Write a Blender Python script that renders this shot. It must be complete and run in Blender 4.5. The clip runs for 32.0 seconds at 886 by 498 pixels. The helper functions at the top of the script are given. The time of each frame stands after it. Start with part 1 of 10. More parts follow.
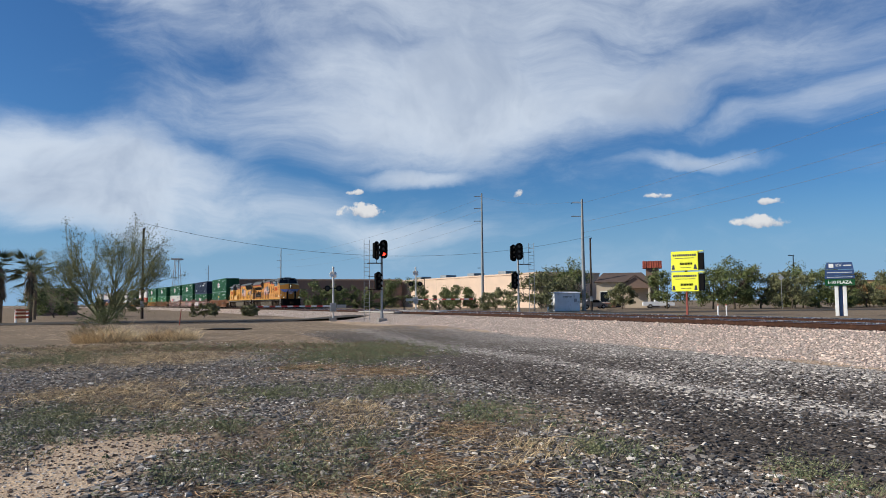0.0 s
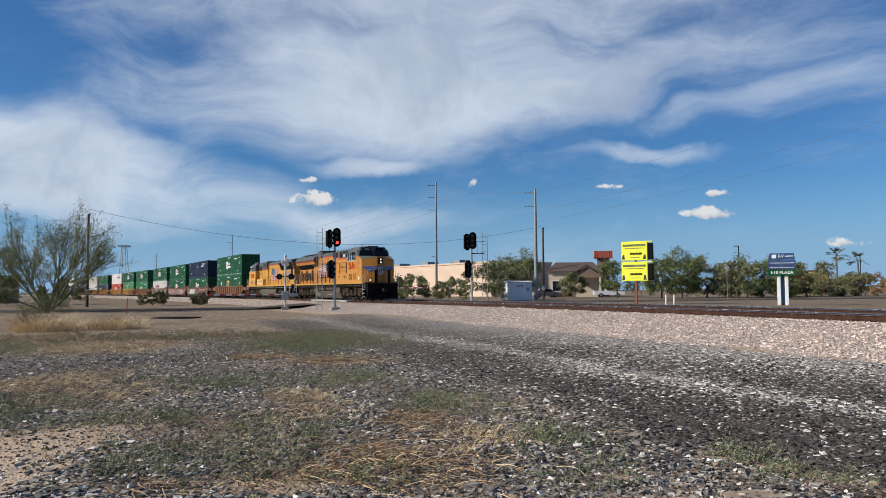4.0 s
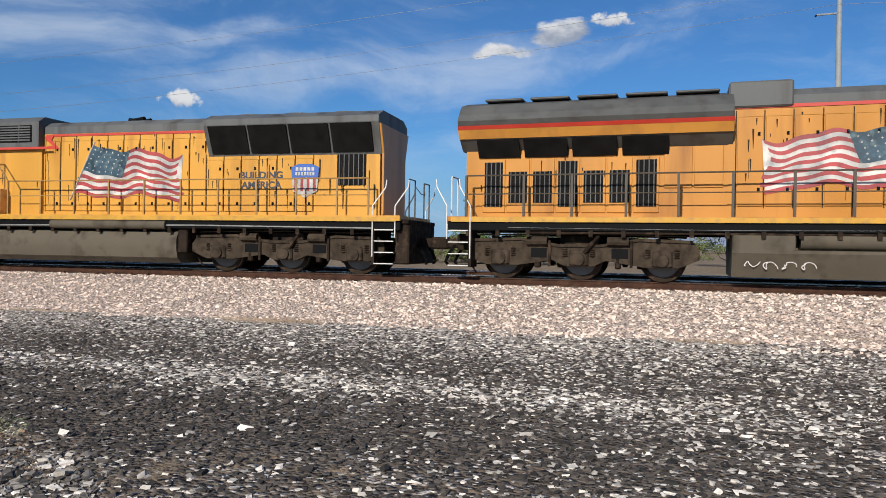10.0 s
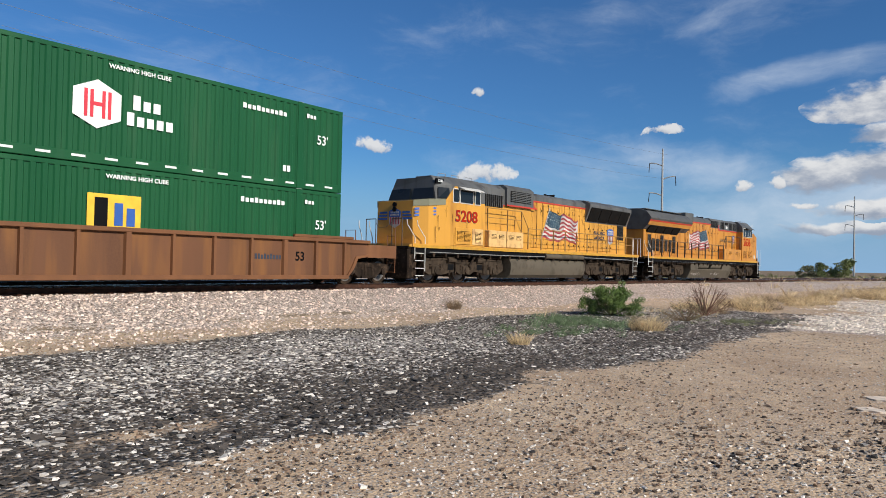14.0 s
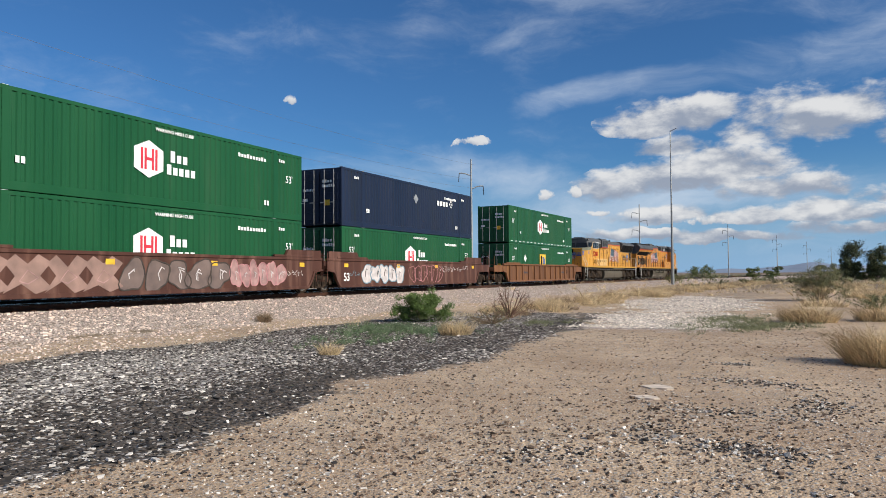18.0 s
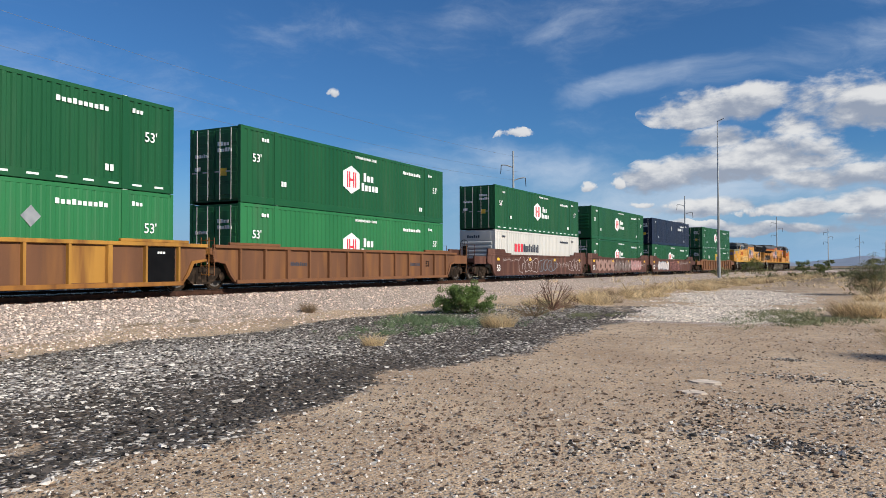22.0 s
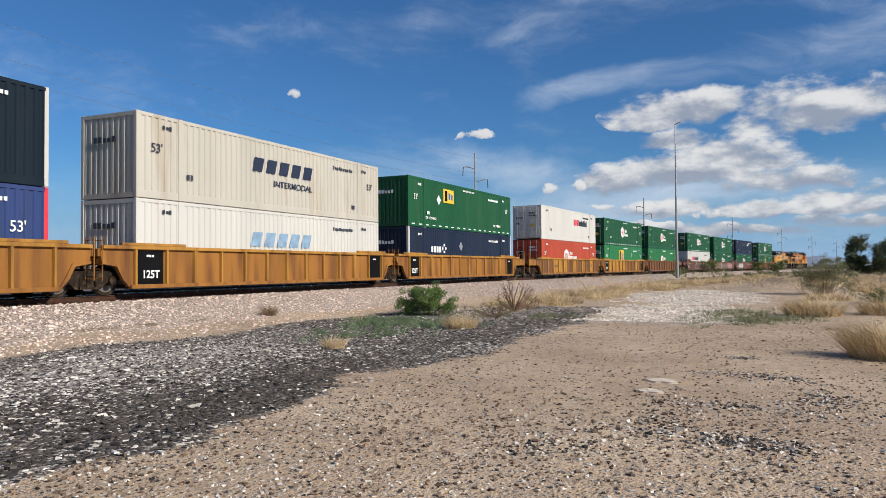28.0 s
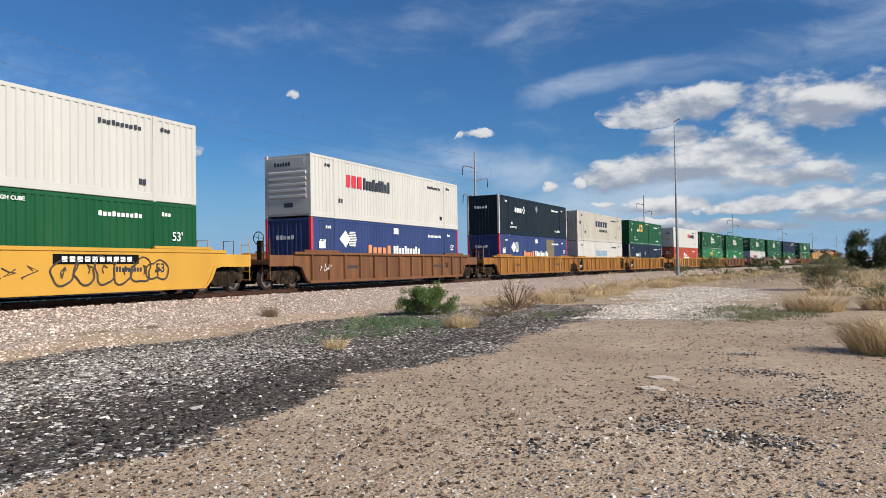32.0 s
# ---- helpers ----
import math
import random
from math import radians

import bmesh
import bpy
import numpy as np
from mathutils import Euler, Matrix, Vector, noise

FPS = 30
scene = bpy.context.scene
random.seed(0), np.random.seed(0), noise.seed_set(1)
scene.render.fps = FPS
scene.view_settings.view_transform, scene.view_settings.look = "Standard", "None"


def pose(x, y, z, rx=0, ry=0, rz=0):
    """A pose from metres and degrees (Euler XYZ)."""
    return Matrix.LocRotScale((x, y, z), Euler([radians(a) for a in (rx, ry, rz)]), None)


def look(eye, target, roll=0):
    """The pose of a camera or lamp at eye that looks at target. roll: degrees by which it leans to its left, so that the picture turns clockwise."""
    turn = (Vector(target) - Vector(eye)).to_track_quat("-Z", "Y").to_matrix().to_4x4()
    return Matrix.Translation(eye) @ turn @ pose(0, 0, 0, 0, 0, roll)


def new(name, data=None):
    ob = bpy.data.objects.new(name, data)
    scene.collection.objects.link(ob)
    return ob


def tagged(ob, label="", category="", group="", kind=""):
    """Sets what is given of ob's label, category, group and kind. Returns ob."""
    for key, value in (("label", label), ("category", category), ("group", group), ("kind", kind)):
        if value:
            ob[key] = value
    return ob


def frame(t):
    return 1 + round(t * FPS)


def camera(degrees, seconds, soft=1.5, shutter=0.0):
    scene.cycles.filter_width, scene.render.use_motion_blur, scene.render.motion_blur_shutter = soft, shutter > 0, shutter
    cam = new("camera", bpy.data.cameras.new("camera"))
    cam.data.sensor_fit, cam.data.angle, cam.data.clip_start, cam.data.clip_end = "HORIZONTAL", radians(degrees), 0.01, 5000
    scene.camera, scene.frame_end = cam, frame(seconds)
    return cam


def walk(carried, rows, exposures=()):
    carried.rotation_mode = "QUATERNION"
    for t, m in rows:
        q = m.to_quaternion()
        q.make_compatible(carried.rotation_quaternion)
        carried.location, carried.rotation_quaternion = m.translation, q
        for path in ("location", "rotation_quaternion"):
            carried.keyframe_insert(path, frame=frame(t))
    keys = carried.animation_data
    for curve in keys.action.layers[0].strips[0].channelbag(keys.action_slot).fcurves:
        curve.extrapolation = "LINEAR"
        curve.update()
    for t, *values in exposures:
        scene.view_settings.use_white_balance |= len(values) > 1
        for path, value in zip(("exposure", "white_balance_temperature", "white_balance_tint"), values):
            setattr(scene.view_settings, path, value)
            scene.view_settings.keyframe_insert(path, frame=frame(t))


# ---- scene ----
cam = camera(61.3, 32.0, 0.9)
EYE = 1.6
# seconds, x, y, pitch, roll, yaw: the camera is turned at arm's length on one spot
PATH = [
    (0, -0.00, -0.00, 4.06, -0.46, 0.08),
    (0.5, 0.00, -0.00, 4.11, -0.40, -0.17),
    (1, 0.01, -0.00, 4.03, -0.23, -0.52),
    (1.5, 0.01, -0.00, 4.00, 0.09, -0.69),
    (2, 0.01, -0.00, 4.08, -0.06, -1.12),
    (2.5, 0.02, -0.00, 4.10, -0.25, -1.65),
    (4.5, 0.05, -0.00, 2.93, -0.15, -4.82),
    (5, 0.07, -0.00, 2.86, 0.08, -6.61),
    (5.5, 0.09, -0.01, 2.80, 0.49, -7.80),
    (6, 0.11, -0.01, 2.81, 1.54, -9.36),
    (6.5, 0.13, -0.01, 2.97, 1.67, -11.43),
    (7, 0.16, -0.02, 3.05, 1.38, -14.45),
    (7.5, 0.22, -0.04, 2.78, 1.62, -19.88),
    (8, 0.29, -0.07, 2.51, 1.75, -26.96),
    (8.5, 0.38, -0.12, 1.98, 1.46, -35.81),
    (9, 0.44, -0.17, 1.01, 1.65, -42.80),
    (9.5, 0.48, -0.21, -0.26, 1.41, -47.48),
    (10, 0.55, -0.30, -0.23, 0.85, -57.53),
    (10.5, 0.60, -0.40, 0.27, 0.79, -67.11),
    (11, 0.62, -0.46, 0.47, 0.74, -73.22),
    (11.5, 0.65, -0.58, 0.81, -0.40, -83.96),
    (12, 0.65, -0.72, 0.35, -0.48, -96.06),
    (12.5, 0.62, -0.85, -0.15, 0.17, -107.85),
    (13, 0.58, -0.94, 0.35, 1.40, -116.60),
    (13.5, 0.55, -1.00, 0.75, 1.63, -122.72),
    (14, 0.50, -1.06, 1.14, 1.18, -129.16),
    (14.5, 0.46, -1.11, 1.25, 1.36, -134.69),
    (15, 0.42, -1.14, 1.35, 0.44, -139.29),
    (15.5, 0.39, -1.17, 1.46, 1.05, -142.65),
    (17.5, 0.39, -1.17, 1.93, -0.68, -143.26),
    (18, 0.39, -1.17, 1.95, -0.40, -143.17),
    (18.5, 0.39, -1.17, 2.09, -0.11, -143.66),
    (19, 0.38, -1.18, 2.10, 0.11, -144.00),
    (19.5, 0.38, -1.17, 1.75, 0.17, -143.80),
    (20, 0.39, -1.17, 1.44, 0.05, -142.99),
    (20.5, 0.40, -1.16, 1.44, -0.20, -141.82),
    (21, 0.41, -1.15, 1.48, -0.14, -140.63),
    (21.5, 0.42, -1.15, 1.45, -0.06, -140.06),
    (22, 0.42, -1.15, 1.35, -0.14, -139.99),
    (22.5, 0.42, -1.15, 1.46, 0.01, -140.21),
    (23, 0.42, -1.15, 1.61, -0.08, -139.83),
    (23.5, 0.42, -1.15, 1.46, -0.20, -139.99),
    (24, 0.41, -1.16, 1.52, -0.34, -141.02),
    (24.5, 0.40, -1.16, 1.45, -0.53, -142.29),
    (25, 0.39, -1.17, 1.43, -0.71, -143.15),
    (25.5, 0.39, -1.17, 1.49, -0.67, -143.50),
    (27.5, 0.39, -1.17, 1.44, -0.33, -143.19),
    (28, 0.39, -1.17, 1.46, -0.40, -142.85),
    (28.5, 0.39, -1.17, 1.47, -0.49, -142.66),
    (29, 0.39, -1.17, 1.35, -0.75, -142.77),
    (29.5, 0.39, -1.17, 1.19, -0.68, -142.94),
    (30, 0.39, -1.17, 1.25, -0.53, -142.98),
    (30.5, 0.39, -1.17, 1.21, -0.53, -143.00),
    (31, 0.39, -1.17, 1.25, -0.76, -142.83),
    (31.5, 0.39, -1.17, 1.33, -0.90, -142.83),
    (32, 0.39, -1.17, 1.42, -0.99, -142.82),
]


def held(x, y, pitch, roll, yaw):
    turn = pose(0, 0, 0, 90 + pitch, 0, yaw) @ pose(0, 0, 0, 0, 0, roll)
    return Matrix.Translation((x, y, EYE)) @ turn


walk(cam, [(t, held(*p)) for t, *p in PATH])

# ---- light: low afternoon sun, blue sky with thin sheets and small heaps of cloud ----
SUN_YAW, SUN_EL = 98.0, 29.0
scene.view_settings.exposure = 0.05


def aim(yaw, el):
    a, e = radians(yaw), radians(el)
    return Vector((-math.sin(a) * math.cos(e), math.cos(a) * math.cos(e), math.sin(e)))


sun = new("sun", bpy.data.lights.new("sun", "SUN"))
sun.data.energy, sun.data.angle, sun.data.color = 5.0, radians(0.53), (1.0, 0.94, 0.84)
sun.matrix_world = look(aim(SUN_YAW, SUN_EL) * 100, (0, 0, 0))

world = bpy.data.worlds.new("sky")
scene.world = world
world.use_nodes = True
NT = world.node_tree
NT.nodes.clear()


def wn(kind, **inputs):
    n = NT.nodes.new(kind)
    for k, v in inputs.items():
        if k == "op":
            n.operation = v
        elif k == "clamp":
            n.use_clamp = v
        else:
            slot = n.inputs[int(k[1:])]
            if hasattr(v, "node"):
                NT.links.new(v, slot)
            else:
                slot.default_value = v
    return n


def wmath(op, a, b=0.0, c=0.0, clamp=False):
    return wn("ShaderNodeMath", op=op, i0=a, i1=b, i2=c, clamp=clamp).outputs[0]


sky = NT.nodes.new("ShaderNodeTexSky")
sky.sky_type, sky.sun_disc = "NISHITA", False
sky.sun_elevation, sky.sun_rotation = radians(SUN_EL), radians(-SUN_YAW)
sky.air_density, sky.dust_density, sky.ozone_density, sky.altitude = 1.0, 0.6, 2.5, 400
way = wn("ShaderNodeTexCoord").outputs["Generated"]
split = wn("ShaderNodeSeparateXYZ", i0=way)
zz = split.outputs[2]
# the direction, flattened onto a high layer, so that far cloud is drawn out along the horizon
lift = wmath("MAXIMUM", wmath("ADD", zz, 0.10), 0.06)
flat = wn("ShaderNodeCombineXYZ", i0=wmath("DIVIDE", split.outputs[0], lift), i1=wmath("DIVIDE", split.outputs[1], lift), i2=0.0).outputs[0]


def wnoise(vec, scale, detail=6.0, rough=0.55, warp=0.0):
    n = NT.nodes.new("ShaderNodeTexNoise")
    NT.links.new(vec, n.inputs["Vector"])
    n.inputs["Scale"].default_value, n.inputs["Detail"].default_value = scale, detail
    n.inputs["Roughness"].default_value, n.inputs["Distortion"].default_value = rough, warp
    return n.outputs["Fac"]


def wramp(v, lo, hi):
    n = NT.nodes.new("ShaderNodeMapRange")
    n.interpolation_type = "SMOOTHSTEP"
    n.inputs["From Min"].default_value, n.inputs["From Max"].default_value = lo, hi
    NT.links.new(v, n.inputs["Value"])
    return n.outputs["Result"]


def wwarp(vec, scale, by, detail=3.0):
    """A direction pushed about by coloured noise."""
    n = NT.nodes.new("ShaderNodeTexNoise")
    NT.links.new(vec, n.inputs["Vector"])
    n.inputs["Scale"].default_value, n.inputs["Detail"].default_value = scale, detail
    off = wn("ShaderNodeVectorMath", op="SUBTRACT", i0=n.outputs["Color"], i1=(0.5, 0.5, 0.5)).outputs[0]
    amount = wn("ShaderNodeVectorMath", op="MULTIPLY", i0=off, i1=by).outputs[0]
    return wn("ShaderNodeVectorMath", op="ADD", i0=vec, i1=amount).outputs[0]


# thin cloud: ragged rims, fine wisps drawn out sideways, thick grey middles
bent = wwarp(wwarp(way, 3.2, (0.24, 0.24, 0.13), 2.0), 11.0, (0.07, 0.07, 0.035), 5.0)
grain = NT.nodes.new("ShaderNodeMapping")
grain.inputs["Rotation"].default_value, grain.inputs["Scale"].default_value = (radians(10), 0, radians(-28)), (1.0, 1.0, 3.4)
NT.links.new(bent, grain.inputs["Vector"])
streak = wnoise(grain.outputs[0], 3.6, 10.0, 0.64, 0.25)
sheet = wnoise(bent, 4.5, 5.0, 0.55, 0.3)
squash = NT.nodes.new("ShaderNodeMapping")
squash.inputs["Scale"].default_value = (1.0, 1.0, 2.1)
NT.links.new(way, squash.inputs["Vector"])
fluff = wnoise(squash.outputs[0], 13.0, 9.0, 0.56, 0.1)
fluff_small = wnoise(way, 40.0, 8.0, 0.6, 0.15)
# the same billows a little nearer to the sun: where they are thinner there, light falls in
sunward = wn("ShaderNodeVectorMath", op="ADD", i0=squash.outputs[0], i1=tuple(aim(SUN_YAW, SUN_EL) * 0.012 + Vector((0, 0, 0.024)))).outputs[0]
fluff_lit = wmath("SUBTRACT", fluff, wnoise(sunward, 13.0, 9.0, 0.56, 0.1))
puffed = wwarp(way, 22.0, (0.05, 0.05, 0.026), 5.0)


def bank(yaw, el, wide, high, tilt=0.0, much=1.0, vec=None, base=1.0):
    """How near a direction lies to the middle of one bank of cloud (1 there, 0 at its rim), and how high up in it; base: how much flatter its foot is."""
    m = aim(yaw, el)
    right = Vector((math.cos(radians(yaw)), math.sin(radians(yaw)), 0))
    up = right.cross(m)
    c, s = math.cos(radians(tilt)), math.sin(radians(tilt))
    a, b = right * c + up * s, up * c - right * s
    vec = vec or way
    da = wn("ShaderNodeVectorMath", op="DOT_PRODUCT", i0=vec, i1=tuple(a / math.radians(wide))).outputs["Value"]
    db = wn("ShaderNodeVectorMath", op="DOT_PRODUCT", i0=vec, i1=tuple(b / math.radians(high))).outputs["Value"]
    front = wn("ShaderNodeVectorMath", op="DOT_PRODUCT", i0=vec, i1=tuple(m)).outputs["Value"]
    dv = wmath("MAXIMUM", db, wmath("MULTIPLY", db, -base))
    r = wmath("ADD", wmath("MULTIPLY", da, da), wmath("MULTIPLY", dv, dv))
    return wmath("MULTIPLY", wmath("SUBTRACT", 1.0, r, clamp=True), wmath("MULTIPLY", wmath("GREATER_THAN", front, 0.0), much)), db


def pile(banks, vec, base=1.0):
    """The nearest bank's nearness, and the mean height within the banks there."""
    total, weight, height = None, None, None
    for b in banks:
        v, h = bank(*b, vec=vec, base=base)
        hv = wmath("MULTIPLY", v, h)
        total = v if total is None else wmath("MAXIMUM", total, v)
        weight = v if weight is None else wmath("ADD", weight, v)
        height = hv if height is None else wmath("ADD", height, hv)
    return total, wmath("DIVIDE", height, wmath("MAXIMUM", weight, 0.001))


SHEETS = [
    (0.0, 15.8, 23.0, 6.6, 3.0, 1.0), (2.0, 14.5, 14.0, 4.0, 0.0, 1.0), (-15.0, 15.0, 12.0, 3.6, 10.0, 0.9), (-24.0, 18.0, 15.0, 4.2, 8.0, 0.62), (-28.0, 13.2, 11.0, 1.9, 9.0, 0.5), (24.0, 8.6, 20.0, 5.4, -6.0, 1.15), (-4.0, 23.0, 36.0, 6.0, 0.0, 0.85), (25.0, 22.6, 13.0, 2.6, -14.0, 0.85), (8.0, 6.0, 14.0, 1.6, -4.0, 0.7),
    (-34.0, 19.0, 20.0, 4.0, 12.0, 0.3), (-46.0, 12.0, 15.0, 2.2, 8.0, 0.42), (-20.0, 9.4, 8.0, 1.0, -3.0, 0.75), (-58.0, 14.0, 13.0, 2.6, 8.0, 0.6), (-40.0, 15.0, 8.0, 1.4, 10.0, 0.4), (-30.0, 12.6, 10.0, 1.5, 6.0, 0.4),
    (3.0, 10.2, 7.0, 0.9, 0.0, 0.9), (-156.0, 12.6, 9.0, 1.2, 8.0, 0.5), (-168.0, 14.6, 13.0, 2.4, 12.0, 0.5), (-151.0, 17.0, 5.0, 1.0, 10.0, 0.25),
    (-147.0, 8.0, 8.0, 1.6, -12.0, 0.42), (32.0, 27.0, 14.0, 4.0, -8.0, 0.8), (-66.0, 9.0, 9.0, 1.6, 4.0, 0.45), (-160.0, 5.0, 16.0, 2.4, 0.0, 0.6), (-105.0, 6.0, 9.0, 2.0, 0.0, 0.4),
]
HEAPS = [
    (6.2, 6.9, 1.9, 0.85, 0.0), (-5.8, 8.3, 0.8, 0.35, 0.0), (6.3, 8.6, 1.0, 0.35, 0.0), (-23.7, 6.8, 1.5, 0.42, 0.0),
    (-23.3, 5.5, 2.3, 0.55, 0.0), (-16.0, 7.7, 0.7, 0.35, 0.0), (-38.0, 10.1, 1.8, 0.8, 0.0), (-37.4, 7.8, 1.6, 0.6, 0.0),
    (-66.0, 15.6, 3.3, 1.3, 6.0), (-70.0, 16.4, 1.6, 0.7, 0.0), (-62.5, 14.6, 3.0, 0.9, 4.0), (-44.0, 5.5, 2.4, 1.0, 4.0),
    (-40.5, 5.3, 1.5, 0.7, 0.0), (-32.0, 3.1, 1.0, 0.5, 0.0), (-78.0, 8.5, 3.0, 1.4, 0.0), (-103.5, 8.5, 3.2, 1.2, 0.0), (-103.0, 5.5, 4.4, 1.6, 0.0),
    (-123.8, 8.9, 1.9, 0.75, 0.0), (-132.0, 6.9, 2.6, 1.1, 0.0), (-131.9, 13.2, 0.7, 0.4, 0.0), (-145.3, 10.0, 1.9, 0.5, 4.0),
    (-160.6, 11.2, 5.6, 2.1, 4.0), (-169.8, 10.4, 6.8, 3.2, 4.0), (-158.8, 6.5, 6.0, 2.1, 4.0), (-164.6, 7.4, 6.6, 2.2, 0.0), (-168.0, 5.8, 5.0, 1.5, 0.0), (-160.5, 9.0, 3.4, 1.1, 0.0),
    (-171.0, 4.1, 4.6, 1.3, 0.0), (-165.6, 3.9, 3.0, 0.9, 0.0), (-159.0, 4.1, 4.4, 1.1, 0.0), (-172.0, 2.9, 4.6, 0.8, 0.0), (-163.2, 3.6, 1.6, 0.5, 0.0), (-153.3, 5.9, 1.0, 0.5, 0.0), (-151.2, 6.0, 1.2, 0.6, 0.0),
    (-165.0, 2.5, 7.0, 0.55, 0.0), (-158.0, 2.8, 5.5, 0.5, 0.0), (-150.0, 2.9, 2.6, 0.35, 0.0), (-155.5, 4.4, 1.8, 0.45, 0.0), (-176.0, 5.2, 5.0, 1.0, 0.0), (-178.0, 9.0, 6.0, 1.8, 0.0),
]
body, _ = pile(SHEETS, bent)
thick = wmath("ADD", wmath("MULTIPLY", wmath("POWER", body, 1.1), 1.15), wmath("ADD", wmath("MULTIPLY", wmath("SUBTRACT", streak, 0.5), 1.9), wmath("MULTIPLY", wmath("SUBTRACT", sheet, 0.5), 0.8)))
thin = wramp(thick, -0.08, 1.35)
big_core, big_up = pile([h for h in HEAPS if h[2] > 2.7], puffed, 1.7)
small_core, small_up = pile([h for h in HEAPS if h[2] <= 2.7], puffed, 1.5)
big = wmath("MULTIPLY", wramp(wmath("ADD", big_core, wmath("MULTIPLY", wmath("SUBTRACT", fluff, 0.5), 3.4)), 0.1, 0.8), wmath("GREATER_THAN", big_core, 0.001))
small = wmath("MULTIPLY", wramp(wmath("ADD", small_core, wmath("MULTIPLY", wmath("SUBTRACT", fluff_small, 0.5), 4.2)), 0.25, 0.9), wmath("GREATER_THAN", small_core, 0.001))
# sunlit heads, grey feet
lit_big = wramp(wmath("ADD", wmath("MULTIPLY", big_up, 0.75), wmath("MULTIPLY", fluff_lit, 5.5)), -0.6, 1.25)
lit_small = wramp(wmath("ADD", small_up, wmath("MULTIPLY", wmath("SUBTRACT", fluff_small, 0.5), 2.2)), -0.75, 0.35)


def wmix(fac, a, b):
    n = NT.nodes.new("ShaderNodeMix")
    n.data_type = "RGBA"
    for slot, v in ((n.inputs[0], fac), (n.inputs[6], a), (n.inputs[7], b)):
        if hasattr(v, "node"):
            NT.links.new(v, slot)
        else:
            slot.default_value = v
    return n.outputs[2]


big_col = wmix(lit_big, (4.9, 5.6, 7.0, 1), (12.2, 12.2, 12.2, 1))
small_col = wmix(lit_small, (5.8, 6.4, 7.6, 1), (12.0, 12.0, 12.0, 1))
thin_col = wmix(wramp(wmath("ADD", wmath("MULTIPLY", thick, 0.5), wmath("MULTIPLY", wmath("SUBTRACT", sheet, 0.5), 3.2)), 0.35, 1.25), (10.2, 11.4, 13.0, 1), (6.4, 7.6, 9.6, 1))
deep = NT.nodes.new("ShaderNodeMix")
deep.data_type, deep.blend_type = "RGBA", "MULTIPLY"
deep.inputs[0].default_value = 1.0
NT.links.new(sky.outputs[0], deep.inputs[6])
deep.inputs[7].default_value = (0.52, 0.99, 1.47, 1)
above = wramp(zz, -0.01, 0.03)
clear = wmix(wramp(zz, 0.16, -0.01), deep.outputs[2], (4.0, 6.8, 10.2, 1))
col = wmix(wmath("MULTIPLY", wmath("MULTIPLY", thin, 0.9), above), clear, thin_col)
col = wmix(wmath("MULTIPLY", wmath("MULTIPLY", big, 0.94), above), col, big_col)
col = wmix(wmath("MULTIPLY", wmath("MULTIPLY", small, 0.92), above), col, small_col)
back = NT.nodes.new("ShaderNodeBackground")
back.inputs["Strength"].default_value = 0.062
NT.links.new(col, back.inputs["Color"])
NT.links.new(back.outputs[0], NT.nodes.new("ShaderNodeOutputWorld").inputs["Surface"])

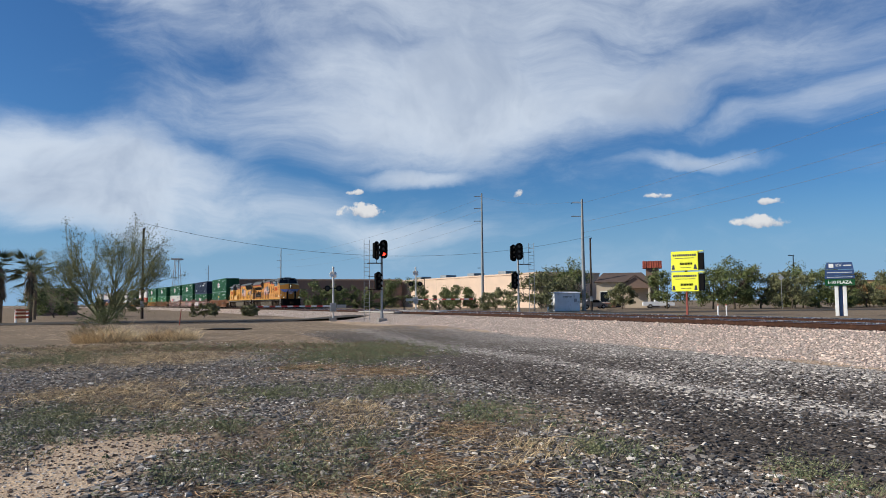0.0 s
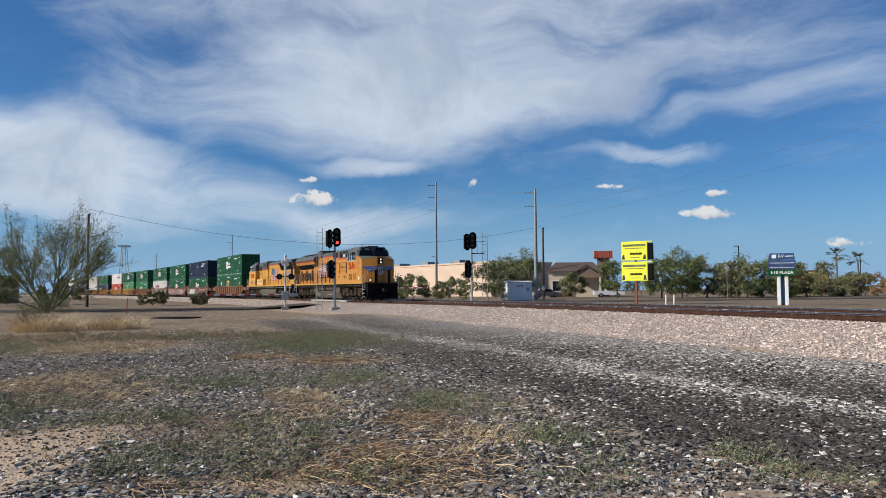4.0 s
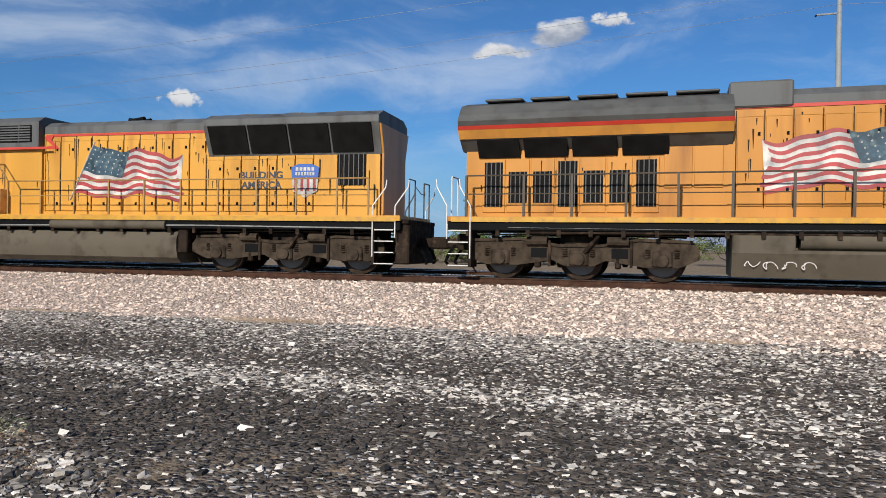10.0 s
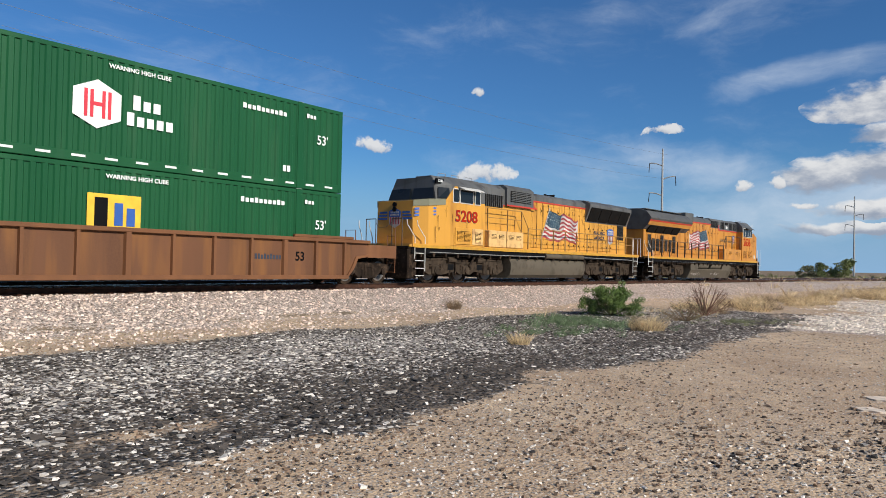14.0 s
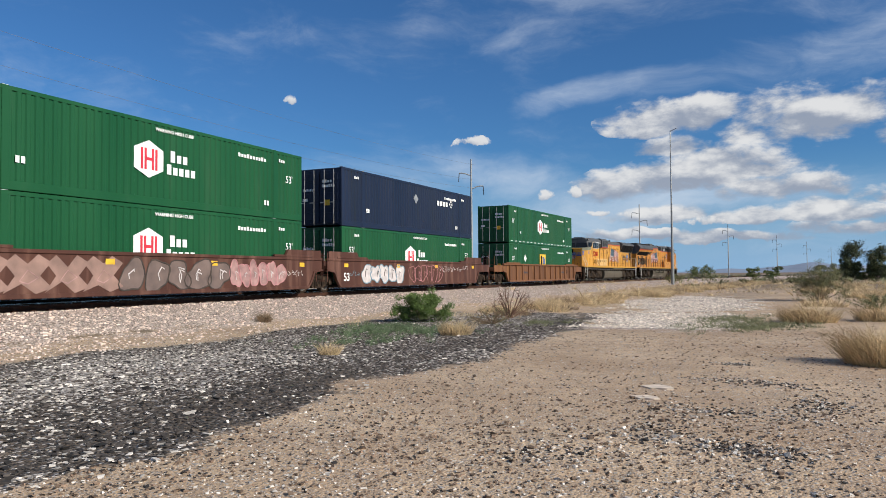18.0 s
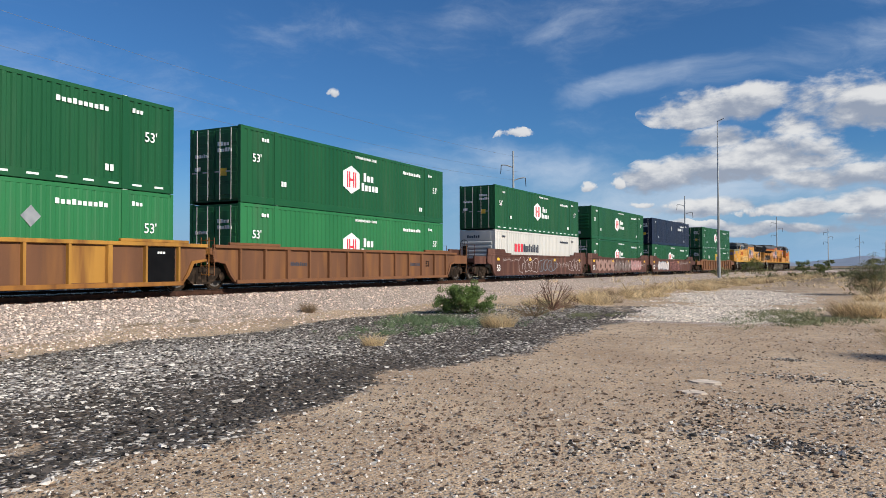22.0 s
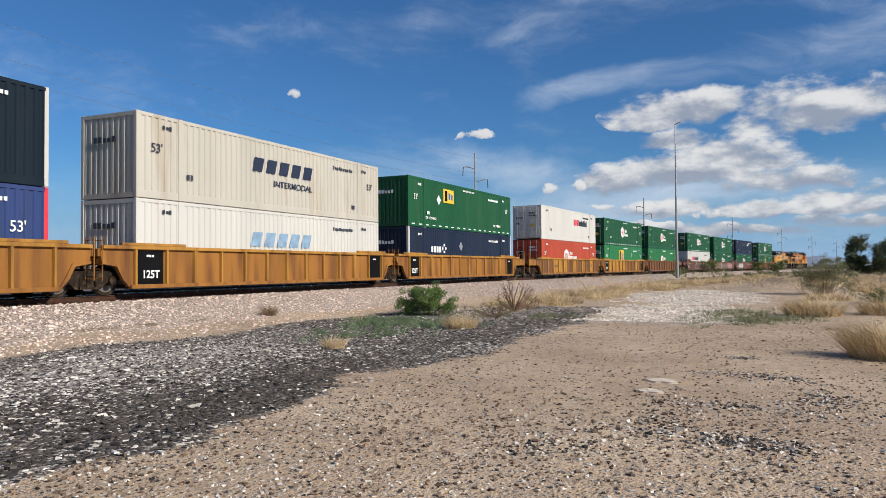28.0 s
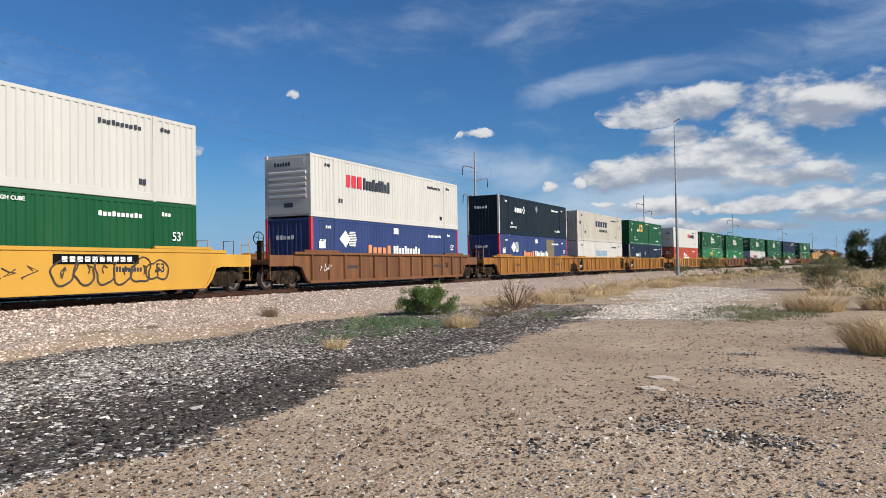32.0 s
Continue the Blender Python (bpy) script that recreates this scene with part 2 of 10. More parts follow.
# ---- materials ----
def mat(name, col, rough=0.6, metal=0.0, var=0.12, scale=1.5, fine=30.0, bump=0.15, dirt=None, amount=0.35, island=0.0, streaks=False, glow=0.0, alpha=None, spec=0.5, coords="Object"):
    """A painted, rusted or grown surface: a base colour with broad and fine variation, a second colour for dirt or wear, and relief."""
    m = bpy.data.materials.new(name)
    m.use_nodes = True
    t = m.node_tree
    b = t.nodes["Principled BSDF"]
    b.inputs["Roughness"].default_value, b.inputs["Metallic"].default_value = rough, metal
    b.inputs["Specular IOR Level"].default_value = spec
    co = t.nodes.new("ShaderNodeTexCoord").outputs[coords]
    if streaks:
        mp = t.nodes.new("ShaderNodeMapping")
        mp.inputs["Scale"].default_value = (1.0, 1.0, 0.12)
        t.links.new(co, mp.inputs["Vector"])
        co2 = mp.outputs[0]
    else:
        co2 = co

    def noise(vec, sc, det=4.0):
        n = t.nodes.new("ShaderNodeTexNoise")
        n.inputs["Scale"].default_value, n.inputs["Detail"].default_value = sc, det
        t.links.new(vec, n.inputs["Vector"])
        return n.outputs["Fac"]

    def mix(fac, a, c, blend="MIX"):
        n = t.nodes.new("ShaderNodeMix")
        n.data_type, n.blend_type = "RGBA", blend
        for slot, v in ((n.inputs[0], fac), (n.inputs[6], a), (n.inputs[7], c)):
            if hasattr(v, "node"):
                t.links.new(v, slot)
            else:
                slot.default_value = v
        return n.outputs[2]

    def span(v, lo, hi, a=0.0, c=1.0):
        n = t.nodes.new("ShaderNodeMapRange")
        for k, x in (("From Min", lo), ("From Max", hi), ("To Min", a), ("To Max", c)):
            n.inputs[k].default_value = x
        t.links.new(v, n.inputs["Value"])
        return n.outputs["Result"]

    broad, small = noise(co2, scale, 5.0), noise(co, fine, 3.0)
    c4 = (*col, 1.0)
    dark = tuple(max(0.0, c * (1 - 2.2 * var)) for c in col) + (1.0,)
    light = tuple(min(1.0, c * (1 + 1.6 * var)) for c in col) + (1.0,)
    out = mix(span(broad, 0.3, 0.7), dark, light)
    out = mix(span(small, 0.3, 0.7, 0.0, 0.5), out, c4)
    if island:
        geo = t.nodes.new("ShaderNodeNewGeometry").outputs["Random Per Island"]
        obj = t.nodes.new("ShaderNodeObjectInfo").outputs["Random"]
        add = t.nodes.new("ShaderNodeMath")
        add.operation = "ADD"
        t.links.new(geo, add.inputs[0]), t.links.new(obj, add.inputs[1])
        fr = t.nodes.new("ShaderNodeMath")
        fr.operation = "FRACT"
        t.links.new(add.outputs[0], fr.inputs[0])
        n = t.nodes.new("ShaderNodeHueSaturation")
        t.links.new(span(fr.outputs[0], 0, 1, 1 - island, 1 + island), n.inputs["Value"])
        t.links.new(out, n.inputs["Color"])
        out = n.outputs[0]
    if dirt:
        mask = noise(co2, scale * 2.3, 7.0)
        out = mix(span(mask, 0.66 - amount * 0.55, 0.86 - amount * 0.4), out, (*dirt, 1.0))
    t.links.new(out, b.inputs["Base Color"])
    if bump:
        bp = t.nodes.new("ShaderNodeBump")
        bp.inputs["Strength"].default_value, bp.inputs["Distance"].default_value = bump, 0.01
        t.links.new(small, bp.inputs["Height"]), t.links.new(bp.outputs[0], b.inputs["Normal"])
    t.links.new(span(broad, 0.3, 0.7, max(0.02, rough - 0.1), min(1.0, rough + 0.1)), b.inputs["Roughness"])
    if glow:
        b.inputs["Emission Color"].default_value, b.inputs["Emission Strength"].default_value = c4, glow
    return m


GREY_PAINT = mat("grey_paint", (0.098, 0.10, 0.098), 0.55, 0, 0.12, 0.9, 25, 0.05, (0.045, 0.038, 0.032), 0.3, streaks=True, spec=0.3)
YELLOW = mat("armour_yellow_paint", (0.475, 0.205, 0.034), 0.45, 0, 0.08, 0.7, 20, 0.05, (0.26, 0.10, 0.018), 0.22, streaks=True, spec=0.3)
YELLOW2 = mat("clean_yellow_paint", (0.56, 0.275, 0.042), 0.45, 0, 0.06, 0.7, 20, 0.05, (0.33, 0.145, 0.026), 0.2, streaks=True, spec=0.3)
PALE_YELLOW = mat("faded_yellow_paint", (0.64, 0.40, 0.15), 0.55, 0, 0.08, 1.5, 20, 0.05, (0.3, 0.14, 0.05), 0.25)
EDGE_YELLOW = mat("sill_stripe_yellow", (0.50, 0.26, 0.02), 0.5, 0, 0.08, 2, 30, 0.05, (0.3, 0.16, 0.05), 0.3)
RED = mat("stripe_red_paint", (0.45, 0.035, 0.018), 0.5, 0, 0.08)
NUMBER_RED = mat("number_red_paint", (0.34, 0.018, 0.006), 0.65, 0, 0.08, spec=0.1)
WHITE = mat("white_paint", (0.80, 0.79, 0.76), 0.5, 0, 0.04, 2, 30, 0.03)
BLUE_PAINT = mat("shield_blue_paint", (0.03, 0.10, 0.36), 0.5, 0, 0.08)
NAVY_FLAG = mat("flag_blue_green_paint", (0.02, 0.05, 0.075), 0.5, 0, 0.3, 2.5, 20, 0.05, (0.10, 0.16, 0.17), 0.3)
# the uneven tone paints fold shading into the flag's red and white
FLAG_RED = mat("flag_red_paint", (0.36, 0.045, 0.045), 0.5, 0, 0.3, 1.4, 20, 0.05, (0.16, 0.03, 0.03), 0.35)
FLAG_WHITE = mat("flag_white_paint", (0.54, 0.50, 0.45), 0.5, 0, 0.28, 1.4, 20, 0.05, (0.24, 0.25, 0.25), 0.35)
BLACK = mat("black_paint", (0.006, 0.006, 0.0065), 0.6, 0, 0.2, spec=0.06)
GRILLE = mat("dark_grille", (0.009, 0.0085, 0.008), 0.7, 0.0, 0.2, 3, 40, 0.1, spec=0.06)
UNDER = mat("grimy_running_gear", (0.024, 0.017, 0.0125), 0.8, 0.0, 0.3, 2.5, 25, 0.3, (0.085, 0.055, 0.036), 0.28, spec=0.06)
TANK = mat("dusty_tank_paint", (0.10, 0.084, 0.062), 0.65, 0, 0.08, 0.8, 12, 0.04, (0.045, 0.035, 0.025), 0.25, spec=0.1)
WHEEL = mat("wheel_steel", (0.03, 0.021, 0.015), 0.85, 0.0, 0.2, 3, 30, 0.1, (0.07, 0.045, 0.03), 0.3, spec=0.06)
TREAD = mat("polished_tread", (0.16, 0.145, 0.13), 0.5, 0.4, 0.08, 3, 30, 0.02)
GLASS = mat("tinted_window_glass", (0.01, 0.013, 0.016), 0.06, 0, 0.1, 1, 5, 0.0, spec=0.3)
CHROME = mat("white_handrail_paint", (0.58, 0.56, 0.52), 0.4, 0, 0.06)
LAMP = mat("headlight_glass", (1.0, 0.90, 0.66), 0.2, 0, 0.02, glow=0.7)
RAIL_WEB = mat("rusted_rail", (0.055, 0.027, 0.018), 0.8, 0.0, 0.18, 3, 40, 0.25, (0.09, 0.045, 0.028), 0.3, spec=0.1)
RAIL_HEAD = mat("polished_rail_head", (0.62, 0.60, 0.58), 0.22, 0.95, 0.06, 3, 30, 0.02)
TIE = mat("weathered_tie_wood", (0.15, 0.115, 0.085), 0.9, 0, 0.2, 4, 40, 0.4, (0.07, 0.055, 0.045), 0.4, island=0.3, spec=0.12)


# ---- shapes ----
class Shape:
    """Vertices and faces of one part, put together from simple solids."""

    def __init__(self):
        self.v, self.f = [], []

    def add(self, v, f):
        n = len(self.v)
        self.v += [tuple(p) for p in v]
        self.f += [tuple(i + n for i in q) for q in f]
        return self

    def box(self, x0, x1, y0, y1, z0, z1, c=0.0):
        """A block; c: the width of the chamfer on all its edges."""
        if c <= 0:
            v = [(x, y, z) for z in (z0, z1) for y in (y0, y1) for x in (x0, x1)]
            return self.add(v, [(0, 2, 3, 1), (4, 5, 7, 6), (0, 1, 5, 4), (2, 6, 7, 3), (0, 4, 6, 2), (1, 3, 7, 5)])
        return self._soft(x0, x1, y0, y1, z0, z1, c)

    def _soft(self, x0, x1, y0, y1, z0, z1, c):
        def ring(i, z):
            a, b = x0 + i, x1 - i
            d, e = y0 + i, y1 - i
            return [(a + c, d, z), (b - c, d, z), (b, d + c, z), (b, e - c, z), (b - c, e, z), (a + c, e, z), (a, e - c, z), (a, d + c, z)]
        return self.rings([ring(c, z0), ring(0, z0 + c), ring(0, z1 - c), ring(c, z1)])

    def rings(self, rings, caps=True, close=True):
        """Skin over a row of rings with equal numbers of points."""
        n = len(rings[0])
        v = [p for r in rings for p in r]
        f = []
        for k in range(len(rings) - 1):
            for i in range(n if close else n - 1):
                j = (i + 1) % n
                f.append((k * n + i, k * n + j, (k + 1) * n + j, (k + 1) * n + i))
        if caps:
            f += [tuple(range(n - 1, -1, -1)), tuple(range((len(rings) - 1) * n, len(rings) * n))]
        return self.add(v, f)

    def prism(self, profile, lo, hi, axis="y"):
        """A profile drawn out along an axis. Profile in (x, z) for y, (y, z) for x, (x, y) for z."""
        put = {"y": lambda a, b, w: (a, w, b), "x": lambda a, b, w: (w, a, b), "z": lambda a, b, w: (a, b, w)}[axis]
        return self.rings([[put(a, b, lo) for a, b in profile], [put(a, b, hi) for a, b in profile]])

    def tube(self, pts, r, n=8, r1=None):
        """A round bar along a row of points, tapering to r1."""
        pts = [Vector(p) for p in pts]
        rings = []
        for k, p in enumerate(pts):
            d = (pts[min(k + 1, len(pts) - 1)] - pts[max(k - 1, 0)]).normalized()
            a = d.orthogonal().normalized() if k == 0 else (a - d * a.dot(d)).normalized()
            b = d.cross(a)
            q = r if r1 is None else r + (r1 - r) * k / (len(pts) - 1)
            rings.append([tuple(p + (a * math.cos(i * math.tau / n) + b * math.sin(i * math.tau / n)) * q) for i in range(n)])
        return self.rings(rings)

    def disc(self, x, y0, y1, z, r, n=24, hole=0.0):
        """A wheel-like solid on an axle along y."""
        pr = [(x + r * math.cos(i * math.tau / n), z + r * math.sin(i * math.tau / n)) for i in range(n)]
        return self.prism(pr, y0, y1)

    def turned(self, x, z, profile, n=24):
        """A solid turned about an axle along y: profile of (radius, y)."""
        return self.rings([[(x + r * math.cos(i * math.tau / n), y, z + r * math.sin(i * math.tau / n)) for i in range(n)] for r, y in profile])

    def moved(self, m):
        self.v = [tuple(m @ Vector(p)) for p in self.v]
        return self

    def mesh(self, name, material, smooth=False):
        me = bpy.data.meshes.new(name)
        me.from_pydata(self.v, [], self.f)
        me.materials.append(material)
        if smooth:
            me.polygons.foreach_set("use_smooth", [True] * len(me.polygons))
            me.set_sharp_from_angle(angle=radians(35))
        me.update()
        return me


def part(name, shape, material, parent, label="", at=None, smooth=False):
    """One mesh object under a thing or under a part."""
    me = shape if isinstance(shape, bpy.types.Mesh) else shape.mesh(name, material, smooth)
    ob = new(name, me)
    ob.parent = parent
    if at is not None:
        ob.matrix_basis = at if isinstance(at, Matrix) else Matrix.Translation(at)
    return tagged(ob, label) if label else ob


def thing(name, label, category, group="", at=None, kind=""):
    ob = tagged(new(name), label, category, group, kind)
    ob.empty_display_size = 0.3
    if at is not None:
        ob.matrix_basis = at if isinstance(at, Matrix) else Matrix.Translation(at)
    return ob


def lettering(name, text, size, material, parent, at, label="", squeeze=1.0, bold=0.0):
    """Raised letters as a mesh: their plane is x to the right and z up, facing -y."""
    cu = bpy.data.curves.new(name, "FONT")
    cu.body, cu.size, cu.extrude, cu.align_x, cu.align_y, cu.offset = text, size, 0.004, "CENTER", "CENTER", bold
    tmp = bpy.data.objects.new(name, cu)
    scene.collection.objects.link(tmp)
    bpy.context.view_layer.update()
    me = bpy.data.meshes.new_from_object(tmp.evaluated_get(bpy.context.evaluated_depsgraph_get()))
    bpy.data.objects.remove(tmp)
    me.transform(Matrix.Rotation(radians(90), 4, "X") @ Matrix.Diagonal((squeeze, 1, 1, 1)))
    me.materials.clear()
    me.materials.append(material)
    return part(name, me, material, parent, label, at)


def words(name, text, size, material, parent, at, label="", squeeze=1.0, bold=0.0):
    """A line of raised letters, each word a part of its own, centred on a place."""
    row = [lettering(name, w, size, material, parent, at, label, squeeze, bold) for w in text.split()]
    wide = [max(v.co.x for v in ob.data.vertices) - min(v.co.x for v in ob.data.vertices) for ob in row]
    x = at[0] - (sum(wide) + 0.4 * size * (len(row) - 1)) / 2
    for ob, w in zip(row, wide):
        ob.matrix_basis = Matrix.Translation((x + w / 2, at[1], at[2]))
        x += w + 0.4 * size


# ---- plan: the track's curve, its slope dx/dy at a row of northings ----
KNOT_Y = (-420, -300, -200, -130, -80, -40, 0, 40, 80, 140, 220, 320)
KNOT_S = (0.0, 0.0, -0.046, -0.098, -0.149, -0.197, -0.254, -0.386, -0.443, -0.491, -0.558, -0.642)
RAIL_Z = 0.79
LINE_Y = np.linspace(-4000, 4000, 80001)
LINE_S = np.interp(LINE_Y, KNOT_Y, KNOT_S)
LINE_X = np.concatenate([[0.0], np.cumsum((LINE_S[1:] + LINE_S[:-1]) / 2 * np.diff(LINE_Y))])
LINE_X = LINE_X - LINE_X[40000] + 21.113
LINE_LEN = np.concatenate([[0.0], np.cumsum(np.hypot(np.diff(LINE_X), np.diff(LINE_Y)))])
LINE_LEN = LINE_LEN[40000] - LINE_LEN          # grows southwards, the way the train goes


def line_x(y):
    return np.interp(y, LINE_Y, LINE_X)


def line_slope(y):
    return np.interp(y, LINE_Y, LINE_S)


def beside(y, d, z=0.0):
    """The point d metres to the camera's side of the track at the northing y."""
    s = float(line_slope(y))
    k = math.hypot(1, s)
    return Vector((float(line_x(y)) - d / k, y + d * s / k, z))


def along(s):
    """Place (x, y) at the length s along the track."""
    y = float(np.interp(-s, -LINE_LEN, LINE_Y))
    return float(line_x(y)), y


PROFILE_D = (-3000, -60, -12, -9, -6.2, -5.9, 1.75, 2.6, 5.2, 6.0, 7.5, 3000)
PROFILE_Z = (0.3, 0.3, 0.3, 0.33, 0.58, 0.59, 0.59, 0.50, 0.08, 0.03, 0.0, 0.0)


def wave(x, y, seed=0.0):
    """Cheap smooth noise for large arrays, about -1 to 1."""
    return (np.sin(x * 1.3 + seed) * np.cos(y * 1.1 - seed * 1.7) + np.sin(x * 0.53 - y * 0.71 + seed * 2.1) + 0.6 * np.sin(x * 2.9 + y * 2.3 + seed * 0.7) + 0.5 * np.cos(x * 0.21 + y * 0.27 + seed)) / 2.4


def ground_z(x, y, rough=True):
    x, y = np.asarray(x, float), np.asarray(y, float)
    d = (line_x(y) - x) / np.hypot(1, line_slope(y))
    z = np.interp(d, PROFILE_D, PROFILE_Z)
    near = np.clip((d - 6.5) / 3, 0, 1) * np.exp(-np.hypot(x, y) / 120)
    z = z + near * 0.035 * wave(x * 0.9, y * 0.9, 1.0)
    # low heaps of spilt ballast by the crossing and at the old siding
    z = z + 0.30 * np.exp(-((x + 2.5) ** 2 / 16 + (y - 42) ** 2 / 30)) + 0.22 * np.exp(-((x + 15.5) ** 2 / 5 + (y - 24) ** 2 / 5))
    return z


def regions(x, y):
    """How much of each surface lies at a place: pale ballast, dark stone, bare sand, dry litter."""
    d = (line_x(y) - x) / np.hypot(1, line_slope(y))
    w = wave(x, y, 3.0)
    w2 = wave(x * 2.3, y * 2.3, 5.0)
    w3 = wave(x * 0.35, y * 0.35, 9.0)
    ball = np.clip((np.interp(y, (-3, 3), (6.1, 6.7)) + 0.5 * w - d) / 0.9, 0, 1) * np.clip((d + 8.2) / 0.8, 0, 1)
    patch = np.maximum(np.exp(-(((x - 9.6) * 0.96 + (y + 26) * 0.28) ** 2 / 8 + ((y + 26) * 0.96 - (x - 9.6) * 0.28) ** 2 / 40)), np.exp(-(((x - 13.6) * 0.96 + (y + 40) * 0.28) ** 2 / 14 + ((y + 40) * 0.96 - (x - 13.6) * 0.28) ** 2 / 150)))
    ball = np.maximum(ball, np.clip((patch + 0.2 * w2 + 0.15 * w - 0.32) / 0.35, 0, 0.92))
    seam = np.exp(-((d - 5.0 - 0.25 * w) / 0.28) ** 2) * np.clip((4 - y) / 4, 0, 1) * np.clip((y + 22) / 6, 0, 1) * np.clip(0.7 + w2, 0, 1)
    ball = ball * (1 - 0.95 * seam)
    edge = 15.7 + 0.45 * w + 0.3 * w2
    dark = np.clip((d - np.interp(y, (-4, 1), (7.2, 5.9)) + 0.6 * w) / 0.8, 0, 1) * np.clip((edge - d) / 0.9, 0, 1)
    # the strip thins to bare soil in places; a dark seam lies at the ballast toe
    dark = dark * (1 - 0.85 * np.exp(-((d - 14.1) ** 2 / 0.1 + (y + 3.3) ** 2 / 1.6))) * np.clip((y + 30 + 3 * w) / 6, 0, 1) * np.clip((46 - y) / 14, 0, 1)
    north = np.clip((y - 0.5 - 0.25 * (d - 15.7) + w) / 2.5, 0, 1) * np.clip((d - 14.4) / 0.9, 0, 1)
    loose = north * np.clip(0.85 + 0.5 * w3 + 0.3 * w, 0, 1)
    dark = np.maximum(dark, 0.75 * loose * np.clip((34 - y) / 10, 0, 1))
    dark = np.maximum(dark, 0.34 * np.exp(-((d - 17.5) / 3.5) ** 2) * np.clip((-36 - y) / 10, 0, 1) * np.clip((y + 95) / 20, 0, 1))
    litter = north * np.clip(0.75 + 0.6 * wave(x * 0.6, y * 0.5, 12.0), 0, 1)
    litter = np.maximum(litter, 0.9 * np.clip((-8.5 - d) / 2, 0, 1) * np.clip((y + 30) / 30, 0, 1))
    litter = np.maximum(litter, 0.75 * np.clip((y - 20) / 10, 0, 1) * np.clip((d - 7) / 2, 0, 1))
    litter = np.maximum(np.maximum(litter, seam), 0.85 * np.clip((np.hypot(x, y) - 45) / 50, 0, 1))
    # bare trodden sand shows through by the lane
    hole = np.exp(-(((x + 3.7) / 0.75) ** 2 + ((y - 8.3) / 1.1) ** 2)) + np.exp(-(((x + 4.0) / 1.1) ** 2 + ((y - 6.4) / 0.8) ** 2)) + 0.8 * np.exp(-(((x + 1.0) / 0.5) ** 2 + ((y - 6.4) / 0.35) ** 2))
    keep = np.clip(1.15 - 1.5 * hole + 0.2 * w2, 0, 1)
    return np.clip(ball, 0, 1), np.clip(dark * keep, 0, 1), np.clip(litter * keep, 0, 1), d


def pale_share(x, y, d):
    """How many of the strip's stones are white: in drifts along the track."""
    w = wave(x * 0.55, y * 0.55, 21.0)
    w2 = wave(x * 1.6, y * 1.6, 17.0)
    drift = 0.50 * np.exp(-((d - 12.1 - 0.3 * w) / 0.55) ** 2) * np.clip((y + 1) / 3, 0, 1) + 0.42 * np.exp(-((d - 10.4) / 2.0) ** 2) * np.clip((1 - y) / 3, 0, 1) * np.clip((y + 16) / 8, 0.2, 1)
    toe = 0.5 * np.clip((10.5 - d) / 3.0, 0, 1) * np.clip((y + 2) / 4, 0, 1)
    core = 0.16 * np.exp(-((d - 14.3) / 0.9) ** 2)
    return np.clip(0.22 + 0.08 * np.clip((2 - y) / 3, 0, 1) + drift + toe - core + 0.13 * w + 0.07 * w2, 0.04, 0.9)


def stops(lo, hi, step, far):
    out = list(np.arange(lo, hi + 1e-6, step))
    g, a, b = step, out[0], out[-1]
    left, right = [], []
    while b < far:
        g *= 1.22
        a, b = a - g, b + g
        left.append(a), right.append(b)
    return np.array(left[::-1] + out + right)


def build_ground():
    ys, ds = stops(-46, 50, 0.42, 3500), stops(-9, 32, 0.34, 3500)
    yy, dd = np.meshgrid(ys, ds, indexing="ij")
    xx = line_x(np.clip(yy, -420, 320)) - dd * np.hypot(1, line_slope(yy))
    zz = ground_z(xx, yy)
    n, m = yy.shape
    idx = np.arange(n * m).reshape(n, m)
    quads = np.stack([idx[:-1, :-1], idx[:-1, 1:], idx[1:, 1:], idx[1:, :-1]], -1).reshape(-1, 4)[:, ::-1]
    me = bpy.data.meshes.new("ground")
    me.from_pydata(np.stack([xx, yy, zz], -1).reshape(-1, 3).tolist(), [], quads.tolist())
    ball, dark, litter, d = regions(xx.ravel(), yy.ravel())
    kinds = me.attributes.new("cover", "FLOAT_COLOR", "POINT")
    kinds.data.foreach_set("color", np.stack([ball, dark, litter, pale_share(xx.ravel(), yy.ravel(), d)], -1).astype(np.float32).ravel())
    me.polygons.foreach_set("use_smooth", [True] * len(me.polygons))
    me.materials.append(ground_material())
    me.update()
    return tagged(new("ground", me), "dry sandy railway ground with pale and dark gravel", "ground", kind="structure")


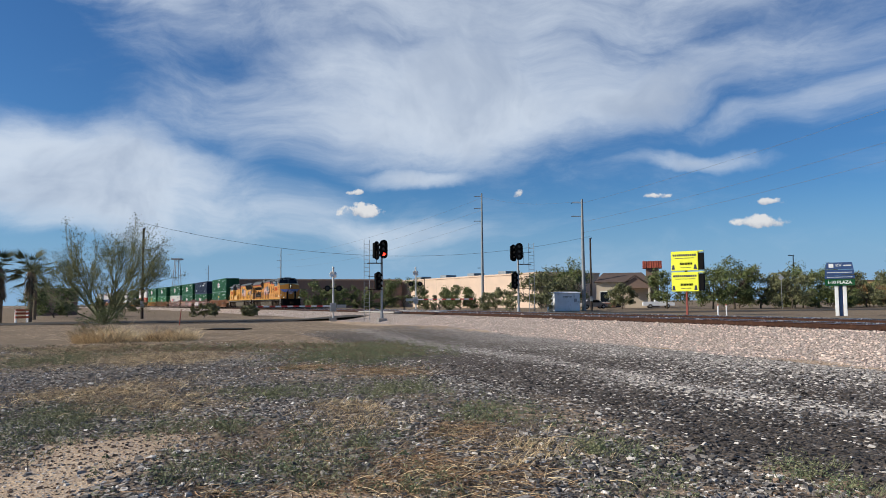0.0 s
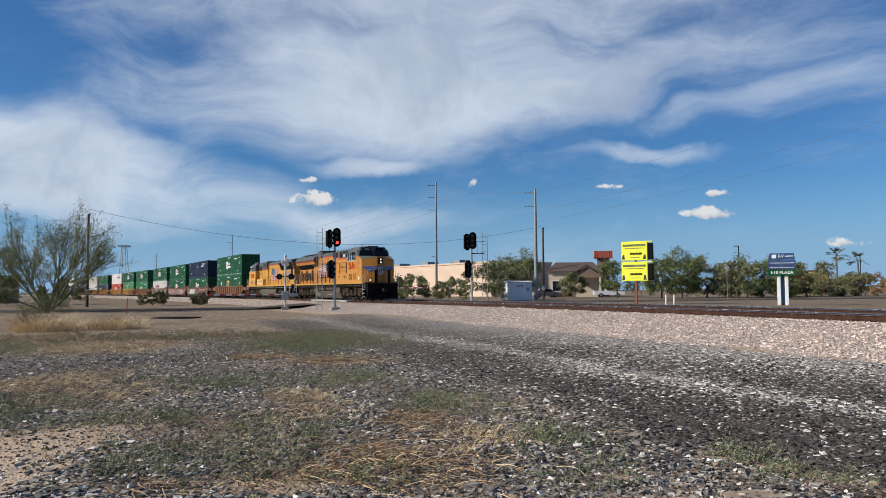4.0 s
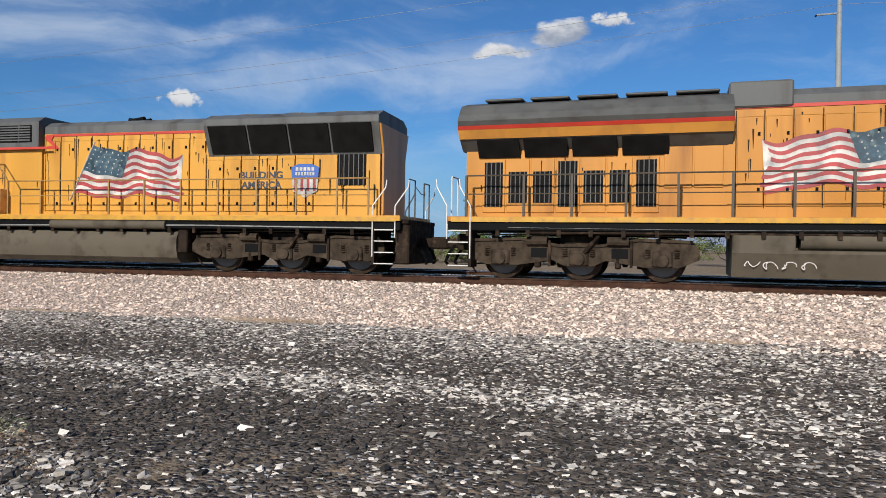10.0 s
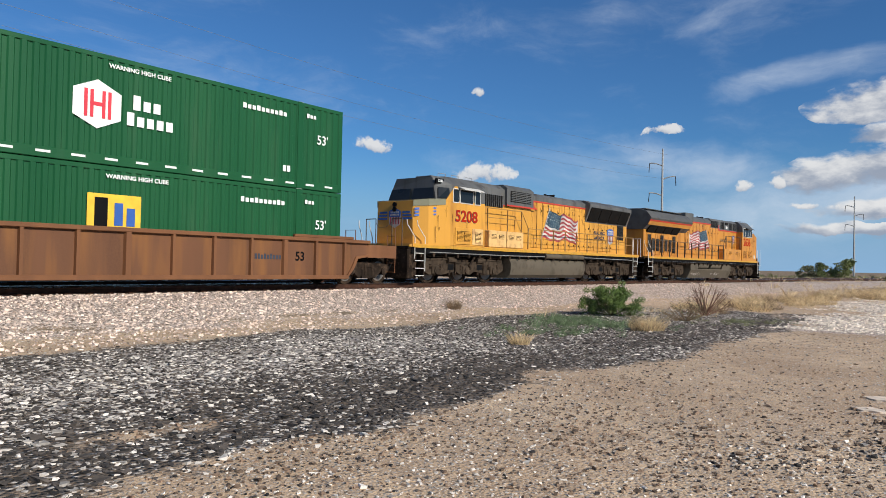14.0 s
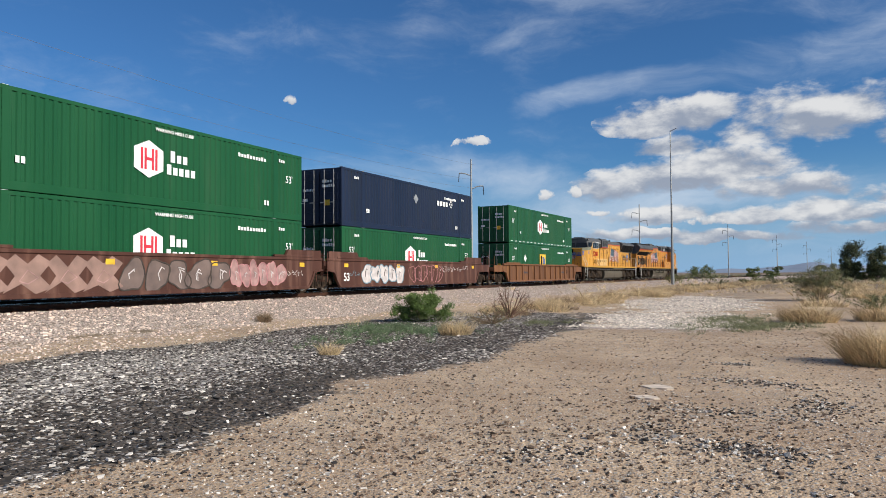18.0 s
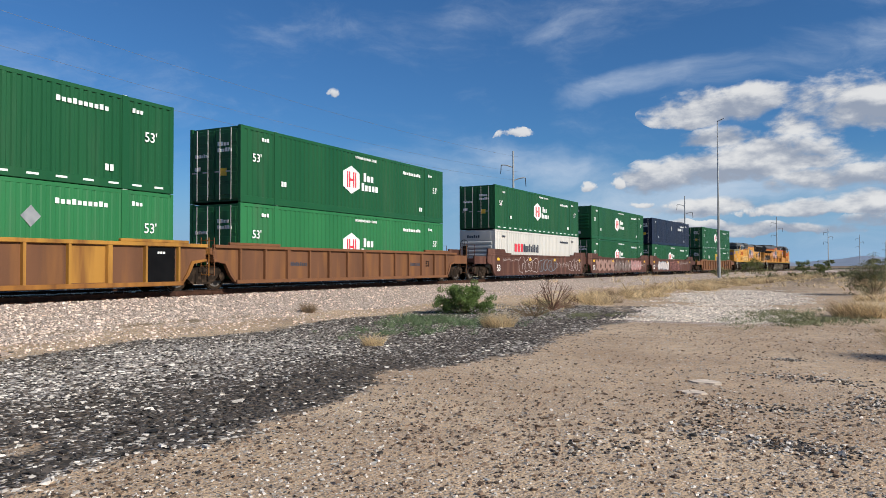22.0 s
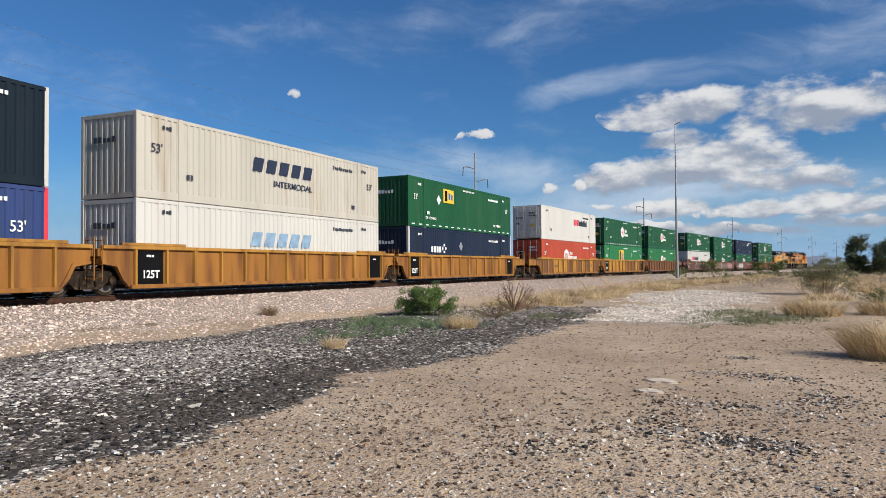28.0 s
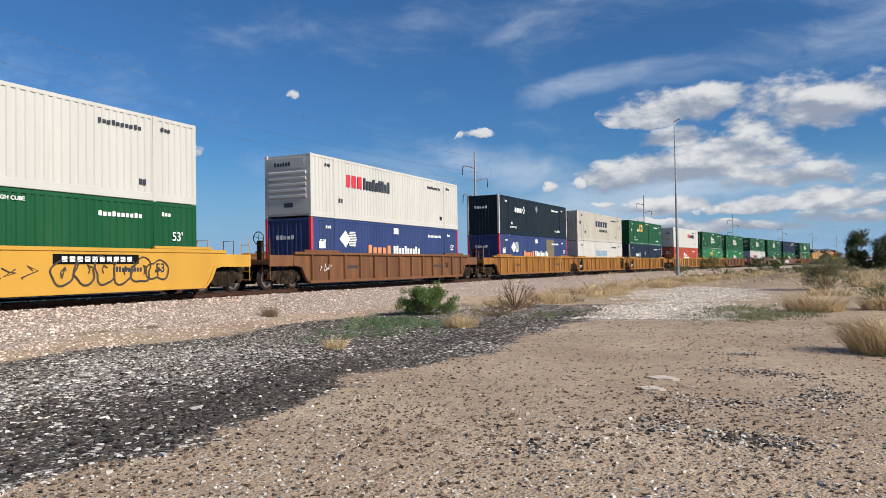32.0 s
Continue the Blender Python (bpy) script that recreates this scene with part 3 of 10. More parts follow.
def ground_material():
    m = bpy.data.materials.new("stony_ground")
    m.use_nodes = True
    t = m.node_tree
    b = t.nodes["Principled BSDF"]
    b.inputs["Roughness"].default_value = 0.95
    b.inputs["Specular IOR Level"].default_value = 0.08
    co = t.nodes.new("ShaderNodeTexCoord").outputs["Object"]

    def link(v, slot):
        if hasattr(v, "node"):
            t.links.new(v, slot)
        else:
            slot.default_value = v

    def mix(fac, a, c):
        n = t.nodes.new("ShaderNodeMix")
        n.data_type = "RGBA"
        link(fac, n.inputs[0]), link(a, n.inputs[6]), link(c, n.inputs[7])
        return n.outputs[2]

    def calc(op, a, c=0.0):
        n = t.nodes.new("ShaderNodeMath")
        n.operation = op
        link(a, n.inputs[0]), link(c, n.inputs[1])
        return n.outputs[0]

    def span(v, lo, hi, a=0.0, c=1.0):
        n = t.nodes.new("ShaderNodeMapRange")
        for k, x in (("From Min", lo), ("From Max", hi), ("To Min", a), ("To Max", c)):
            n.inputs[k].default_value = x
        t.links.new(v, n.inputs["Value"])
        return n.outputs["Result"]

    def noise(sc, det=5.0):
        n = t.nodes.new("ShaderNodeTexNoise")
        n.inputs["Scale"].default_value, n.inputs["Detail"].default_value = sc, det
        t.links.new(co, n.inputs["Vector"])
        return n.outputs["Fac"]

    def stones(sc):
        n = t.nodes.new("ShaderNodeTexVoronoi")
        n.inputs["Scale"].default_value = sc
        t.links.new(co, n.inputs["Vector"])
        v = t.nodes.new("ShaderNodeSeparateColor")
        t.links.new(n.outputs["Color"], v.inputs[0])
        return n.outputs["Distance"], v.outputs[0], v.outputs[1]

    cover = t.nodes.new("ShaderNodeAttribute")
    cover.attribute_name = "cover"
    sep = t.nodes.new("ShaderNodeSeparateColor")
    t.links.new(cover.outputs["Color"], sep.inputs[0])
    ball, dark, litter = sep.outputs
    white = cover.outputs["Alpha"]
    d1, r1, q1 = stones(21.0)
    d2, r2, q2 = stones(34.0)
    broad, mid, fine = noise(0.35), noise(3.0), noise(60.0)
    sand = mix(span(broad, 0.35, 0.65), (0.46, 0.315, 0.197, 1), (0.63, 0.46, 0.302, 1))
    sand = mix(calc("MULTIPLY", span(mid, 0.4, 0.7), 0.5), sand, (0.29, 0.215, 0.155, 1))
    # scattered chips in the sand
    sand = mix(calc("MULTIPLY", calc("LESS_THAN", d2, 0.42), calc("GREATER_THAN", r2, 0.62)), sand, mix(q2, (0.07, 0.06, 0.055, 1), (0.66, 0.58, 0.49, 1)))
    d3, r3, q3 = stones(75.0)
    sand = mix(calc("MULTIPLY", calc("LESS_THAN", d3, 0.45), calc("GREATER_THAN", r3, 0.60)), sand, mix(q3, (0.14, 0.105, 0.085, 1), (0.70, 0.60, 0.50, 1)))
    pale = mix(r1, (0.51, 0.405, 0.34, 1), (0.81, 0.68, 0.585, 1))
    # ballast gaps are coloured dark for the shade between its stones
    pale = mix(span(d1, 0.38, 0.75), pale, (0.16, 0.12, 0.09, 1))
    coal = mix(r1, (0.028, 0.027, 0.028, 1), (0.14, 0.13, 0.12, 1))
    coal = mix(span(calc("SUBTRACT", calc("ADD", white, calc("MULTIPLY", calc("SUBTRACT", mid, 0.5), 0.6)), q1), -0.02, 0.02), coal, (0.54, 0.49, 0.44, 1))
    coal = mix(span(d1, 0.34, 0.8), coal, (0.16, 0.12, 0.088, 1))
    straw = mix(fine, (0.13, 0.097, 0.068, 1), (0.30, 0.23, 0.155, 1))
    straw = mix(calc("MULTIPLY", span(noise(0.9), 0.45, 0.7), 0.6), straw, (0.115, 0.085, 0.06, 1))
    ragged = span(calc("ADD", calc("MULTIPLY", dark, 1.5), calc("MULTIPLY", calc("SUBTRACT", mid, 0.5), 1.6)), 0.35, 0.85)
    out = mix(calc("MULTIPLY", span(calc("ADD", litter, calc("MULTIPLY", calc("SUBTRACT", mid, 0.5), 1.5)), 0.35, 0.8), 0.92), sand, straw)
    out = mix(ragged, out, coal)
    edge = span(calc("ADD", ball, calc("MULTIPLY", calc("SUBTRACT", r1, 0.5), 0.5)), 0.35, 0.6)
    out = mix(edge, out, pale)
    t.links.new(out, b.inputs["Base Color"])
    h = calc("ADD", calc("MULTIPLY", calc("SUBTRACT", 1.0, d1), span(calc("MAXIMUM", ball, ragged), 0, 1, 0.12, 1.0)), calc("ADD", calc("MULTIPLY", calc("SUBTRACT", 1.0, d2), 0.25), calc("ADD", calc("MULTIPLY", fine, 0.2), calc("MULTIPLY", noise(14.0), 0.55))))
    bp = t.nodes.new("ShaderNodeBump")
    bp.inputs["Strength"].default_value, bp.inputs["Distance"].default_value = 0.9, 0.04
    t.links.new(h, bp.inputs["Height"]), t.links.new(bp.outputs[0], b.inputs["Normal"])
    return m


ground = build_ground()


# ---- the two tracks ----
TRACK_GAP = 4.45


def swept(d, z, profile, y0, y1, step=3.0):
    """A profile (across, up) swept along the line at d metres from it."""
    rings = []
    for y in np.arange(y0, y1 + 0.1, step):
        s = float(line_slope(y))
        k = math.hypot(1, s)
        rings.append([(float(line_x(y)) - (d + a) / k, y + (d + a) * s / k, z + b) for a, b in profile])
    return Shape().rings(rings)


def build_track(name, d, label):
    tr = thing(name, label, "railway track", kind="structure")
    web = [(-0.07, -0.17), (0.07, -0.17), (0.065, -0.15), (0.012, -0.13), (0.012, -0.045), (0.034, -0.03), (0.034, -0.006), (-0.034, -0.006), (-0.034, -0.03), (-0.012, -0.045), (-0.012, -0.13), (-0.065, -0.15)]
    head = [(-0.03, -0.006), (0.03, -0.006), (0.026, 0.0), (-0.026, 0.0)]
    for side in (-0.753, 0.753):
        rail = part("rail", swept(d + side, RAIL_Z, web, -900, 600), RAIL_WEB, tr)
        inner = -1 if side > 0 else 1
        part("gauge_face", swept(d + side + inner * 0.036, RAIL_Z, [(-0.002, -0.03), (0.002, -0.03), (0.002, -0.007), (-0.002, -0.007)], -900, 600), RAIL_HEAD, rail, "polished inner edge")
        part("rail_head", swept(d + side, RAIL_Z, head, -900, 600), RAIL_HEAD, rail, "polished running surface")
    return tr


near_track = build_track("track_1", 0.0, "near railway track with rusty rails on wooden ties")
far_track = build_track("track_2", -TRACK_GAP, "far railway track with rusty rails on wooden ties")

# ---- the train ----
BOX_LEN, BOX_W, BOX_H = 16.15, 2.6, 2.9
GAPS = (7.1, 3.37, 3.37, 7.1, 3.25, 3.25, 7.1, 3.4, 3.3, 7.2, 7.3)


def run(t):
    """The length along the track of the first container's front end, at t seconds."""
    u = t - 15
    return 28.144 + 13.039 * u - 0.00152 * u * u + 0.000333 * u ** 3 - float(np.interp(t, (5, 6, 7, 8), (0.0, 0.25, 0.44, 0.0)))


MOVERS = []        # (thing, metres ahead of the first container's front, half distance between its trucks, height over the rail)


def train_pose(t, ahead, half, up=0.0):
    s = run(t) + ahead
    x0, y0 = along(s - half)
    x1, y1 = along(s + half)
    yaw = math.atan2(y1 - y0, x1 - x0)
    return Matrix.Translation(((x0 + x1) / 2, (y0 + y1) / 2, RAIL_Z + up)) @ Matrix.Rotation(yaw, 4, "Z")

# ---- containers ----
GREEN = mat("green_container_paint", (0.009, 0.078, 0.027), 0.45, 0, 0.07, 0.6, 25, 0.04, (0.03, 0.09, 0.04), 0.2, streaks=True, spec=0.25)
GREEN2 = mat("lighter_green_container_paint", (0.022, 0.15, 0.05), 0.48, 0, 0.07, 0.6, 25, 0.04, (0.05, 0.13, 0.06), 0.2, streaks=True, spec=0.25)
NAVY = mat("navy_container_paint", (0.010, 0.018, 0.042), 0.45, 0, 0.1, 0.6, 25, 0.04, (0.012, 0.018, 0.03), 0.3, streaks=True, spec=0.25)
SLATE = mat("slate_blue_container_paint", (0.006, 0.013, 0.020), 0.45, 0, 0.1, 0.6, 25, 0.04, (0.01, 0.016, 0.02), 0.3, streaks=True, spec=0.25)
BLUE = mat("blue_container_paint", (0.030, 0.052, 0.155), 0.5, 0, 0.1, 0.6, 25, 0.04, (0.03, 0.045, 0.10), 0.3, streaks=True, spec=0.25)
OFFWHITE = mat("white_container_paint", (0.53, 0.51, 0.465), 0.5, 0, 0.04, 0.6, 25, 0.03, (0.50, 0.44, 0.37), 0.1, streaks=True, spec=0.25)
CREAM = mat("dusty_cream_container_paint", (0.46, 0.425, 0.36), 0.55, 0, 0.06, 0.6, 25, 0.03, (0.34, 0.26, 0.18), 0.22, streaks=True, spec=0.25)
ORANGE = mat("orange_red_container_paint", (0.40, 0.062, 0.03), 0.5, 0, 0.06, 0.6, 25, 0.03, (0.30, 0.05, 0.03), 0.25, streaks=True, spec=0.25)
MARK = mat("white_marking", (0.78, 0.78, 0.74), 0.55, 0, 0.05, 3, 40, 0.0)
MARK_DARK = mat("dark_marking", (0.03, 0.035, 0.05), 0.55, 0, 0.1, 3, 40, 0.0)
MARK_RED = mat("red_marking", (0.62, 0.03, 0.05), 0.55, 0, 0.08, 3, 40, 0.0)
MARK_BLUE = mat("dark_blue_marking", (0.013, 0.02, 0.045), 0.55, 0, 0.1, 3, 40, 0.0)
MARK_PALE_BLUE = mat("faded_blue_marking", (0.22, 0.33, 0.45), 0.55, 0, 0.15, 3, 40, 0.0)
MARK_GOLD = mat("yellow_marking", (0.75, 0.45, 0.03), 0.55, 0, 0.1, 3, 40, 0.0)
MARK_ORANGE = mat("orange_marking", (0.66, 0.25, 0.10), 0.55, 0, 0.1, 3, 40, 0.0)
OLIVE = mat("olive_patch_paint", (0.16, 0.13, 0.08), 0.6, 0, 0.1, 3, 40, 0.0)
STEEL_ROD = mat("galvanised_lock_rod", (0.42, 0.42, 0.41), 0.45, 0.6, 0.1, 3, 30, 0.05)


def wall_of_ribs(x0, x1, z0, z1, y, sgn, pitch=0.29, deep=0.036):
    """A corrugated steel wall along x, its ribs upright."""
    s = Shape()
    n = max(1, round((x1 - x0) / pitch))
    p = (x1 - x0) / n
    line = []
    for k in range(n):
        a = x0 + k * p
        line += [(a, 0), (a + p * 0.30, 0), (a + p * 0.42, deep), (a + p * 0.78, deep), (a + p * 0.90, 0)]
    line.append((x1, 0))
    lo = [(x, y - sgn * d, z0) for x, d in line]
    hi = [(x, y - sgn * d, z1) for x, d in line]
    return s.rings([lo, hi] if sgn < 0 else [hi, lo], caps=False, close=False)


def blocks(x0, x1, z0, z1, n, y=-1.312, slant=0.0, seed=0, tall=0.8):
    """A word as a row of plain blocks."""
    rnd, s = random.Random(seed * 7 + n), Shape()
    w = (x1 - x0) / n
    for k in range(n):
        a, b = x0 + k * w + w * 0.15, x0 + (k + 1) * w - w * 0.15
        top = z1 if k == 0 or rnd.random() < 0.35 else z0 + (z1 - z0) * tall
        o = slant * (top - z0)
        s.prism([(a, z0), (b, z0), (b + o, top), (a + o, top)], y, y + 0.01)
    return s


def pieces(name, row, material, parent, label=""):
    """Each block of a row as a part of its own."""
    for k in range(len(row.v) // 8):
        part(name, Shape().add(row.v[k * 8:k * 8 + 8], [tuple(i - k * 8 for i in f) for f in row.f[k * 6:k * 6 + 6]]), material, parent, label)


def plate(pts, y=-1.312, thick=0.008):
    return Shape().prism(pts, y, y + thick)


def hexagon(cx, cz, w, h):
    return [(cx - w / 2, cz - h * 0.27), (cx, cz - h / 2), (cx + w / 2, cz - h * 0.27), (cx + w / 2, cz + h * 0.27), (cx, cz + h / 2), (cx - w / 2, cz + h * 0.27)]


def rect(x0, x1, z0, z1):
    return [(x0, z0), (x1, z0), (x1, z1), (x0, z1)]


def hub_mark(c, cx, cz):
    badge = part("badge", plate(hexagon(cx, cz, 1.3, 1.28)), MARK, c, "white six-sided badge")
    s = Shape()
    for a in (-0.36, -0.2, 0.12, 0.28):
        s.prism(rect(cx + a, cx + a + 0.09, cz - 0.36, cz + 0.36), -1.324, -1.311)
    s.prism(rect(cx - 0.12, cx + 0.13, cz - 0.05, cz + 0.05), -1.324, -1.311)
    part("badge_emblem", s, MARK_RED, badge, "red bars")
    pieces("word_mark", blocks(cx + 0.95, cx + 1.85, cz + 0.02, cz + 0.42, 3, seed=1, tall=0.7), MARK, c, "white word mark")
    pieces("word_mark", blocks(cx + 0.78, cx + 2.25, cz - 0.42, cz - 0.06, 5, seed=2, tall=0.75), MARK, c, "white word mark")


def house_mark(c, cx, z0, z1):
    part("badge", plate([(cx - 0.6, z0), (cx + 0.6, z0), (cx + 0.6, z1 - 0.3), (cx, z1), (cx - 0.6, z1 - 0.3)]), MARK, c, "white badge")
    s = Shape()
    for a in (-0.36, -0.12, 0.2):
        s.prism(rect(cx + a, cx + a + 0.12, z0, z1 - 0.42), -1.324, -1.311)
    part("badge_emblem", s, ORANGE, c)
    pieces("word_mark", blocks(cx + 0.9, cx + 1.8, z1 - 0.55, z1 - 0.25, 3, seed=3), MARK, c)
    pieces("word_mark", blocks(cx + 0.8, cx + 3.1, z1 - 0.95, z1 - 0.62, 9, seed=4), MARK, c)


def emp_mark(c, cx, z0, z1, w=1.5):
    p = part("panel", plate(rect(cx - w / 2, cx + w / 2, z0, z1)), MARK_GOLD, c, "yellow panel")
    part("panel_mark", blocks(cx - w * 0.42, cx - w * 0.08, z0 + 0.1, z1 - 0.1, 1, -1.322, seed=2), BLACK, p)
    part("panel_mark", blocks(cx - w * 0.04, cx + w * 0.42, z0 + 0.22, z1 - 0.22, 2, -1.322, seed=3), BLUE_PAINT, p)


def umax_mark(c, x0, x1, z0, z1):
    w = x1 - x0
    pieces("word_mark", blocks(x0, x0 + w * 0.68, z0, z0 + (z1 - z0) * 0.72, 4, seed=5, tall=1.0), MARK, c, "white word mark")
    cx, cz, r = x0 + w * 0.86, (z0 + z1) / 2, (z1 - z0) * 0.62
    s = Shape()
    for k in range(4):
        a = k * math.pi / 2
        p = [(cx + math.cos(a + b) * q, cz + math.sin(a + b) * q) for b, q in ((-0.5, r * 0.8), (0, r), (0.5, r * 0.8), (0.45, r * 0.5), (-0.45, r * 0.5))]
        s.prism(p, -1.322, -1.312)
    part("ring_mark", s, MARK, c, "white ring of four pieces")


def pacer_mark(c):
    part("diamond", plate([(-5.8, 1.95), (-5.25, 2.38), (-4.85, 1.95), (-5.25, 1.55)]), MARK, c, "white diamond")
    s = Shape()
    for k in range(9):
        z = 1.62 + k * 0.083
        s.prism(rect(-5.15 + 0.06 * abs(k - 4), -4.25 - 0.03 * abs(k - 4), z, z + 0.045), -1.32, -1.312)
    part("speed_mark", s, MARK, c, "white speed lines")
    pieces("word_mark", blocks(-3.2, -0.75, 1.15, 1.72, 5, seed=6, tall=0.8), MARK_ORANGE, c, "orange word mark")
    pieces("word_mark", blocks(-0.55, 2.65, 1.15, 1.72, 10, seed=7, tall=0.8), MARK, c, "white word mark")
    part("placard", plate(rect(-0.45, 0.08, 2.36, 2.68)), MARK, c)
    part("placard", plate(rect(-7.5, -6.98, 1.48, 1.8)), MARK, c)


def container(name_word, paint, base, centre, label, end="doors", post=None, number=True, marks=(), low_stripe=False, smooth=False, dark_mark=False, high=True):
    """A 53-foot container, 16.15 m long, with its ribbed walls, posts, rails, castings and door end."""
    c = thing("shipping_container", label, "container", "containers on the train")
    L, ink = BOX_LEN / 2, (MARK_DARK if dark_mark else MARK)
    part("core", Shape().box(-L + 0.06, L - 0.06, -1.245, 1.245, 0.06, BOX_H - 0.03), paint, c)
    for sgn in (-1, 1):
        for a, b in ((-L + 0.14, -6.2), (-5.98, 5.98), (6.2, L - 0.14)):
            part("side_wall", wall_of_ribs(a, b, 0.26, 2.78, 1.296 * sgn, sgn, deep=0.012 if smooth else 0.036), paint, c)
        part("top_rail", Shape().box(-L + 0.1, L - 0.1, sgn * 1.255 - 0.045, sgn * 1.255 + 0.045, 2.77, 2.895, 0.012), paint, c)
        part("bottom_rail", Shape().box(-L + 0.1, L - 0.1, sgn * 1.25 - 0.05, sgn * 1.25 + 0.05, 0.0, 0.27, 0.015), paint, c)
        for x in (-6.09, 6.09):
            part("lifting_post", Shape().box(x - 0.11, x + 0.11, sgn * 1.28 - 0.04, sgn * 1.28 + 0.026, 0.0, 2.9, 0.008), paint, c)
            part("lifting_casting", Shape().box(x - 0.1, x + 0.1, sgn * 1.255 - 0.06, sgn * 1.255 + 0.06, 2.86, 2.905), MARK if not dark_mark else MARK_RED, c, "painted lifting casting")
        for x in (-L + 0.075, L - 0.075):
            part("corner_post", Shape().box(x - 0.075, x + 0.075, sgn * 1.23 - 0.07, sgn * 1.23 + 0.07, 0.0, BOX_H, 0.01), post or paint, c, "" if not post else "painted corner post")
    # front wall: upright ribs
    m = Matrix.Rotation(radians(90), 4, "Z")
    part("front_wall", wall_of_ribs(-1.16, 1.16, 0.18, 2.75, -(L - 0.02), -1, 0.24).moved(m), paint, c)
    part("front_sill", Shape().box(L - 0.1, L - 0.005, -1.16, 1.16, 0.0, 0.18), paint, c)
    part("front_header", Shape().box(L - 0.1, L - 0.005, -1.16, 1.16, 2.74, 2.88), paint, c)
    r = Matrix.Rotation(radians(-90), 4, "Z")
    if end == "doors":
        for y in (-0.585, 0.585):
            leaf = part("door", Shape().box(-L + 0.0, -L + 0.05, y - 0.565, y + 0.565, 0.14, 2.76, 0.012), paint, c)
            s = Shape()
            for k in range(5):
                z = 0.3 + k * 0.49
                s.box(-L - 0.018, -L + 0.004, y - 0.5, y + 0.5, z, z + 0.36, 0.008)
            part("door_panel", s, paint, leaf)
            for o in (-0.28, 0.28):
                part("lock_rod", Shape().tube([(-L - 0.05, y + o, 0.1), (-L - 0.05, y + o, 2.8)], 0.017, 6), STEEL_ROD, leaf, "galvanised lock rod")
                part("lock_handle", Shape().box(-L - 0.07, -L - 0.05, y + o - 0.02, y + o + 0.24, 1.15, 1.19), STEEL_ROD, leaf)
        part("end_marking", blocks(-1.0, -0.35, 1.75, 1.88, 6, -L - 0.03, seed=8).moved(r), ink, c)
        part("end_marking", blocks(0.15, 0.75, 2.15, 2.3, 4, -L - 0.03, seed=9).moved(r), ink, c)
        part("end_marking", blocks(0.15, 0.9, 1.92, 2.07, 6, -L - 0.03, seed=10).moved(r), ink, c)
        part("door_label", plate(rect(-1.0, -0.7, 1.25, 1.4), -L - 0.03).moved(r), ink, c)
        part("door_label", plate(rect(0.32, 0.62, 1.02, 1.3), -L - 0.03).moved(r), MARK_GOLD, c)
    elif end == "panel":
        part("end_wall", Shape().box(-L, -L + 0.05, -1.16, 1.16, 0.14, 2.76, 0.01), paint, c)
        for k in range(5):
            z = 0.85 + k * 0.27
            part("end_rib", Shape().prism([(z, -L), (z + 0.06, -L - 0.045), (z + 0.15, -L - 0.045), (z + 0.2, -L)], -1.05, 1.05, "y").moved(Matrix(((0, 0, 1, 0), (0, 1, 0, 0), (1, 0, 0, 0), (0, 0, 0, 1)))), paint, c)
        part("end_plate", Shape().box(-L - 0.015, -L, -0.95, 0.95, 2.25, 2.68), paint, c)
        part("end_marking", blocks(-0.75, 0.2, 2.36, 2.55, 6, -L - 0.026, seed=11).moved(r), ink, c)
        part("door_label", plate(rect(-0.2, 0.3, 0.45, 0.65), -L - 0.015).moved(r), ink, c)
    else:
        part("end_wall", wall_of_ribs(-1.16, 1.16, 0.18, 2.75, -(L - 0.02), -1, 0.26).moved(r), paint, c)
        part("end_sill", Shape().box(-L + 0.005, -L + 0.1, -1.16, 1.16, 0.0, 0.18), paint, c)
        part("end_header", Shape().box(-L + 0.005, -L + 0.1, -1.16, 1.16, 2.74, 2.88), paint, c)
        part("end_marking", blocks(-0.7, 0.35, 1.9, 2.1, 5, -L - 0.012, seed=12).moved(r), ink, c)
    if number:
        for x in (-7.2, 7.1):
            lettering("length_number", "53'", 0.44, ink, c, (x, -1.315, 1.72 if high else 1.62), bold=0.004)
    part("marking", blocks(-6.95, -6.5, 2.42, 2.56, 3, seed=13), ink, c)
    part("marking", blocks(-5.8, -5.45, 0.78, 0.98, 2, seed=14), ink, c)
    part("marking", blocks(5.35, 5.7, 0.5, 0.7, 2, seed=15), ink, c)
    if paint in (GREEN, GREEN2):
        words("marking", "WARNING HIGH CUBE", 0.16, ink, c, (0.3, -1.315, 2.62), "warning of the height", 1.1, 0.004)
    part("marking", blocks(3.7, 5.5, 2.3, 2.46, 10, seed=17), ink, c)
    part("marking", blocks(6.35, 6.8, 2.42, 2.56, 3, seed=18), ink, c)
    if low_stripe:
        for k in range(18):
            x = -7.7 + k * 0.88
            part("reflector_dash", Shape().prism(rect(x, x + 0.36, 0.12, 0.18), -1.312, -1.302), MARK, c, "white reflective dash")
    for mark in marks:
        mark(c)
    MOVERS.append((c, centre, 9.75, base))
    return c


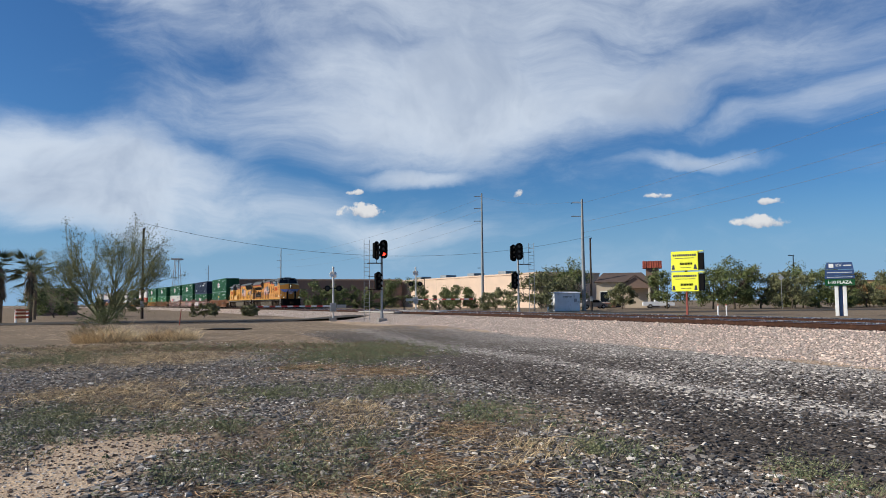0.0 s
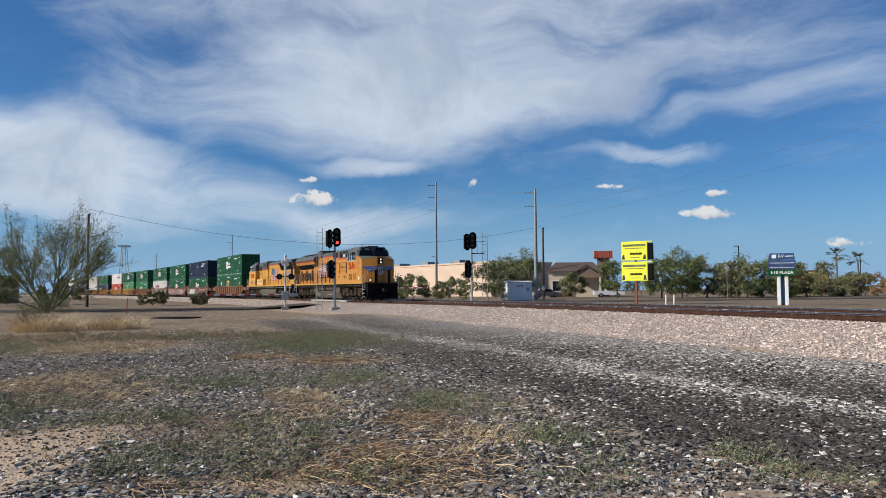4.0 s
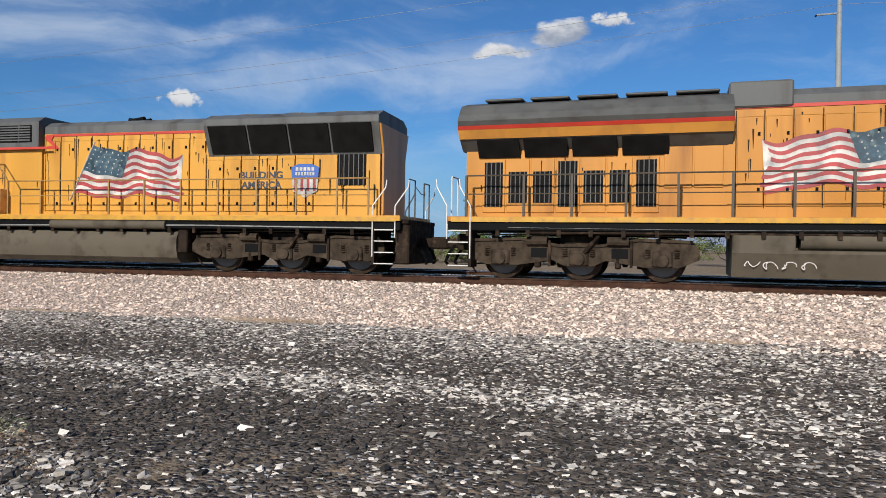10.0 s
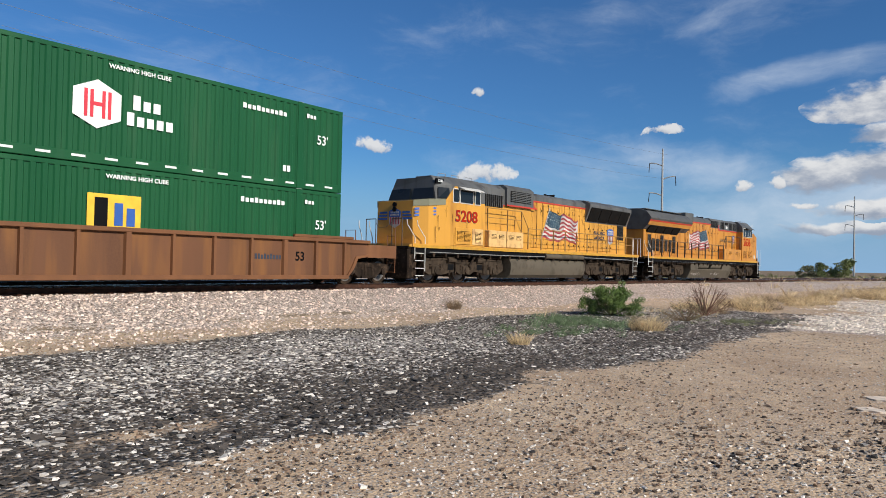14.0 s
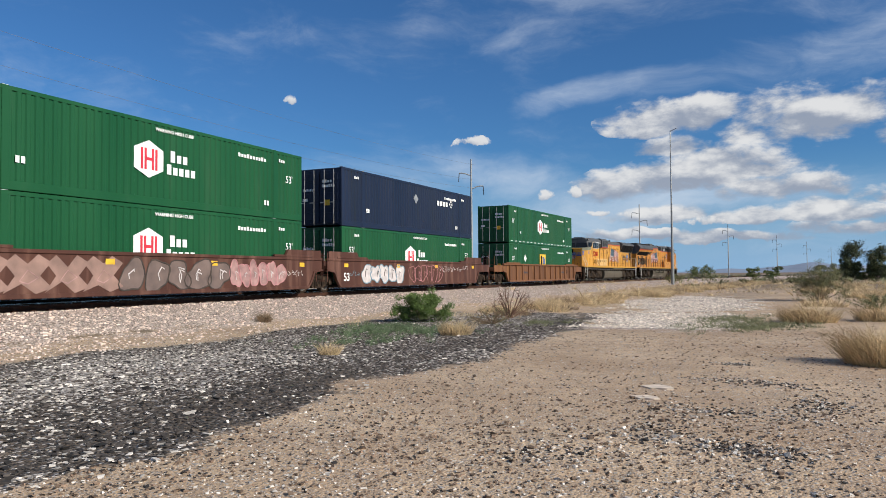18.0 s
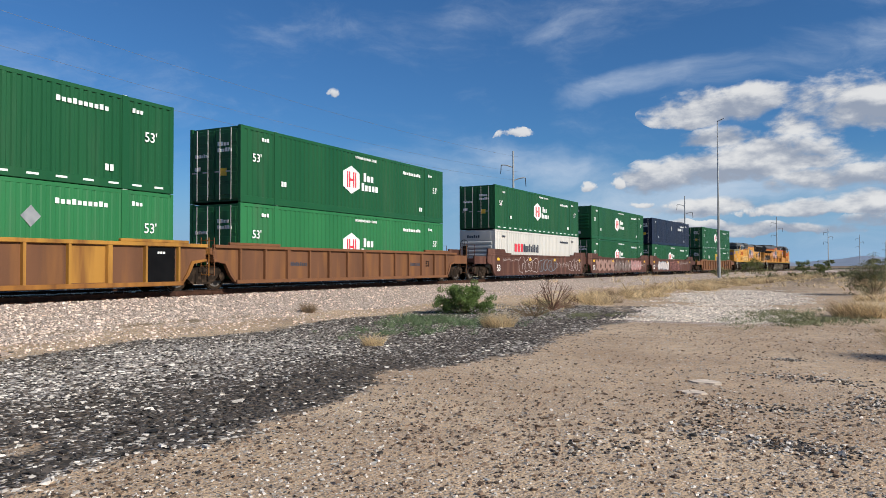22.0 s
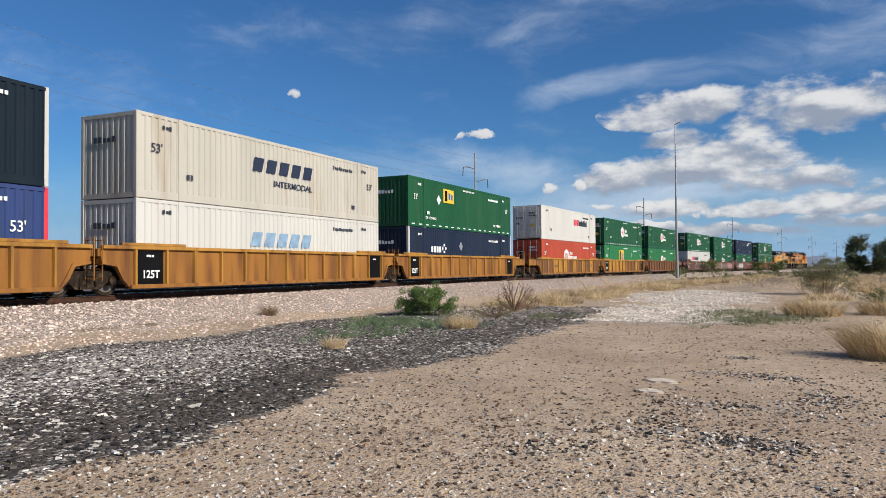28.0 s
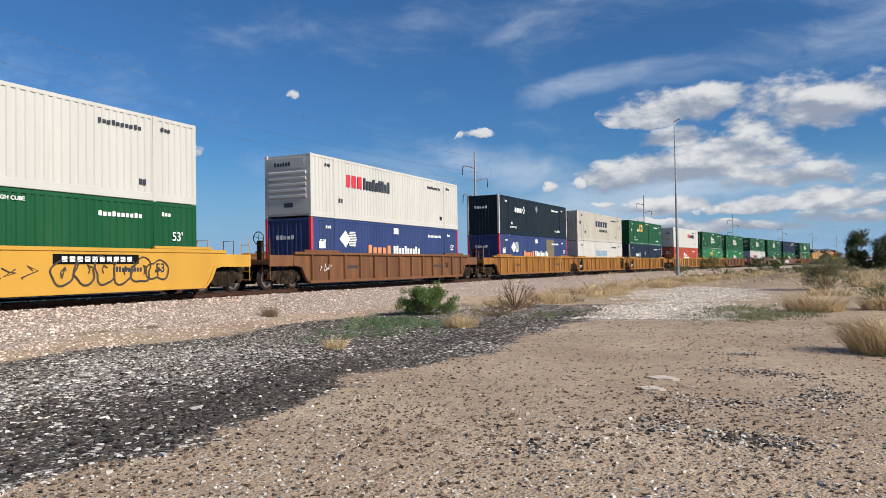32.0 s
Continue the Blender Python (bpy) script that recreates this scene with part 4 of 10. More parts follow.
# ---- well cars ----
CAR_BROWN = mat("rust_brown_car_paint", (0.175, 0.075, 0.032), 0.7, 0, 0.14, 0.9, 20, 0.12, (0.14, 0.06, 0.028), 0.4, streaks=True, spec=0.25)
CAR_YELLOW = mat("rust_stained_yellow_car_paint", (0.285, 0.12, 0.024), 0.7, 0, 0.14, 0.9, 20, 0.12, (0.13, 0.05, 0.017), 0.38, streaks=True, spec=0.25)
CAR_CHORD = mat("worn_yellow_chord_paint", (0.38, 0.185, 0.034), 0.7, 0, 0.14, 0.9, 20, 0.12, (0.16, 0.065, 0.02), 0.34, streaks=True, spec=0.25)
CAR_DARK = mat("dark_brown_car_paint", (0.075, 0.03, 0.02), 0.65, 0, 0.14, 0.9, 20, 0.1, (0.17, 0.085, 0.06), 0.3, streaks=True, spec=0.25)
CAR_NEW = mat("clean_yellow_car_paint", (0.54, 0.29, 0.045), 0.5, 0, 0.05, 0.9, 20, 0.04, (0.50, 0.25, 0.05), 0.15, streaks=True, spec=0.25)
PANEL_BROWN = mat("rusted_side_panel", (0.135, 0.06, 0.03), 0.75, 0, 0.15, 0.9, 20, 0.15, (0.21, 0.09, 0.03), 0.32, streaks=True, spec=0.25)
GRAFFITI_PALE = mat("pale_spray_paint", (0.56, 0.50, 0.47), 0.6, 0, 0.15, 4)
GRAFFITI_PINK = mat("pinkish_spray_paint", (0.36, 0.21, 0.19), 0.65, 0, 0.2, 4)
GRAFFITI_TAN = mat("dusty_tan_spray_paint", (0.27, 0.165, 0.13), 0.7, 0, 0.2, 2)
GRAFFITI_GREY = mat("grey_brown_spray_paint", (0.15, 0.105, 0.088), 0.7, 0, 0.2, 2)
GRAFFITI_ROSE = mat("rose_spray_paint", (0.46, 0.20, 0.20), 0.65, 0, 0.2, 4)
GRAFFITI_BLUE = mat("dull_blue_spray_paint", (0.16, 0.25, 0.30), 0.65, 0, 0.2, 4)
GRAFFITI_DARK = mat("black_spray_paint", (0.05, 0.035, 0.025), 0.6, 0, 0.2, 4)
DUSTY = mat("dusty_truck_casting", (0.056, 0.041, 0.029), 0.85, 0, 0.25, 2.5, 25, 0.3, (0.02, 0.015, 0.011), 0.32, spec=0.06)
ROLLING = []       # wheelsets with their radius


def wheelset(parent, x, r):
    w = part("wheelset", Shape().turned(0, 0, [(0.08, -0.98), (0.08, -0.8), (0.12, -0.82), (0.13, -0.78), (r * 0.78, -0.79), (r * 0.8, -0.82), (r, -0.815), (r, -0.71), (r + 0.03, -0.69), (r + 0.03, -0.675), (r * 0.8, -0.68), (r * 0.78, -0.7), (0.13, -0.7), (0.085, -0.66),
                                              (0.085, 0.66), (0.13, 0.7), (r * 0.78, 0.7), (r * 0.8, 0.68), (r + 0.03, 0.675), (r + 0.03, 0.69), (r, 0.71), (r, 0.815), (r * 0.8, 0.82), (r * 0.78, 0.79), (0.13, 0.78), (0.12, 0.82), (0.08, 0.8), (0.08, 0.98)], 28), WHEEL, parent, at=(x, 0, r), smooth=True)
    for sgn in (-1, 1):
        part("wheel_tread", Shape().turned(0, 0, [(r + 0.002, sgn * 0.80), (r + 0.002, sgn * 0.72)][::sgn], 28), TREAD, w, "polished tread")
        part("end_cap", Shape().turned(0, 0, [(0.01, sgn * 0.97), (0.06, sgn * 0.975), (0.05, sgn * 1.0), (0.01, sgn * 1.0)][::sgn], 9), UNDER, w)
    ROLLING.append((w, x, r))
    return w


def truck(parent, x, material=UNDER):
    """A two-axle freight truck under a car."""
    for sgn in (-1, 1):
        y = sgn * 1.0
        fr = Shape()
        fr.prism([(x - 1.22, 0.66), (x - 1.1, 0.74), (x - 0.6, 0.80), (x + 0.6, 0.80), (x + 1.1, 0.74), (x + 1.22, 0.66), (x + 1.2, 0.50), (x + 0.75, 0.46), (x + 0.45, 0.22), (x - 0.45, 0.22), (x - 0.75, 0.46), (x - 1.2, 0.50)], y - 0.09, y + 0.09)
        f = part("side_frame", fr, material, parent)
        s = Shape()
        for a in (-0.27, -0.09, 0.09, 0.27):
            s.tube([(x + a, y + sgn * 0.05, 0.30), (x + a, y + sgn * 0.05, 0.62)], 0.075, 8)
        s.box(x - 0.36, x + 0.36, y + sgn * 0.05 - 0.12, y + sgn * 0.05 + 0.12, 0.22, 0.30)
        part("spring_nest", s, UNDER, f)
        part("bolster_end", Shape().box(x - 0.2, x + 0.2, y - 0.13, y + 0.13, 0.62, 0.80, 0.02), material, f)
        for a in (-0.89, 0.89):
            part("bearing", Shape().turned(x + a, 0.48, [(0.01, y - 0.16), (0.14, y - 0.15), (0.14, y + 0.15), (0.09, y + 0.17), (0.01, y + 0.17)], 14), UNDER, f)
    part("bolster", Shape().box(x - 0.2, x + 0.2, -1.0, 1.0, 0.6, 0.86, 0.03), material, parent)
    for a in (-0.89, 0.89):
        wheelset(parent, x + a, 0.48)
        part("brake_beam", Shape().tube([(x + a * 0.42, -0.75, 0.42), (x + a * 0.42, 0.75, 0.42)], 0.04, 6), UNDER, parent)


def loop_scrawl(cx, cz, w, h, seed, y, r=0.022):
    """One looping spray-can stroke, lying on a car's side."""
    rnd = random.Random(seed)
    a, b, c = rnd.uniform(1.3, 2.2), rnd.uniform(0.6, 1.2), rnd.uniform(0, 6)
    pts = [(cx + w / 2 * math.cos(t * 0.36 + c * 0.1) * (0.8 + 0.2 * math.sin(a * t)), y, cz + h / 2 * math.sin(t * b + c) * (0.75 + 0.25 * math.cos(t))) for t in np.linspace(0, 9.5, 40)]
    s = Shape().tube(pts, r, 4)
    s.v = [(x, y + (q - y) * 0.3, z) for x, q, z in s.v]
    return s


def well_car(centre, style, front_end, rear_end, label, scrawl=None, capacity=False, panel_mix=0):
    """One well between two trucks; a joint end shares its neighbour's truck, a coupled end has its own."""
    car = thing("well_car", label, "rail car", "well cars of the train")
    paint, chord, panel = {"brown": (CAR_BROWN, CAR_BROWN, PANEL_BROWN), "yellow": (CAR_YELLOW, CAR_CHORD, CAR_YELLOW), "mixed": (CAR_YELLOW, CAR_CHORD, PANEL_BROWN), "dark": (CAR_DARK, CAR_DARK, CAR_DARK), "new": (CAR_NEW, CAR_NEW, CAR_NEW)}[style]
    flat = style in ("dark", "new")
    mk = -1.437 if flat else -1.367
    top = 1.52
    for sgn in (-1, 1):
        y = sgn * (1.40 if flat else 1.33)
        lo = 0.26
        side = [(-8.35, lo), (8.35, lo), (8.62, 0.55), (8.85, 0.98), (9.5, 1.08), (9.5, top), (-9.5, top), (-9.5, 1.08), (-8.85, 0.98), (-8.62, 0.55)]
        sheet = part("side_sheet", Shape().prism(side, y - 0.03, y + 0.03), panel, car)
        part("bottom_chord", Shape().box(-8.4, 8.4, *sorted((y - sgn * 0.05, sgn * 1.47)), lo - 0.06, lo + 0.08, 0.015), paint, sheet)
        part("top_chord", Shape().box(-9.5, 9.5, *sorted((y - sgn * 0.05, sgn * 1.475)), top - 0.03, top + 0.09, 0.015), chord, sheet)
        for e in (-1, 1):
            a, b = sorted((e * 5.9, e * 8.7))
            part("raised_chord", Shape().box(a, b, y - 0.06, y + 0.06, top + 0.09, top + 0.19, 0.015), chord, sheet)
            if style == "dark":
                part("raised_side", Shape().prism([(e * 6.6, top), (e * 9.4, top), (e * 9.4, top + 0.42), (e * 6.9, top + 0.42)][::e * sgn], y - 0.04, y + 0.075), chord, sheet)
            arch = [(e * 8.35, lo), (e * 8.43, lo), (e * 8.7, 0.53), (e * 8.93, 0.93), (e * 9.5, 1.02), (e * 9.5, 1.1), (e * 8.83, 1.02), (e * 8.58, 0.58)]
            part("arch_flange", Shape().prism(arch if e * sgn > 0 else arch[::-1], y - 0.07, y + 0.07), paint, sheet)
        if not flat:
            for k in range(13):
                x = -8.2 + k * 16.4 / 12
                wide = 0.11 if k in (2, 10, 6) else 0.06
                part("side_post", Shape().prism([(x - wide, y + sgn * 0.03), (x + wide, y + sgn * 0.03), (x + wide * 0.7, sgn * 1.462), (x - wide * 0.7, sgn * 1.462)][::sgn], lo + 0.06, top - 0.02, "z"), chord, sheet)
    if style in ("mixed", "yellow") and panel_mix:
        rnd = random.Random(panel_mix)
        for k in range(12):
            if rnd.random() < 0.5:
                x = -8.2 + k * 16.4 / 12 + 0.1
                part("patched_panel", Shape().box(x, x + 1.16, mk + 0.001, mk + 0.008, 0.36, 1.44), PANEL_BROWN if style == "yellow" else CAR_CHORD, car, "repainted side panel")
    if capacity:
        for x in (-7.52, 7.52):
            p = part("stencil_panel", Shape().box(x - 0.56, x + 0.56, mk - 0.008, mk + 0.007, 0.34, 1.46), BLACK, car, "black stencil panel")
            part("marking", blocks(x - 0.2, x + 0.15, 1.25, 1.32, 3, mk - 0.016, seed=4), MARK, p)
        lettering("marking", "125T", 0.36, MARK, car, (-7.52, mk - 0.02, 0.66), bold=0.008)
    elif style == "dark":
        lettering("marking", "53", 0.55, MARK, car, (-7.85, -1.436, 0.7), bold=0.01)
        for x in (-7.9, -2.6, 2.2, 7.9):
            part("marking", plate(rect(x - 0.18, x + 0.18, 1.2, 1.38), -1.442), MARK_GOLD, car)
    else:
        lettering("marking", "53", 0.42, MARK_DARK if style != "brown" else BLACK, car, (6.15, mk, 0.95), bold=0.008)
        for x in (-5.3, 4.25):
            part("marking", blocks(x, x + 1.1, 0.85, 1.02, 9, mk, seed=6), MARK_DARK, car)
    part("floor", Shape().box(-8.3, 8.3, -1.36, 1.36, 0.2, 0.3), UNDER, car)
    for e, end in ((1, front_end), (-1, rear_end)):
        a, b = sorted((e * 8.3, e * 9.5))
        part("end_bulkhead", Shape().box(a, b, -1.33, 1.33, 0.98, 1.34, 0.03), paint, car)
        if end == "coupled":
            a, b = sorted((e * 9.5, e * 11.1))
            plat = part("end_platform", Shape().box(a, b, -1.3, 1.3, 1.06, 1.24, 0.02), paint, car)
            for yy in (-1.3, 1.3):
                part("platform_side", Shape().box(a, b, yy - 0.04, yy + 0.04, 0.98, 1.46), paint, plat)
            part("draft_sill", Shape().box(*sorted((e * 9.4, e * 11.2)), -0.28, 0.28, 0.72, 1.06, 0.02), UNDER, car)
            part("coupler", Shape().box(*sorted((e * 11.2, e * 11.58)), -0.14, 0.14, 0.76, 1.02, 0.04).box(*sorted((e * 11.4, e * 11.66)), -0.2, 0.2, 0.72, 1.06, 0.05), UNDER, car)
            s = Shape()
            for yy in (-1.32, -0.92):
                s.tube([(e * 11.05, yy, 0.42), (e * 11.05, yy, 2.15 if yy < -1 else 1.9)], 0.018, 6)
            for z in (0.45, 0.8, 1.15, 1.5, 1.85):
                s.tube([(e * 11.05, -1.32, z), (e * 11.05, -0.92, z)], 0.015, 6)
            part("ladder", s, chord, car)
            part("handrail", Shape().tube([(e * 10.95, 0.7, 1.2), (e * 10.95, 0.7, 2.1), (e * 10.95, 1.25, 2.1), (e * 10.95, 1.25, 1.2)], 0.02, 6), chord, car)
            if e < 0:
                post = part("brake_stand", Shape().box(e * 10.5 - 0.1, e * 10.5 + 0.1, -0.5, -0.25, 1.24, 2.1, 0.02), UNDER, car)
                wh = Shape()
                ring = [(e * 10.62, -0.38 + 0.27 * math.cos(q), 2.2 + 0.27 * math.sin(q)) for q in np.linspace(0, math.tau, 19)]
                wh.tube(ring, 0.02, 6)
                for q in range(4):
                    wh.tube([(e * 10.62, -0.38, 2.2), ring[q * 4 + 1]], 0.013, 5)
                part("brake_wheel", wh, UNDER, post)
            part("hose", Shape().tube([(e * 11.1, -0.45, 0.8), (e * 11.3, -0.5, 0.45), (e * 11.55, -0.42, 0.38), (e * 11.7, -0.3, 0.5)], 0.025, 6), BLACK, car)
        else:
            part("joint_arm", Shape().box(*sorted((e * 9.4, e * 9.72)), -0.5, 0.5, 0.82, 1.15, 0.04), UNDER, car)
            part("joint_guard", Shape().box(*sorted((e * 9.42, e * 9.62)), -1.35, 1.35, 1.24, 1.5, 0.02), paint, car)
            s = Shape()
            for z in (0.55, 0.85, 1.15, 1.45, 1.75):
                s.tube([(e * 9.55, -1.46, z), (e * 9.55, -1.1, z)], 0.015, 6)
            s.tube([(e * 9.55, -1.46, 0.5), (e * 9.55, -1.46, 1.85)], 0.018, 6).tube([(e * 9.55, -1.1, 0.5), (e * 9.55, -1.1, 1.85)], 0.018, 6)
            part("ladder", s, paint, car)
    truck(car, -9.75)
    if front_end == "coupled":
        truck(car, 9.75)
    if scrawl:
        scrawl(car)
    MOVERS.append((car, centre, 9.75, 0.0))
    return car


def blob(cx, cz, w, h, seed, lumps=0.16, n=26, square=2.6):
    """The outline of one swollen spray-paint letter."""
    rnd = random.Random(seed)
    ph = [rnd.uniform(0, 6.3) for _ in range(3)]
    out = []
    for k in range(n):
        a = k * math.tau / n
        c, q = math.cos(a), math.sin(a)
        r = (abs(c) ** square + abs(q) ** square) ** (-1 / square) * (1 + lumps * (math.sin(2 * a + ph[0]) + 0.7 * math.sin(3 * a + ph[1]) + 0.4 * math.sin(5 * a + ph[2])))
        out.append((cx + w / 2 * c * r, cz + h / 2 * q * r))
    return [(x, min(1.5, max(0.3, z))) for x, z in out]


def stroke(pts, y, r, closed=False):
    """A flat sprayed line through points (x, z) on a car's side."""
    row = [(x, y, z) for x, z in pts] + ([(pts[0][0], y, pts[0][1])] if closed else [])
    q = Shape().tube(row, r, 4)
    q.v = [(x, y + (b - y) * 0.2, z) for x, b, z in q.v]
    return q


def outlined(x0, x1, n, fill, line, seed, r=0.022, h=0.95, inner=None, z=0.88, lean=0.0):
    """A row of swollen letters: a filled or empty body, its outline, and the slits inside; too wild to read."""
    def draw(car):
        rnd = random.Random(seed)
        w = (x1 - x0) / n
        for k in range(n):
            cx, cz = x0 + (k + 0.5) * w, z + rnd.uniform(-0.05, 0.05)
            b = blob(cx, cz, w * rnd.uniform(0.95, 1.2), h * rnd.uniform(0.85, 1.05), seed * 31 + k)
            b = [(x + lean * (q - z), q) for x, q in b]
            if fill:
                part("graffiti", plate(b[::-1], -1.4375 - 0.0006 * k, 0.002), fill, car, "faded spray-painted letter shape")
            part("graffiti", stroke(b, -1.447, r, True), line, car, "sprayed letter outline")
            for q in range(rnd.choice((1, 2))):
                xx = cx + w * rnd.uniform(-0.18, 0.18)
                z0, z1 = cz - h * rnd.uniform(0.1, 0.32), cz + h * rnd.uniform(0.05, 0.3)
                part("graffiti", stroke([(xx, z0), (xx + w * rnd.uniform(-0.08, 0.08), (z0 + z1) / 2), (xx + w * rnd.uniform(-0.12, 0.2), z1), (xx + w * 0.2, z1 - 0.08)], -1.448, r * 0.85), inner or line, car)
    return draw


def wild(x0, x1, n, fill, seed):
    """Broad angular faded shapes with worn edges."""
    def draw(car):
        rnd = random.Random(seed)
        w = (x1 - x0) / n
        for k in range(n):
            a = x0 + k * w
            pts = [(a - 0.1, 0.36), (a + w * 0.35, 0.55 + rnd.uniform(0, 0.2)), (a + w * 0.7, 0.33), (a + w * 1.1, 0.5), (a + w * 0.8, 0.85), (a + w * 1.08, 1.25), (a + w * 0.75, 1.47), (a + w * 0.5, 1.1 + rnd.uniform(0, 0.15)), (a + w * 0.2, 1.46), (a - 0.05, 1.2), (a + w * 0.2, 0.85)]
            part("graffiti", plate(pts, -1.4375 - 0.0006 * k, 0.002), fill, car, "faded angular spray-painted shape")
            part("graffiti", stroke([(a + w * 0.3, 0.7), (a + w * 0.5, 1.02), (a + w * 0.75, 0.8), (a + w * 0.5, 0.62)], -1.447, 0.018, True), GRAFFITI_PINK if fill is not GRAFFITI_PINK else GRAFFITI_PALE, car)
    return draw


def tags(x0, x1, n, material, seed, r=0.012, h=0.3, z=0.9):
    """A line of small wild strokes."""
    def draw(car):
        rnd = random.Random(seed)
        w = (x1 - x0) / n
        for k in range(n):
            cx = x0 + (k + 0.5) * w
            pts = [(cx + rnd.uniform(-0.6, 0.6) * w, z + rnd.uniform(-0.5, 0.5) * h) for _ in range(5)]
            part("graffiti", stroke(pts, -1.4465, r), material, car, "small sprayed tag")
    return draw


def all_of(*rows):
    return lambda car: [draw(car) for draw in rows]


def train_consist():
    hub = lambda z=1.55: (lambda c: hub_mark(c, -0.9, z))
    xpo = lambda x0, x1, z0, z1: (lambda c: (pieces("word_mark", blocks(x0, x0 + (x1 - x0) * 0.36, z0, z1, 3, seed=20, tall=1.0), MARK_RED, c, "red word mark"), pieces("word_mark", blocks(x0 + (x1 - x0) * 0.37, x1, z0, z1, 9, seed=21, tall=0.78), MARK_DARK, c, "black word mark")))
    umax = lambda *q: (lambda c: umax_mark(c, *q))
    emp = lambda *q: (lambda c: emp_mark(c, *q))
    diamond = lambda x, z: (lambda c: part("placard", plate([(x - 0.3, z), (x, z - 0.3), (x + 0.3, z), (x, z + 0.3)]), STEEL_ROD if x > -3 else MARK, c, "diamond placard"))
    swift_top = lambda c: (pieces("word_mark", blocks(-2.3, 2.0, 1.55, 2.12, 5, slant=0.3, seed=22, tall=1.0), MARK_BLUE, c, "slanting dark blue word mark"), lettering("marking", "INTERMODAL", 0.36, MARK_BLUE, c, (0.6, -1.315, 1.14), "dark plain word", 1.25, 0.004))
    swift_low = lambda c: pieces("word_mark", blocks(-2.4, 1.9, 1.42, 2.0, 5, slant=0.3, seed=24, tall=1.0), MARK_PALE_BLUE, c, "faded slanting blue word mark")
    lift = lambda c: [words("marking", "TOP LIFT ONLY", 0.2, MARK, c, (x, -1.315, 0.57), "lifting notice", 1.05, 0.006) for x in (-5.3, 5.3)]
    patch = lambda c: part("patched_panel", plate(rect(2.3, 4.3, 0.3, 2.75), -1.305), OLIVE, c, "olive replacement panel")
    white_post = OFFWHITE
    # front to back: (upper, lower, car)
    upper = [
        (GREEN, "dark green corrugated container with a white six-sided badge", dict(marks=[hub()], low_stripe=True)),
        (NAVY, "navy blue corrugated container with small white markings", dict(marks=[umax(2.6, 5.0, 1.85, 2.25), diamond(-0.2, 2.0)], number=False)),
        (GREEN, "dark green corrugated container with a ribbed front end", dict(marks=[hub()], end="panel")),
        (GREEN, "dark green corrugated container above a white one", dict(marks=[hub()], low_stripe=True)),
        (GREEN, "green corrugated container with a faded white badge", dict(marks=[hub()])),
        (GREEN, "dark green container with a row of white dashes", dict(marks=[hub()], low_stripe=True)),
        (OFFWHITE, "white container with grey doors above an orange one", dict(marks=[xpo(0.7, 5.0, 1.55, 2.1)], dark_mark=True, number=False, smooth=True)),
        (GREEN, "dark green container with a small yellow panel", dict(marks=[emp(-2.8, 1.65, 2.5, 1.5), diamond(-4.2, 1.75), lift], low_stripe=True, end="ribs")),
        (CREAM, "dusty cream container with slanting dark blue lettering", dict(marks=[swift_top], dark_mark=True, end="ribs", low_stripe=False)),
        (SLATE, "slate blue container with white corner posts", dict(marks=[umax(-5.0, -2.7, 1.75, 2.25), diamond(-0.05, 2.25), lift], post=OFFWHITE, end="ribs", number=False)),
        (OFFWHITE, "white container with a red and black word mark", dict(marks=[xpo(-5.2, -0.8, 1.6, 2.2)], dark_mark=True, end="panel", number=False)),
        (OFFWHITE, "white corrugated container above a dark green one", dict(dark_mark=True, number=False)),
    ]
    lower = [
        (GREEN, "green container with a yellow panel, in a well car", dict(marks=[emp(-0.35, 1.1, 2.15, 1.5), diamond(-4.6, 1.75)])),
        (GREEN, "dark green container low in a graffitied well car", dict(marks=[hub(1.5)])),
        (GREEN, "dark green container standing in a dark well car", dict(marks=[hub(1.5)])),
        (OFFWHITE, "white container with red and black word mark", dict(marks=[xpo(-5.1, -0.7, 1.5, 2.05)], dark_mark=True, end="panel", number=False)),
        (GREEN2, "light green container with a white badge, in a well car", dict(marks=[hub(1.4)])),
        (GREEN2, "green container with a yellow panel and smooth patched side", dict(marks=[emp(-1.4, 1.1, 2.4, 1.8), diamond(3.0, 1.9)], smooth=True)),
        (ORANGE, "orange-red container with a white badge, in a well car", dict(marks=[lambda c: house_mark(c, -1.5, 1.1, 2.2)])),
        (NAVY, "navy container with white corner posts, in a well car", dict(marks=[umax(-5.3, -3.2, 1.45, 1.95), diamond(-1.0, 1.9)], post=OFFWHITE, end="ribs", number=False)),
        (OFFWHITE, "white container with faded blue lettering, in a well car", dict(marks=[swift_low], dark_mark=True, end="ribs", number=False)),
        (BLUE, "blue container with red corner posts and an olive patch", dict(marks=[pacer_mark, patch], post=MARK_RED, end="ribs")),
        (BLUE, "blue container with red corner posts, in a brown car", dict(marks=[pacer_mark], post=MARK_RED, end="ribs")),
        (GREEN, "dark green container in a clean yellow well car", dict()),
    ]
